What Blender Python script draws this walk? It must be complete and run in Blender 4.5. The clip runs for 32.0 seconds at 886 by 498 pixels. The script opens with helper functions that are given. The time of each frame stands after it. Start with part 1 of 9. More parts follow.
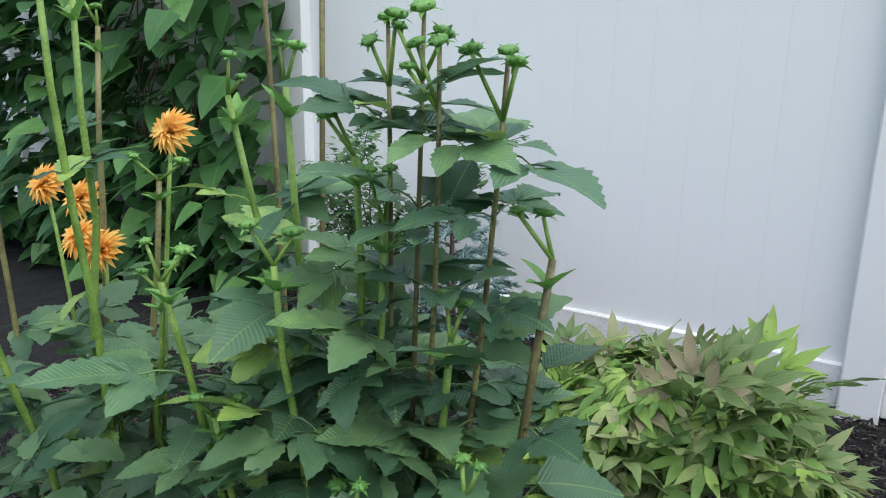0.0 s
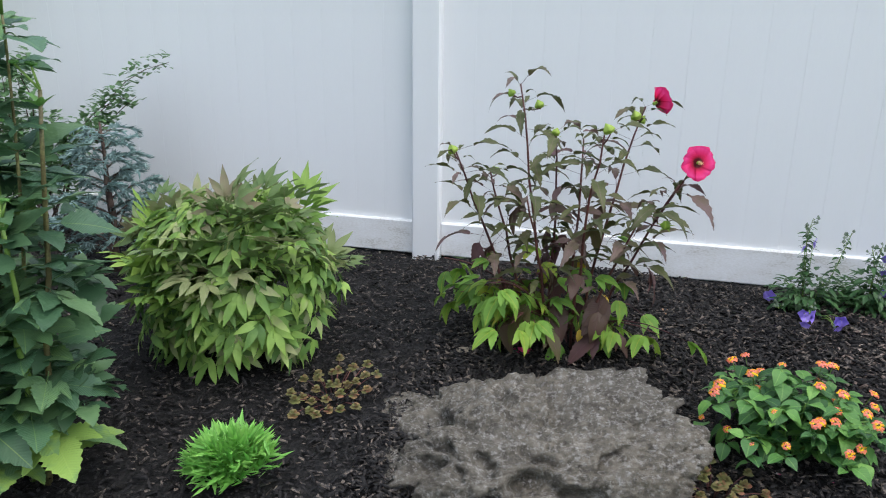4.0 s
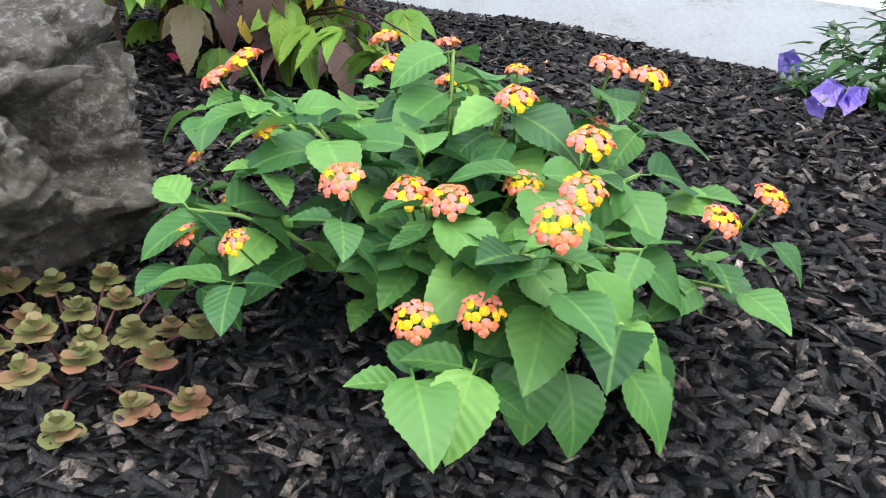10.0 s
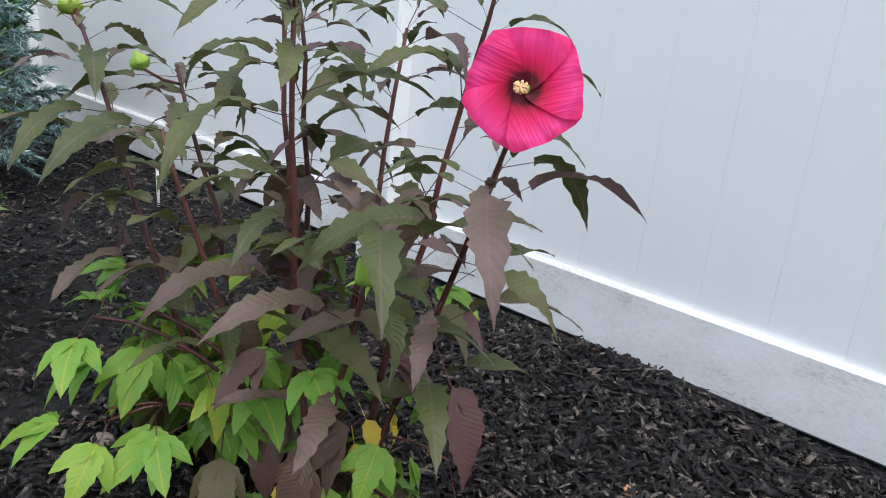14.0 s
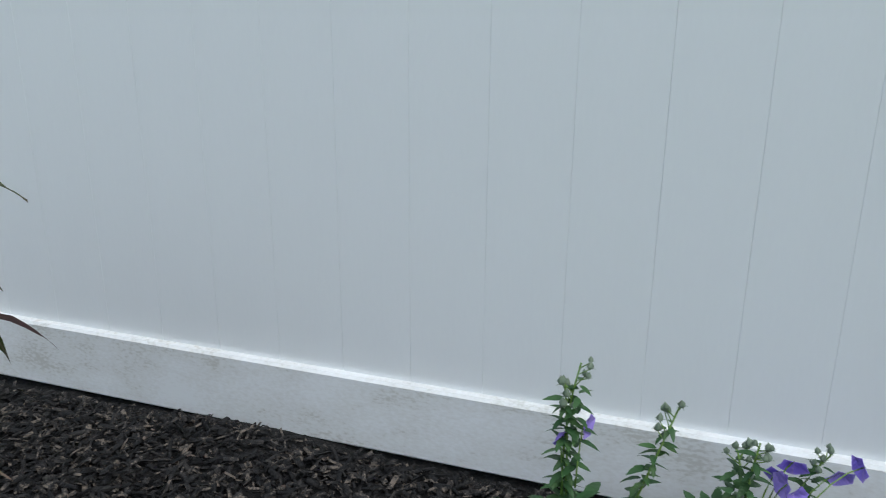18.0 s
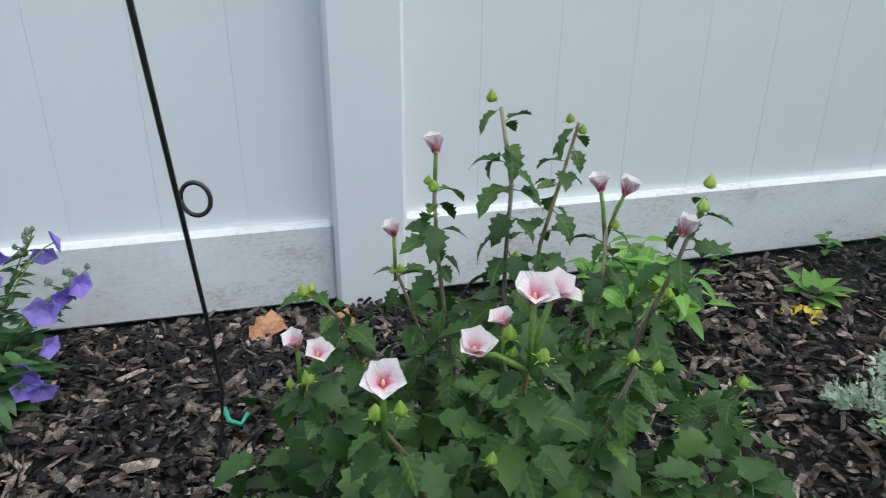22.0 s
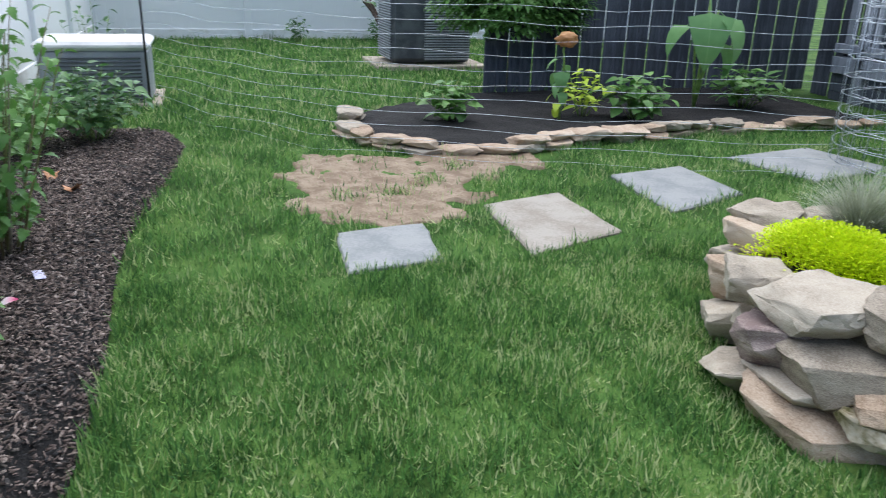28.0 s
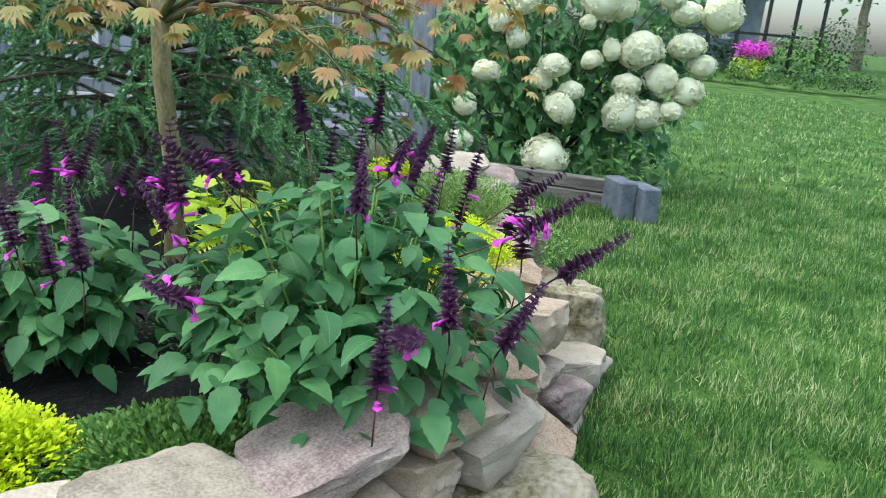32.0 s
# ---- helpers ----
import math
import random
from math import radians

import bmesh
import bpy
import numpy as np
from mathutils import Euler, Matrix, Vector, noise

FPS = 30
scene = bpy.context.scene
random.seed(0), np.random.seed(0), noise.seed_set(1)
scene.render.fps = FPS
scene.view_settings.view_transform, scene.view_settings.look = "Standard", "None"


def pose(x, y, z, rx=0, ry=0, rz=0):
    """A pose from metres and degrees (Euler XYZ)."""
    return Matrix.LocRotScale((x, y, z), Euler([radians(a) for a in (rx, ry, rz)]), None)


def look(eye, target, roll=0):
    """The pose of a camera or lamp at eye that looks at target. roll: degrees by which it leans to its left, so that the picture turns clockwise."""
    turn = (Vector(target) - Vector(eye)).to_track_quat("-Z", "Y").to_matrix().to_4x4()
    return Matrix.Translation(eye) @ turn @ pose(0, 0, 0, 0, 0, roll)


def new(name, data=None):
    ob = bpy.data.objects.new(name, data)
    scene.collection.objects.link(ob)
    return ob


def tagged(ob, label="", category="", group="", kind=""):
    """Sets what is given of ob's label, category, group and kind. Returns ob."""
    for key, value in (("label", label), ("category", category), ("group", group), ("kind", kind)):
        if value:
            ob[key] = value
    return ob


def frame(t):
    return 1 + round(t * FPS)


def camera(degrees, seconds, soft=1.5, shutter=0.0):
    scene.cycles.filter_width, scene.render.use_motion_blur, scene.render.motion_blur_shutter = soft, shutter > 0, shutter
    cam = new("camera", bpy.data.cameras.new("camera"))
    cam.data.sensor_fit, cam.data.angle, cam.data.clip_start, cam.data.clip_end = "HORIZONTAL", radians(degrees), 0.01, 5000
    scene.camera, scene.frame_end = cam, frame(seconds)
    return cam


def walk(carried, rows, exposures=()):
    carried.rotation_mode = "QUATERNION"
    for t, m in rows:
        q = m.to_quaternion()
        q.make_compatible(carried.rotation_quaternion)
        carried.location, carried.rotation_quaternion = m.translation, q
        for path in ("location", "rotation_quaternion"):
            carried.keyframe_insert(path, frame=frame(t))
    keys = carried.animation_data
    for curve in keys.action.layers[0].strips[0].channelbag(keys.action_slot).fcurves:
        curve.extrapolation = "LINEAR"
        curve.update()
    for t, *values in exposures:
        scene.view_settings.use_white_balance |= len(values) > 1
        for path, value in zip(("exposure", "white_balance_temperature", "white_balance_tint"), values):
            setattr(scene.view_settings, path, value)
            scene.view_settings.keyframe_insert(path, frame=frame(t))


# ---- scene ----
cam = camera(60.2, 32.0, soft=1.0, shutter=0.12)
PATH = [
    (0, (0.079, -2.708, 1.174), (-0.959, -1.079, 0.659), 0.7),
    (0.5, (0.214, -2.772, 1.162), (-0.796, -1.122, 0.658), 0.6),
    (1, (0.34, -2.869, 1.154), (-0.613, -1.182, 0.655), 0.6),
    (1.5, (0.448, -2.955, 1.162), (-0.45, -1.239, 0.662), 0.6),
    (2, (0.581, -2.984, 1.159), (-0.266, -1.244, 0.652), 0.3),
    (2.5, (0.709, -3.007, 1.151), (-0.073, -1.245, 0.617), -0.0),
    (3, (0.791, -3.064, 1.133), (0.082, -1.282, 0.566), -0.1),
    (3.5, (0.858, -3.185, 1.127), (0.257, -1.371, 0.536), 0.1),
    (4, (0.946, -3.274, 1.121), (0.454, -1.433, 0.513), 0.6),
    (4.5, (1.05, -3.284, 1.12), (0.627, -1.433, 0.493), 1.4),
    (6.5, (1.786, -2.775, 0.968), (1.114, -0.993, 0.359), 3.2),
    (7, (1.895, -2.563, 0.951), (1.099, -0.833, 0.34), 3.6),
    (7.5, (1.937, -2.376, 0.896), (1.069, -0.697, 0.242), 4.0),
    (8, (1.889, -2.205, 0.752), (1.008, -0.564, 0.023), 4.5),
    (8.5, (1.866, -2.032, 0.571), (0.965, -0.43, -0.217), 5.0),
    (9, (1.818, -1.875, 0.437), (0.876, -0.304, -0.366), 5.0),
    (9.5, (1.766, -1.789, 0.347), (0.776, -0.254, -0.469), 4.8),
    (10, (1.724, -1.725, 0.293), (0.703, -0.222, -0.543), 4.9),
    (10.5, (1.694, -1.683, 0.276), (0.645, -0.201, -0.562), 4.6),
    (11, (1.681, -1.652, 0.277), (0.587, -0.183, -0.526), 4.5),
    (11.5, (1.681, -1.63, 0.325), (0.536, -0.167, -0.416), 4.7),
    (12, (1.671, -1.6, 0.437), (0.48, -0.142, -0.238), 5.1),
    (12.5, (1.627, -1.56, 0.599), (0.427, -0.128, -0.114), 3.7),
    (13, (1.619, -1.549, 0.635), (0.352, -0.126, 0.028), 3.5),
    (13.5, (1.563, -1.507, 0.726), (0.297, -0.099, 0.08), 4.4),
    (15.5, (1.318, -1.258, 0.791), (0.155, 0.244, 0.165), 4.6),
    (16, (1.292, -1.216, 0.822), (0.181, 0.337, 0.225), 2.9),
    (16.5, (1.315, -1.22, 0.871), (0.304, 0.409, 0.303), 2.2),
    (17, (1.42, -1.207, 0.849), (0.561, 0.507, 0.277), 2.0),
    (17.5, (1.554, -1.215, 0.875), (0.826, 0.551, 0.282), 1.1),
    (18, (1.716, -1.246, 0.852), (1.089, 0.56, 0.264), 0.4),
    (19, (1.892, -1.293, 0.81), (1.496, 0.543, 0.123), -0.1),
    (19.5, (2.01, -1.306, 0.776), (1.661, 0.523, 0.047), -1.1),
    (20, (2.083, -1.306, 0.758), (1.87, 0.52, -0.029), -0.9),
    (20.5, (2.151, -1.298, 0.744), (2.096, 0.528, -0.07), -0.3),
    (21, (2.206, -1.286, 0.739), (2.307, 0.532, -0.088), 0.1),
    (21.5, (2.237, -1.271, 0.727), (2.487, 0.526, -0.116), 0.2),
    (22, (2.266, -1.272, 0.721), (2.699, 0.475, -0.15), 0.4),
    (22.5, (2.329, -1.304, 0.719), (3.019, 0.358, -0.155), 0.7),
    (23, (2.435, -1.362, 0.786), (3.396, 0.173, -0.062), 0.7),
    (23.5, (2.558, -1.416, 0.864), (3.781, -0.044, 0.075), 0.5),
    (24, (2.628, -1.492, 0.946), (4.038, -0.289, 0.195), 0.4),
    (24.5, (2.689, -1.499, 0.983), (4.223, -0.439, 0.259), 0.4),
    (26.5, (3.029, -1.427, 1.246), (4.868, -1.003, 0.582), 0.7),
    (27, (3.049, -1.503, 1.264), (4.929, -1.353, 0.601), 0.7),
    (27.5, (3.066, -1.598, 1.263), (4.939, -1.774, 0.584), 1.1),
    (28, (3.1, -1.71, 1.252), (4.889, -2.266, 0.551), 1.8),
    (28.5, (3.109, -1.805, 1.25), (4.69, -2.799, 0.535), 3.0),
    (29, (3.201, -1.869, 1.297), (4.451, -3.246, 0.56), 4.0),
    (29.5, (3.309, -1.936, 1.288), (4.2, -3.571, 0.559), 5.1),
    (30, (3.41, -2.028, 1.262), (4.073, -3.779, 0.557), 5.6),
    (30.5, (3.583, -2.223, 1.229), (4.034, -4.052, 0.557), 5.9),
    (31, (3.788, -2.369, 1.203), (3.991, -4.256, 0.572), 5.9),
    (31.5, (4.101, -2.406, 1.19), (4.049, -4.315, 0.596), 5.3),
    (32, (4.374, -2.478, 1.17), (4.061, -4.368, 0.593), 4.9),
]
walk(cam, [(t, look(eye, target, roll)) for t, eye, target, roll in PATH], exposures=[(0.0, 0.78, 6200, 8), (4.5, 0.78, 6200, 8), (6.5, 0.63, 6200, 8), (8.0, 0.88, 6200, 8), (9.0, 1.4, 6200, 8), (11.0, 1.53, 6200, 8), (12.0, 1.13, 6200, 6), (13.0, 1.03, 6200, 8), (15.5, 0.63, 6100, 6), (17.0, 0.61, 6100, 4), (18.0, 0.4, 6100, 2), (19.0, 0.3, 6100, 2), (20.0, 0.6, 6100, 2), (24.5, 0.61, 6100, 3), (26.5, 0.47, 5900, 8), (28.0, 0.85, 6000, 8), (29.5, 1.15, 6000, 7), (32.0, 1.2, 6050, 2)])

# ---- light ----
world = bpy.data.worlds.new("sky")
scene.world = world
world.use_nodes = True
wn = world.node_tree.nodes
sky = wn.new("ShaderNodeTexSky")
sky.sky_type, sky.sun_disc = "NISHITA", False
sky.sun_elevation, sky.sun_rotation = radians(65), radians(110)
sky.air_density, sky.dust_density, sky.ozone_density = 1.0, 3.0, 1.0
world.node_tree.links.new(sky.outputs[0], wn["Background"].inputs[0])
wn["Background"].inputs[1].default_value = 0.13
sun = new("sun", bpy.data.lights.new("sun", "SUN"))
sun.data.energy, sun.data.angle, sun.data.color = 2.2, radians(130), (1.0, 0.97, 0.93)
sun.matrix_world = look((2.2, -0.6, 6), (0, 0, 0))


# ---- materials ----
def nodes_of(name):
    m = bpy.data.materials.new(name)
    m.use_nodes = True
    return m, m.node_tree.nodes, m.node_tree.links, m.node_tree.nodes["Principled BSDF"]


def ramp(n, stops):
    r = n.new("ShaderNodeValToRGB")
    els = r.color_ramp.elements
    while len(els) < len(stops):
        els.new(0.5)
    for e, (at, c) in zip(els, stops):
        e.position, e.color = at, (*c, 1)
    return r


def surface(name, stops, scale=20, detail=6, rough=0.7, bump=0.3, fine=200, metal=0.0, stretch=(1, 1, 1), spec=0.4, island=False, obj=0.0, grit=0.55):
    """Two scales of noise through a colour ramp, with fine relief."""
    m, n, l, p = nodes_of(name)
    tc = n.new("ShaderNodeTexCoord")
    mp = n.new("ShaderNodeMapping")
    mp.inputs["Scale"].default_value = stretch
    l.new(tc.outputs["Object"], mp.inputs[0])
    big, small = n.new("ShaderNodeTexNoise"), n.new("ShaderNodeTexNoise")
    big.inputs["Scale"].default_value, big.inputs["Detail"].default_value = scale, detail
    big.inputs["Roughness"].default_value = grit
    small.inputs["Scale"].default_value, small.inputs["Detail"].default_value = fine, 4
    l.new(mp.outputs[0], big.inputs[0])
    l.new(mp.outputs[0], small.inputs[0])
    mix = n.new("ShaderNodeMath")
    mix.operation = "MULTIPLY_ADD"
    mix.inputs[1].default_value = 0.35
    l.new(small.outputs[0], mix.inputs[0])
    sc = n.new("ShaderNodeMath")
    sc.operation = "MULTIPLY"
    sc.inputs[1].default_value = 0.65
    l.new(big.outputs[0], sc.inputs[0])
    l.new(sc.outputs[0], mix.inputs[2])
    r = ramp(n, stops)
    boost = n.new("ShaderNodeMapRange")
    boost.inputs[1].default_value, boost.inputs[2].default_value = 0.32, 0.68
    l.new(mix.outputs[0], boost.inputs[0])
    last = boost.outputs[0]
    if island or obj:
        add = n.new("ShaderNodeMath")
        add.operation = "MULTIPLY_ADD"
        add.inputs[1].default_value = obj or 0.8
        src = n.new("ShaderNodeNewGeometry").outputs["Random Per Island"] if island else n.new("ShaderNodeObjectInfo").outputs["Random"]
        l.new(src, add.inputs[0])
        sub = n.new("ShaderNodeMath")
        sub.operation = "ADD"
        sub.inputs[1].default_value = -0.5 * (obj or 0.8)
        l.new(last, sub.inputs[0])
        l.new(sub.outputs[0], add.inputs[2])
        last = add.outputs[0]
    l.new(last, r.inputs[0])
    l.new(r.outputs[0], p.inputs["Base Color"])
    p.inputs["Roughness"].default_value, p.inputs["Metallic"].default_value = rough, metal
    p.inputs["Specular IOR Level"].default_value = spec
    b = n.new("ShaderNodeBump")
    b.inputs["Strength"].default_value, b.inputs["Distance"].default_value = bump, 0.01
    l.new(mix.outputs[0], b.inputs["Height"])
    l.new(b.outputs[0], p.inputs["Normal"])
    return m


def crusted_stone(name):
    """Weathered limestone: tan-grey body, pale speckled crust, dark lichen in patches, rough pitted relief."""
    m, n, l, p = nodes_of(name)
    tc = n.new("ShaderNodeTexCoord")

    def field(scale, detail, rough, lo, hi):
        t = n.new("ShaderNodeTexNoise")
        t.inputs["Scale"].default_value, t.inputs["Detail"].default_value, t.inputs["Roughness"].default_value = scale, detail, rough
        l.new(tc.outputs["Object"], t.inputs[0])
        r = n.new("ShaderNodeMapRange")
        r.inputs[1].default_value, r.inputs[2].default_value = lo, hi
        l.new(t.outputs[0], r.inputs[0])
        return t.outputs[0], r.outputs[0]

    def blend(fac, a, b):
        x = n.new("ShaderNodeMix")
        x.data_type = "RGBA"
        l.new(fac, x.inputs[0])
        for v, k in ((a, 6), (b, 7)):
            if isinstance(v, tuple):
                x.inputs[k].default_value = (*v, 1)
            else:
                l.new(v, x.inputs[k])
        return x.outputs[2]

    _, tint = field(3.5, 6, 0.6, 0.38, 0.62)
    mid, body = field(26, 12, 0.75, 0.36, 0.64)
    _, patch = field(7, 10, 0.72, 0.50, 0.62)
    fine, speck = field(70, 8, 0.75, 0.50, 0.64)
    _, dark = field(34, 6, 0.7, 0.52, 0.66)
    base = blend(tint, (0.220, 0.203, 0.172), (0.345, 0.308, 0.245))
    c = blend(body, (0.088, 0.079, 0.066), base)
    c = blend(speck, c, (0.43, 0.415, 0.385))
    half = n.new("ShaderNodeMath")
    half.operation = "MULTIPLY"
    half.inputs[1].default_value = 0.55
    l.new(patch, half.inputs[0])
    c = blend(half.outputs[0], c, (0.075, 0.068, 0.058))
    few = n.new("ShaderNodeMath")
    few.operation = "MULTIPLY"
    few.inputs[1].default_value = 0.45
    l.new(dark, few.inputs[0])
    c = blend(few.outputs[0], c, (0.035, 0.032, 0.028))
    l.new(c, p.inputs["Base Color"])
    p.inputs["Roughness"].default_value, p.inputs["Specular IOR Level"].default_value = 0.95, 0.15
    add = n.new("ShaderNodeMath")
    add.operation = "MULTIPLY_ADD"
    add.inputs[1].default_value = 0.4
    l.new(fine, add.inputs[0])
    l.new(mid, add.inputs[2])
    b = n.new("ShaderNodeBump")
    b.inputs["Strength"].default_value, b.inputs["Distance"].default_value = 1.0, 0.03
    l.new(add.outputs[0], b.inputs["Height"])
    l.new(b.outputs[0], p.inputs["Normal"])
    return m


LEAF_GAIN = 1.2


def leafy(name, stops, rough=0.42, through_light=0.25, scale=25, vein=0.25, island=False, spread=0.7, blotch=0.6):
    """Leaf or petal: colour by leaf, blotches, raised ribs, some light let through."""
    m, n, l, p = nodes_of(name)
    tc = n.new("ShaderNodeTexCoord")
    no = n.new("ShaderNodeTexNoise")
    no.inputs["Scale"].default_value, no.inputs["Detail"].default_value = scale, 5
    l.new(tc.outputs["Object"], no.inputs[0])
    rnd = n.new("ShaderNodeNewGeometry").outputs["Random Per Island"] if island else n.new("ShaderNodeObjectInfo").outputs["Random"]
    a = n.new("ShaderNodeMath")
    a.operation = "MULTIPLY_ADD"
    a.inputs[1].default_value = spread
    l.new(rnd, a.inputs[0])
    h = n.new("ShaderNodeMath")
    h.operation = "MULTIPLY_ADD"
    h.inputs[1].default_value, h.inputs[2].default_value = blotch, 0.5 - 0.5 * blotch - spread * 0.5
    l.new(no.outputs[0], h.inputs[0])
    l.new(h.outputs[0], a.inputs[2])
    r = ramp(n, [(at, tuple(min(0.9, c * LEAF_GAIN) for c in col)) for at, col in stops])
    l.new(a.outputs[0], r.inputs[0])
    tint = r.outputs[0]
    p.inputs["Roughness"].default_value, p.inputs["Specular IOR Level"].default_value = rough, 0.32
    if vein and island:
        cr, b = n.new("ShaderNodeTexNoise"), n.new("ShaderNodeBump")
        cr.inputs["Scale"].default_value, cr.inputs["Detail"].default_value = 110, 2
        l.new(tc.outputs["Object"], cr.inputs[0])
        b.inputs["Strength"].default_value, b.inputs["Distance"].default_value = 0.5, 0.003
        l.new(cr.outputs[0], b.inputs["Height"])
        l.new(b.outputs[0], p.inputs["Normal"])
    if vein and not island:
        # ribs that run obliquely from the middle to the edge
        sep, com = n.new("ShaderNodeSeparateXYZ"), n.new("ShaderNodeCombineXYZ")
        l.new(tc.outputs["Object"], sep.inputs[0])
        ab, ma = n.new("ShaderNodeMath"), n.new("ShaderNodeMath")
        ab.operation, ma.operation = "ABSOLUTE", "MULTIPLY_ADD"
        l.new(sep.outputs["X"], ab.inputs[0])
        l.new(ab.outputs[0], ma.inputs[0])
        ma.inputs[1].default_value = -0.8
        l.new(sep.outputs["Y"], ma.inputs[2])
        l.new(ma.outputs[0], com.inputs[0])
        wv = n.new("ShaderNodeTexWave")
        wv.inputs["Scale"].default_value, wv.inputs["Distortion"].default_value = 42, 0.5
        l.new(com.outputs[0], wv.inputs[0])
        b = n.new("ShaderNodeBump")
        b.inputs["Strength"].default_value, b.inputs["Distance"].default_value = vein, 0.0015
        cr, sm = n.new("ShaderNodeTexNoise"), n.new("ShaderNodeMath")
        cr.inputs["Scale"].default_value, cr.inputs["Detail"].default_value = 130, 3
        l.new(tc.outputs["Object"], cr.inputs[0])
        sm.operation = "MULTIPLY_ADD"
        sm.inputs[1].default_value = 2.2
        l.new(cr.outputs[0], sm.inputs[0])
        l.new(wv.outputs["Fac"], sm.inputs[2])
        l.new(sm.outputs[0], b.inputs["Height"])
        l.new(b.outputs[0], p.inputs["Normal"])
        # a paler middle rib
        rib, mixc = n.new("ShaderNodeMapRange"), n.new("ShaderNodeMixRGB")
        rib.inputs[1].default_value, rib.inputs[2].default_value = 0.0006, 0.0017
        rib.inputs[3].default_value, rib.inputs[4].default_value = 0.32, 0.0
        l.new(ab.outputs[0], rib.inputs[0])
        l.new(rib.outputs[0], mixc.inputs[0])
        l.new(r.outputs[0], mixc.inputs[1])
        pale = stops[-1][1]
        mixc.inputs[2].default_value = (min(0.8, pale[0] * 1.5), min(0.8, pale[1] * 1.4), min(0.8, pale[2] * 1.5), 1)
        tint = mixc.outputs[0]
    l.new(tint, p.inputs["Base Color"])
    if through_light:
        t = n.new("ShaderNodeBsdfTranslucent")
        l.new(tint, t.inputs[0])
        mx = n.new("ShaderNodeMixShader")
        mx.inputs[0].default_value = through_light
        out = n["Material Output"]
        l.new(p.outputs[0], mx.inputs[1])
        l.new(t.outputs[0], mx.inputs[2])
        l.new(mx.outputs[0], out.inputs[0])
    return m


VINYL = surface("white_vinyl", [(0.2, (0.757, 0.768, 0.776)), (0.8, (0.773, 0.784, 0.792))], scale=2.5, rough=0.42, bump=0.03, fine=60, stretch=(3, 3, 0.5))
RAIL = surface("rail_vinyl_stained", [(0.15, (0.58, 0.57, 0.54)), (0.34, (0.71, 0.71, 0.70)), (0.75, (0.79, 0.80, 0.81))], scale=5, detail=8, rough=0.5, bump=0.05, fine=90, stretch=(1, 1, 2))
MULCH = surface("mulch", [(0.35, (0.002, 0.002, 0.002)), (0.6, (0.007, 0.0065, 0.0065)), (0.85, (0.022, 0.019, 0.018))], scale=70, rough=0.95, bump=1.0, fine=160)
CHIP = surface("mulch_chip", [(0.0, (0.004, 0.004, 0.0045)), (0.45, (0.012, 0.0112, 0.0115)), (0.78, (0.030, 0.027, 0.026)), (0.94, (0.066, 0.057, 0.050)), (1.0, (0.14, 0.115, 0.095))], scale=70, rough=0.55, bump=0.6, fine=320, island=True, spec=0.22, obj=1.0)
CHIP_OLD = surface("weathered_chip", [(0.15, (0.033, 0.024, 0.020)), (0.5, (0.106, 0.078, 0.066)), (0.85, (0.207, 0.163, 0.140)), (1.0, (0.391, 0.328, 0.285))], scale=60, rough=0.9, bump=0.5, fine=300, island=True)
SOIL = surface("dry_soil", [(0.3, (0.167, 0.119, 0.077)), (0.7, (0.274, 0.214, 0.149))], scale=9, rough=0.95, bump=0.6, fine=70)
# darker than the blades: shade in the gaps between them is in this colour
TURF = surface("turf", [(0.3, (0.029, 0.062, 0.012)), (0.55, (0.056, 0.118, 0.024)), (0.8, (0.094, 0.156, 0.037))], scale=3, rough=0.9, bump=0.8, fine=120, spec=0.1)
BLADE = leafy("grass_blade", [(0.0, (0.032, 0.088, 0.022)), (0.4, (0.081, 0.186, 0.043)), (0.7, (0.133, 0.262, 0.063)), (0.9, (0.229, 0.361, 0.099)), (1.0, (0.436, 0.471, 0.237))], rough=0.7, through_light=0.3, scale=2.6, blotch=1.4, island=True, spread=1.15, vein=0.0)
LIMESTONE = crusted_stone("limestone")
STONE_TAN = surface("tan_fieldstone", [(0.15, (0.230, 0.165, 0.110)), (0.5, (0.400, 0.310, 0.225)), (0.85, (0.500, 0.420, 0.330))], scale=5, detail=12, rough=0.9, bump=0.5, fine=140, stretch=(1, 1, 3.0), obj=0.4, grit=0.66, spec=0.25)
STONE_GREY = surface("grey_fieldstone", [(0.12, (0.185, 0.155, 0.118)), (0.5, (0.340, 0.295, 0.232)), (0.88, (0.440, 0.390, 0.318))], scale=5, detail=12, rough=0.9, bump=0.5, fine=140, stretch=(1, 1, 3.0), obj=0.4, grit=0.66, spec=0.25)
STONE_PLUM = surface("purplish_fieldstone", [(0.2, (0.170, 0.125, 0.115)), (0.5, (0.315, 0.258, 0.228)), (0.8, (0.430, 0.375, 0.320))], scale=5, detail=12, rough=0.9, bump=0.5, fine=140, stretch=(1, 1, 3.0), obj=0.4, grit=0.66, spec=0.25)
STONE_MOSS = surface("mossy_fieldstone", [(0.18, (0.095, 0.090, 0.030)), (0.34, (0.190, 0.165, 0.095)), (0.55, (0.300, 0.262, 0.185)), (0.85, (0.400, 0.360, 0.280))], scale=6, detail=9, rough=0.92, bump=0.7, fine=60, grit=0.66, spec=0.25)
BLUESTONE = surface("blue_grey_flagstone", [(0.3, (0.192, 0.204, 0.204)), (0.7, (0.267, 0.273, 0.267))], scale=4, detail=8, rough=0.85, bump=0.25, fine=80)
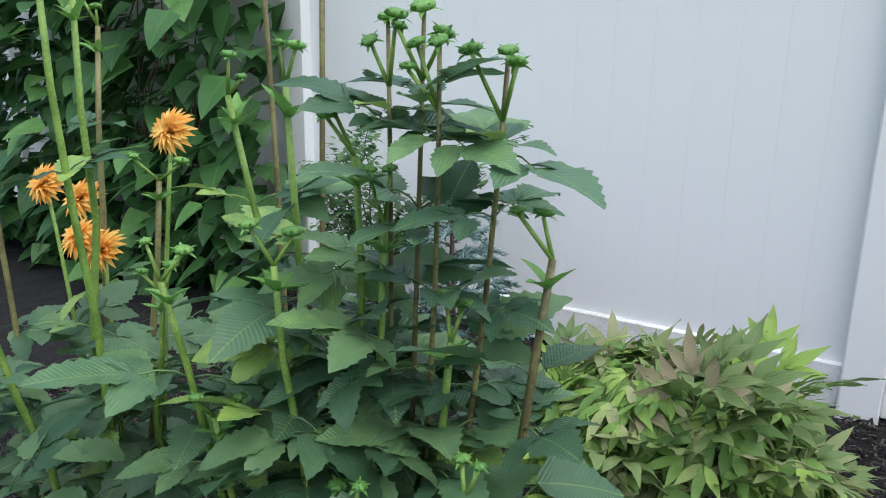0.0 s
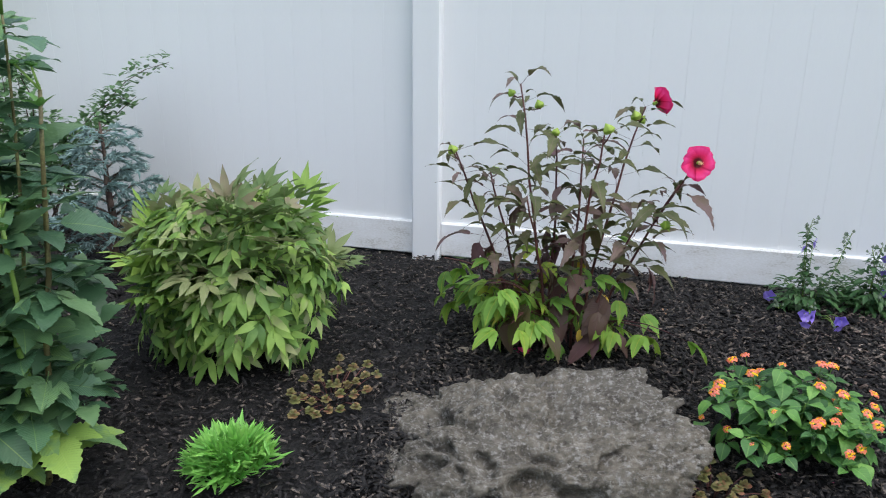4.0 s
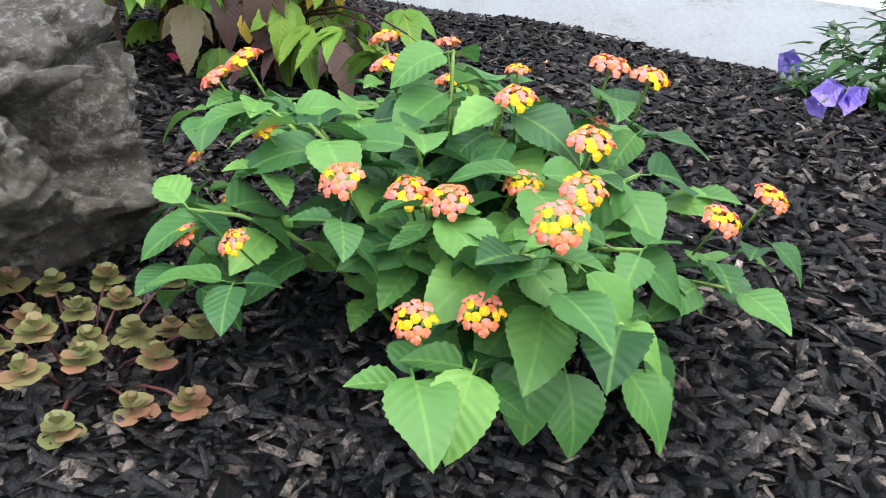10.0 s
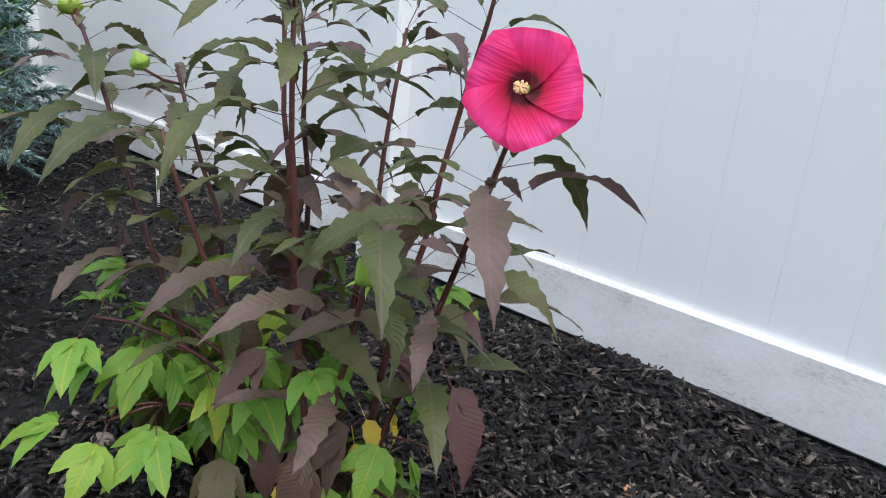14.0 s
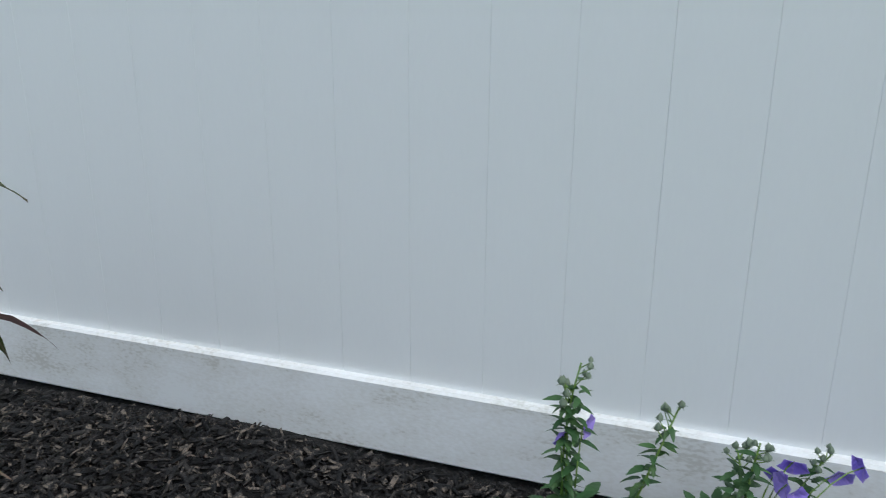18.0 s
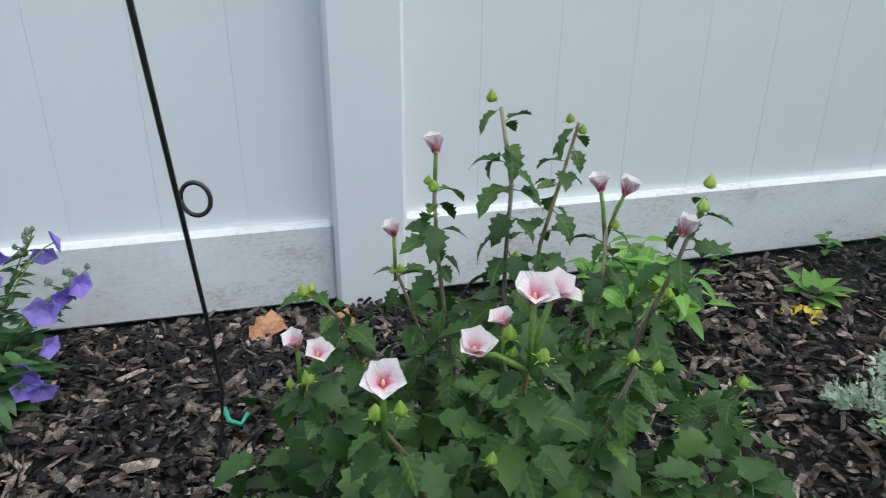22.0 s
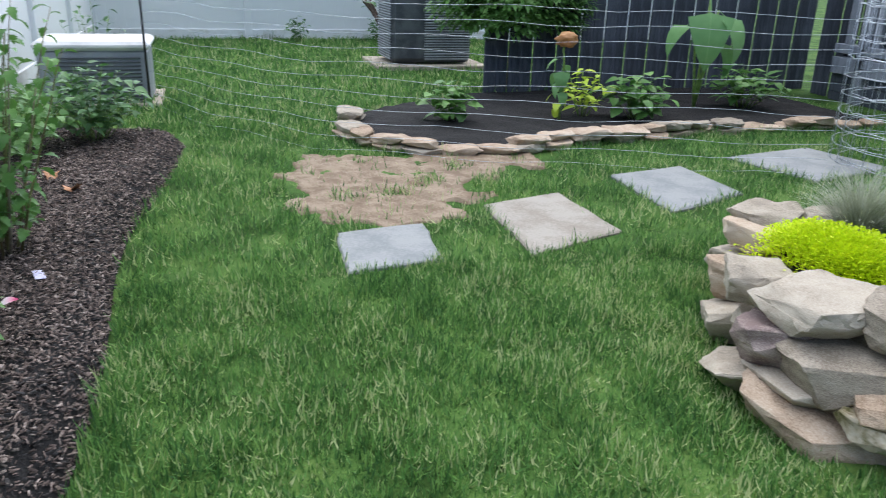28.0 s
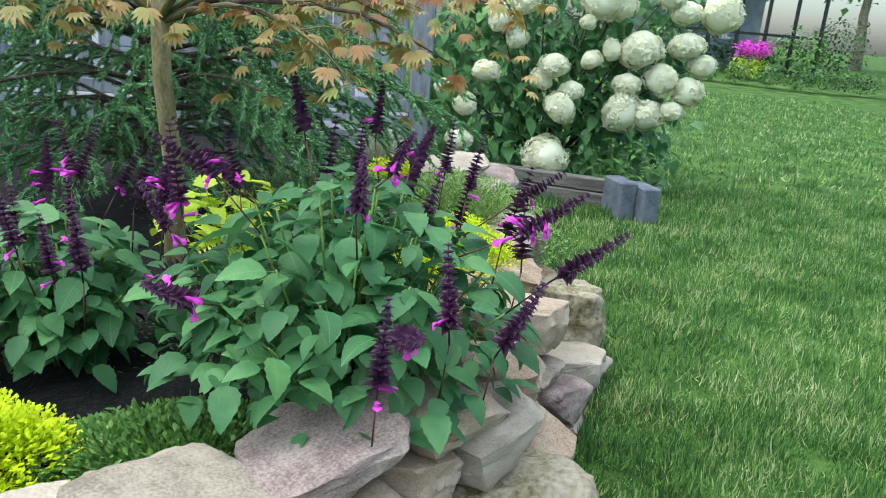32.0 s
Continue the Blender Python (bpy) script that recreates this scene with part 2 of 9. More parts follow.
TANFLAG = surface("tan_flagstone", [(0.3, (0.233, 0.204, 0.166)), (0.7, (0.322, 0.294, 0.250))], scale=4, detail=8, rough=0.85, bump=0.3, fine=80)
BLACK = surface("black_steel", [(0.3, (0.012, 0.013, 0.014)), (0.7, (0.03, 0.03, 0.03))], rough=0.45, bump=0.1, spec=0.5)
WIRE = surface("galvanised_wire", [(0.3, (0.36, 0.40, 0.44)), (0.7, (0.52, 0.56, 0.60))], rough=0.4, metal=0.6, bump=0.05)
TIMBER = surface("weathered_edging_timber", [(0.2, (0.085, 0.078, 0.066)), (0.5, (0.150, 0.138, 0.118)), (0.85, (0.240, 0.225, 0.195))], scale=7, detail=10, rough=0.9, bump=0.6, fine=90, stretch=(0.5, 4, 4))
BLOCK = surface("blue_grey_block", [(0.3, (0.085, 0.100, 0.125)), (0.7, (0.155, 0.175, 0.205))], scale=9, rough=0.8, bump=0.3, fine=90)
DECK = surface("grey_stained_timber", [(0.3, (0.16, 0.175, 0.20)), (0.7, (0.27, 0.285, 0.315))], scale=6, detail=8, rough=0.75, bump=0.35, fine=60, stretch=(4, 4, 0.5), obj=0.25)
DARKWOOD = surface("dark_grey_boards", [(0.3, (0.035, 0.04, 0.05)), (0.7, (0.085, 0.095, 0.115))], scale=6, rough=0.8, bump=0.3, stretch=(4, 4, 0.5), obj=0.3)
METALGREY = surface("grey_sheet_metal", [(0.3, (0.24, 0.26, 0.285)), (0.7, (0.33, 0.35, 0.375))], scale=3, rough=0.5, bump=0.05, metal=0.2)
LIDWHITE = surface("pale_lid", [(0.3, (0.58, 0.58, 0.57)), (0.7, (0.72, 0.72, 0.70))], scale=5, rough=0.55, bump=0.05)
CHARCOAL = surface("charcoal_metal", [(0.3, (0.05, 0.055, 0.065)), (0.7, (0.10, 0.11, 0.12))], scale=5, rough=0.5, bump=0.05)
GLASS_DARK = surface("dark_window", [(0.3, (0.015, 0.02, 0.03)), (0.7, (0.05, 0.06, 0.08))], scale=2, rough=0.08, bump=0.0, spec=0.6)
TIE = surface("green_plastic_tie", [(0.3, (0.03, 0.24, 0.16)), (0.7, (0.06, 0.36, 0.24))], rough=0.5, bump=0.05)
PURPLE_TAG = surface("pale_mauve_tag", [(0.3, (0.50, 0.48, 0.66)), (0.7, (0.62, 0.60, 0.76))], rough=0.5, bump=0.05)
DRYLEAF = surface("dry_leaf", [(0.3, (0.26, 0.12, 0.055)), (0.7, (0.48, 0.27, 0.15))], scale=30, rough=0.8, bump=0.3)
STAKE = surface("white_stake", [(0.3, (0.55, 0.55, 0.52)), (0.7, (0.7, 0.7, 0.67))], rough=0.7, bump=0.1)
RIBBON = surface("orange_ribbon", [(0.3, (0.75, 0.16, 0.035)), (0.7, (0.85, 0.24, 0.06))], rough=0.5, bump=0.05)
BARK = surface("grey_bark", [(0.3, (0.16, 0.13, 0.095)), (0.7, (0.34, 0.29, 0.21))], scale=30, rough=0.85, bump=0.5, stretch=(1, 1, 0.4))
BARK_OLIVE = surface("smooth_olive_bark", [(0.3, (0.150, 0.125, 0.055)), (0.7, (0.300, 0.250, 0.120))], scale=24, rough=0.75, bump=0.35, stretch=(1, 1, 0.35))
BARK_DARK = surface("brown_twig", [(0.3, (0.055, 0.035, 0.028)), (0.7, (0.13, 0.09, 0.07))], scale=40, rough=0.8, bump=0.4)
STEM_GREEN = surface("green_stem", [(0.3, (0.11, 0.20, 0.035)), (0.7, (0.21, 0.33, 0.07))], scale=15, rough=0.5, bump=0.15, obj=0.3)
STEM_BROWN = surface("brown_green_stem", [(0.3, (0.10, 0.085, 0.035)), (0.7, (0.20, 0.19, 0.075))], scale=15, rough=0.5, bump=0.15, obj=0.4)
STEM_RED = surface("red_stem", [(0.3, (0.051, 0.015, 0.017)), (0.7, (0.120, 0.042, 0.035))], scale=15, rough=0.5, bump=0.1, obj=0.4)
STRAW = leafy("straw", [(0.0, (0.30, 0.20, 0.11)), (1.0, (0.58, 0.46, 0.30))], through_light=0.1, island=True, vein=0)

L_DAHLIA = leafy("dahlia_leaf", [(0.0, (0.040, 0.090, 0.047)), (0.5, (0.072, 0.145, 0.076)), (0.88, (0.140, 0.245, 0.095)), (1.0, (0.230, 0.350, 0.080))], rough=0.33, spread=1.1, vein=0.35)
L_DAHLIA_NEW = leafy("young_dahlia_leaf", [(0.0, (0.07, 0.18, 0.04)), (1.0, (0.16, 0.32, 0.08))], rough=0.4)
L_VINE = leafy("vine_leaf", [(0.0, (0.027, 0.075, 0.024)), (0.6, (0.060, 0.150, 0.045)), (1.0, (0.135, 0.270, 0.075))])
L_PEONY = leafy("peony_leaf", [(0.0, (0.069, 0.138, 0.030)), (0.5, (0.132, 0.236, 0.046)), (1.0, (0.241, 0.356, 0.071))], rough=0.5, spread=1.0)
L_PEONY_TOP = leafy("bronzed_peony_leaf", [(0.0, (0.109, 0.172, 0.060)), (0.5, (0.167, 0.224, 0.086)), (0.85, (0.207, 0.230, 0.109)), (1.0, (0.218, 0.190, 0.121))], rough=0.5, spread=1.1)
I_PEONY = leafy("peony_foliage", [(0.0, (0.076, 0.151, 0.038)), (0.45, (0.153, 0.269, 0.058)), (0.8, (0.269, 0.401, 0.091)), (1.0, (0.269, 0.299, 0.139))], rough=0.5, spread=1.1, island=True)
L_TWIG = leafy("small_dark_leaf", [(0.0, (0.057, 0.124, 0.050)), (1.0, (0.158, 0.270, 0.112))])
L_SPRUCE_BLUE = leafy("blue_needle", [(0.0, (0.086, 0.155, 0.147)), (1.0, (0.259, 0.362, 0.345))], island=True, vein=0, through_light=0.05)
L_SPRUCE = leafy("dark_needle", [(0.0, (0.057, 0.151, 0.066)), (0.7, (0.151, 0.323, 0.129)), (1.0, (0.374, 0.589, 0.230))], island=True, vein=0, through_light=0.05)
L_HIB_DARK = leafy("bronze_leaf", [(0.0, (0.043, 0.055, 0.018)), (0.55, (0.083, 0.091, 0.030)), (0.8, (0.098, 0.070, 0.051)), (1.0, (0.132, 0.080, 0.086))], rough=0.45, spread=0.9)
L_HIB_GREEN = leafy("lower_leaf", [(0.0, (0.086, 0.172, 0.030)), (0.45, (0.151, 0.293, 0.046)), (0.8, (0.233, 0.354, 0.050)), (1.0, (0.425, 0.344, 0.050))], rough=0.5, through_light=0.35, spread=0.9)
L_HIB_BROWN = leafy("purple_brown_leaf", [(0.0, (0.087, 0.089, 0.028)), (0.35, (0.103, 0.070, 0.044)), (0.7, (0.111, 0.058, 0.057)), (1.0, (0.138, 0.075, 0.083))], rough=0.45, spread=0.9)
L_YELLOW = leafy("yellowed_leaf", [(0.0, (0.55, 0.42, 0.03)), (1.0, (0.72, 0.50, 0.10))])
BUD_LIME = leafy("lime_bud", [(0.0, (0.200, 0.320, 0.040)), (1.0, (0.320, 0.416, 0.080))])


def petal_material(name="hibiscus_petal", stops=((0.33, (0.11, 0.001, 0.010)), (0.42, (0.52, 0.004, 0.05)), (0.62, (0.80, 0.012, 0.14)), (0.9, (0.86, 0.05, 0.27)), (1.0, (0.80, 0.03, 0.2))), reach=0.056):
    """Crimson eye that turns to streaked rose pink along the petal."""
    m, n, l, p = nodes_of(name)
    tc = n.new("ShaderNodeTexCoord")
    far = n.new("ShaderNodeVectorMath")
    far.operation = "LENGTH"
    l.new(tc.outputs["Object"], far.inputs[0])
    mp = n.new("ShaderNodeMapping")
    mp.inputs["Scale"].default_value = (300, 30, 30)
    l.new(tc.outputs["Object"], mp.inputs[0])
    no = n.new("ShaderNodeTexNoise")
    no.inputs["Scale"].default_value = 1.0
    l.new(mp.outputs[0], no.inputs[0])
    mr = n.new("ShaderNodeMapRange")
    mr.inputs[1].default_value, mr.inputs[2].default_value = 0.0, reach
    l.new(far.outputs["Value"], mr.inputs[0])
    ad = n.new("ShaderNodeMath")
    ad.operation = "MULTIPLY_ADD"
    ad.inputs[1].default_value = 0.15
    l.new(no.outputs[0], ad.inputs[0])
    l.new(mr.outputs[0], ad.inputs[2])
    r = ramp(n, list(stops))
    l.new(ad.outputs[0], r.inputs[0])
    l.new(r.outputs[0], p.inputs["Base Color"])
    p.inputs["Roughness"].default_value = 0.7
    b = n.new("ShaderNodeBump")
    b.inputs["Strength"].default_value, b.inputs["Distance"].default_value = 0.6, 0.003
    l.new(no.outputs[0], b.inputs["Height"])
    l.new(b.outputs[0], p.inputs["Normal"])
    t = n.new("ShaderNodeBsdfTranslucent")
    l.new(r.outputs[0], t.inputs[0])
    mx = n.new("ShaderNodeMixShader")
    mx.inputs[0].default_value = 0.3
    l.new(p.outputs[0], mx.inputs[1])
    l.new(t.outputs[0], mx.inputs[2])
    l.new(mx.outputs[0], n["Material Output"].inputs[0])
    return m


PINK = petal_material()
WILTED = leafy("wilted_petal", [(0.0, (0.30, 0.01, 0.07)), (1.0, (0.60, 0.05, 0.20))])
CREAM = leafy("cream", [(0.0, (0.78, 0.45, 0.22)), (1.0, (0.85, 0.62, 0.38))], island=True)
L_LANTANA = leafy("lantana_leaf", [(0.0, (0.019, 0.063, 0.021)), (0.5, (0.055, 0.145, 0.039)), (0.85, (0.097, 0.220, 0.049)), (1.0, (0.167, 0.326, 0.066))], rough=0.42, vein=0.25, spread=0.95)
F_YELLOW = leafy("yellow_floret", [(0.0, (0.80, 0.36, 0.006)), (1.0, (0.88, 0.55, 0.015))], island=True, vein=0)
F_PINK = leafy("pink_floret", [(0.0, (0.72, 0.17, 0.06)), (0.5, (0.76, 0.24, 0.12)), (1.0, (0.78, 0.24, 0.27))], island=True, vein=0, spread=0.9)
I_PLAT = leafy("bellflower_foliage", [(0.0, (0.020, 0.056, 0.020)), (0.6, (0.048, 0.110, 0.038)), (1.0, (0.085, 0.160, 0.055))], island=True)
L_PLAT = leafy("bellflower_leaf", [(0.0, (0.023, 0.056, 0.020)), (1.0, (0.066, 0.125, 0.043))])
F_PURPLE = leafy("violet_petal", [(0.0, (0.24, 0.16, 0.66)), (1.0, (0.45, 0.34, 0.84))], rough=0.55, spread=0.5)
BUD_GREY = leafy("grey_bud", [(0.0, (0.11, 0.15, 0.10)), (1.0, (0.23, 0.28, 0.20))])
L_LILY = leafy("light_lance_leaf", [(0.0, (0.13, 0.25, 0.05)), (1.0, (0.27, 0.42, 0.10))])
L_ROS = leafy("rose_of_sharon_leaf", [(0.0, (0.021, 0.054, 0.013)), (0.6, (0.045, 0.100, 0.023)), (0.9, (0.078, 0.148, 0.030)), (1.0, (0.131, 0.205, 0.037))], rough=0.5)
F_BLUSH = petal_material("blush_petal", ((0.25, (0.58, 0.06, 0.18)), (0.5, (0.74, 0.34, 0.44)), (0.78, (0.78, 0.62, 0.65)), (1.0, (0.80, 0.74, 0.74))), 0.044)
L_ARTEM = leafy("silver_leaf", [(0.0, (0.29, 0.37, 0.27)), (0.6, (0.43, 0.51, 0.40)), (1.0, (0.60, 0.65, 0.54))], island=True, vein=0, through_light=0.1, rough=0.8)
L_MAG = leafy("magnolia_leaf", [(0.0, (0.032, 0.088, 0.024)), (0.6, (0.068, 0.155, 0.040)), (1.0, (0.160, 0.290, 0.065))], rough=0.35, through_light=0.32, vein=0.12)
L_DAYLILY = leafy("strap_leaf", [(0.0, (0.08, 0.19, 0.03)), (0.75, (0.17, 0.32, 0.055)), (0.95, (0.34, 0.36, 0.06)), (1.0, (0.45, 0.22, 0.06))], spread=0.8)
L_GREEN = leafy("mid_green_leaf", [(0.0, (0.05, 0.13, 0.03)), (1.0, (0.13, 0.26, 0.06))])
L_DEEP = leafy("deep_green_leaf", [(0.0, (0.018, 0.055, 0.018)), (1.0, (0.06, 0.13, 0.04))])
L_LIME = leafy("chartreuse_leaf", [(0.0, (0.400, 0.520, 0.003)), (0.6, (0.560, 0.670, 0.005)), (1.0, (0.690, 0.770, 0.020))], island=True, vein=0, rough=0.6)
L_LIME_LEAF = leafy("golden_leaf", [(0.0, (0.303, 0.425, 0.025)), (1.0, (0.477, 0.595, 0.068))])
L_THYME = leafy("mat_leaf", [(0.0, (0.068, 0.155, 0.035)), (0.7, (0.150, 0.295, 0.070)), (1.0, (0.270, 0.403, 0.098))], island=True, vein=0)
L_FRESH = leafy("fresh_mat_leaf", [(0.0, (0.138, 0.247, 0.063)), (0.6, (0.230, 0.356, 0.103)), (1.0, (0.356, 0.483, 0.172))], island=True, vein=0)
L_FRESH_LEAF = leafy("fresh_leaf", [(0.0, (0.075, 0.185, 0.035)), (0.6, (0.130, 0.275, 0.050)), (1.0, (0.220, 0.380, 0.075))])
L_FERNY = leafy("bright_ferny_leaf", [(0.0, (0.140, 0.365, 0.073)), (1.0, (0.335, 0.608, 0.146))], island=True, vein=0)
L_SALVIA = leafy("salvia_leaf", [(0.0, (0.032, 0.108, 0.039)), (0.6, (0.067, 0.182, 0.063)), (1.0, (0.141, 0.304, 0.097))], rough=0.5, vein=0.25)
F_DARK = leafy("dark_calyx", [(0.0, (0.028, 0.010, 0.028)), (1.0, (0.115, 0.040, 0.105))], island=True, vein=0)
F_MAGENTA = leafy("magenta_petal", [(0.0, (0.50, 0.02, 0.42)), (1.0, (0.72, 0.10, 0.62))])
L_MAPLE = leafy("maple_leaf", [(0.0, (0.232, 0.264, 0.077)), (0.5, (0.349, 0.275, 0.099)), (1.0, (0.446, 0.187, 0.099))], spread=0.9)
F_WHITE = leafy("cream_floret", [(0.0, (0.80, 0.84, 0.42)), (0.35, (0.84, 0.85, 0.54)), (1.0, (0.84, 0.84, 0.62))], island=True, vein=0, through_light=0.2, spread=0.5, rough=0.8)
F_ORANGE = leafy("orange_petal", [(0.0, (0.82, 0.34, 0.05)), (1.0, (0.90, 0.60, 0.20))], island=True, through_light=0.4)
L_SEDUM = leafy("red_green_sedum", [(0.0, (0.116, 0.147, 0.046)), (0.6, (0.198, 0.172, 0.072)), (1.0, (0.281, 0.113, 0.082))], island=True, vein=0)
L_EAR = leafy("elephant_ear", [(0.0, (0.10, 0.22, 0.07)), (1.0, (0.20, 0.36, 0.14))])
F_RUST = leafy("rusty_head", [(0.0, (0.25, 0.11, 0.045)), (1.0, (0.48, 0.26, 0.10))], island=True)
L_GREYGRASS = leafy("grey_grass", [(0.0, (0.22, 0.25, 0.17)), (1.0, (0.42, 0.44, 0.34))], island=True, vein=0)
L_HYD = leafy("hydrangea_leaf", [(0.0, (0.045, 0.135, 0.045)), (0.7, (0.113, 0.254, 0.083)), (1.0, (0.224, 0.419, 0.120))], island=True)
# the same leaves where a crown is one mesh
# rose of Sharon leaf colours darkened as painted shade for the bush's inside
I_ROS = leafy("rose_of_sharon_shaded_foliage", [(0.0, (0.017, 0.044, 0.011)), (0.7, (0.039, 0.088, 0.021)), (1.0, (0.081, 0.145, 0.031))], island=True, rough=0.5)
I_GREEN = leafy("mid_green_foliage", [(0.0, (0.05, 0.13, 0.03)), (1.0, (0.14, 0.28, 0.065))], island=True)
I_DEEP = leafy("deep_green_foliage", [(0.0, (0.028, 0.084, 0.028)), (1.0, (0.098, 0.210, 0.063))], island=True)
I_LIME = leafy("golden_foliage", [(0.0, (0.303, 0.425, 0.025)), (1.0, (0.477, 0.595, 0.068))], island=True)
# darker copy of the dahlia leaf colours, shade inside the clump painted in
I_DAHLIA = leafy("dahlia_shaded_foliage", [(0.0, (0.031, 0.074, 0.036)), (0.5, (0.062, 0.123, 0.060)), (1.0, (0.112, 0.196, 0.083))], rough=0.36, spread=0.95, island=True)
I_MAPLE = leafy("maple_foliage", [(0.0, (0.218, 0.266, 0.067)), (0.5, (0.323, 0.266, 0.085)), (1.0, (0.404, 0.180, 0.085))], spread=0.9, island=True, vein=0)
I_HIB = leafy("bronze_foliage", [(0.0, (0.042, 0.057, 0.018)), (0.5, (0.081, 0.092, 0.033)), (0.75, (0.101, 0.076, 0.063)), (1.0, (0.161, 0.099, 0.098))], rough=0.45, spread=0.9, island=True)
I_DAY = leafy("strap_foliage", [(0.0, (0.07, 0.17, 0.03)), (0.7, (0.15, 0.29, 0.05)), (0.92, (0.30, 0.34, 0.06)), (1.0, (0.45, 0.20, 0.06))], spread=0.8, island=True, vein=0)
I_SALVIA = leafy("salvia_foliage", [(0.0, (0.031, 0.102, 0.037)), (0.6, (0.064, 0.176, 0.063)), (1.0, (0.125, 0.268, 0.092))], rough=0.5, vein=0.5, island=True)


# ---- building helpers ----
def rng_of(seed):
    return random.Random(seed)


def thing(name, label, category, loc, group="", kind=""):
    e = new(name)
    e.location = loc
    return tagged(e, label, category, group, kind)


def mesh(name, vs, fs, mat, smooth=True):
    me = bpy.data.meshes.new(name)
    me.from_pydata([tuple(v) for v in vs], [], fs)
    me.materials.append(mat)
    if smooth:
        me.polygons.foreach_set("use_smooth", [True] * len(me.polygons))
    me.update()
    return me


def bulk(name, vs, fs, mat, smooth=False):
    """A large mesh from arrays; fs holds faces of one size."""
    me = bpy.data.meshes.new(name)
    k, n = fs.shape[1], len(fs)
    me.vertices.add(len(vs))
    me.vertices.foreach_set("co", np.asarray(vs, np.float32).ravel())
    me.loops.add(k * n)
    me.loops.foreach_set("vertex_index", np.asarray(fs, np.int32).ravel())
    me.polygons.add(n)
    me.polygons.foreach_set("loop_start", np.arange(0, k * n, k, dtype=np.int32))
    if smooth:
        me.polygons.foreach_set("use_smooth", np.ones(n, bool))
    me.materials.append(mat)
    me.update(calc_edges=True)
    return me


def scatter(name, vs, fs, places, turns, sizes, mat, smooth=False):
    """One mesh of many copies of a small shape. turns: n x 3 x 3."""
    vs, fs = np.asarray(vs, float), np.asarray(fs, int)
    n, k = len(places), len(vs)
    sizes = np.asarray(sizes, float)
    if sizes.ndim == 1:
        sizes = np.repeat(sizes[:, None], 3, 1)
    all_v = np.einsum("nij,nkj->nki", turns, vs[None] * sizes[:, None, :]) + np.asarray(places)[:, None, :]
    all_f = (fs[None] + (np.arange(n) * k)[:, None, None]).reshape(-1, fs.shape[1])
    return bulk(name, all_v.reshape(-1, 3), all_f, mat, smooth)


def turns_of(az, el, roll=0.0):
    """Matrices that lay local +y along azimuth az and elevation el (radians, arrays)."""
    az, el = np.asarray(az, float), np.asarray(el, float)
    roll = np.broadcast_to(np.asarray(roll, float), az.shape)
    y = np.stack([np.cos(az) * np.cos(el), np.sin(az) * np.cos(el), np.sin(el)], -1)
    x0 = np.stack([np.sin(az), -np.cos(az), np.zeros_like(az)], -1)
    z0 = np.cross(x0, y)
    c, s = np.cos(roll)[..., None], np.sin(roll)[..., None]
    x, z = c * x0 + s * z0, c * z0 - s * x0
    return np.stack([x, y, z], -1)


def part(name, me, parent, m=None, label=""):
    ob = new(name, me)
    ob.parent = parent
    if m is not None:
        ob.matrix_basis = m
    return tagged(ob, label)


BAG = {}


def put(name, me, parent, m, label=""):
    """A leaf as a part of its own, or kept for one joined crown if the plant has a bag."""
    if parent.name in BAG:
        BAG[parent.name].append((me, m))
    else:
        part(name, me, parent, m, label)


def flush(parent, mat, name="foliage"):
    """Join what the plant's bag holds into one mesh."""
    kinds = {}
    for me, m in BAG.pop(parent.name):
        kinds.setdefault(me.name, []).append(np.array(m))
    vs, fs, base = [], [], 0
    for key, ms in kinds.items():
        me = bpy.data.meshes[key]
        co = np.empty(len(me.vertices) * 3)
        me.vertices.foreach_get("co", co)
        co = np.c_[co.reshape(-1, 3), np.ones(len(co) // 3)]
        f = np.array([tuple(p.vertices) for p in me.polygons if len(p.vertices) == 4])
        ms = np.array(ms)
        vs.append(np.einsum("nij,kj->nki", ms, co)[..., :3].reshape(-1, 3))
        fs.append((f[None] + (np.arange(len(ms)) * len(co))[:, None, None]).reshape(-1, 4) + base)
        base += len(co) * len(ms)
    ob = part(name, bulk(name, np.concatenate(vs), np.concatenate(fs), mat, True), parent)
    ob["kind"] = "stuff"
    return ob


def joined(name, meshes, mat, smooth=True):
    """One mesh from several (vertices, faces) pairs."""
    vs, fs = [], []
    for v, f in meshes:
        k = len(vs)
        vs += [tuple(p) for p in v]
        fs += [tuple(i + k for i in q) for q in f]
    return mesh(name, vs, fs, mat, smooth)


def box(x0, x1, y0, y1, z0, z1, b=0.004):
    """A box with chamfered edges."""
    bm = bmesh.new()
    bmesh.ops.create_cube(bm, size=1)
    bmesh.ops.scale(bm, vec=(x1 - x0, y1 - y0, z1 - z0), verts=bm.verts)
    bmesh.ops.translate(bm, vec=((x0 + x1) / 2, (y0 + y1) / 2, (z0 + z1) / 2), verts=bm.verts)
    if b:
        bmesh.ops.bevel(bm, geom=bm.edges[:], offset=b, segments=1, affect="EDGES")
    v = [tuple(p.co) for p in bm.verts]
    bm.verts.index_update()
    f = [tuple(p.index for p in q.verts) for q in bm.faces]
    bm.free()
    return v, f


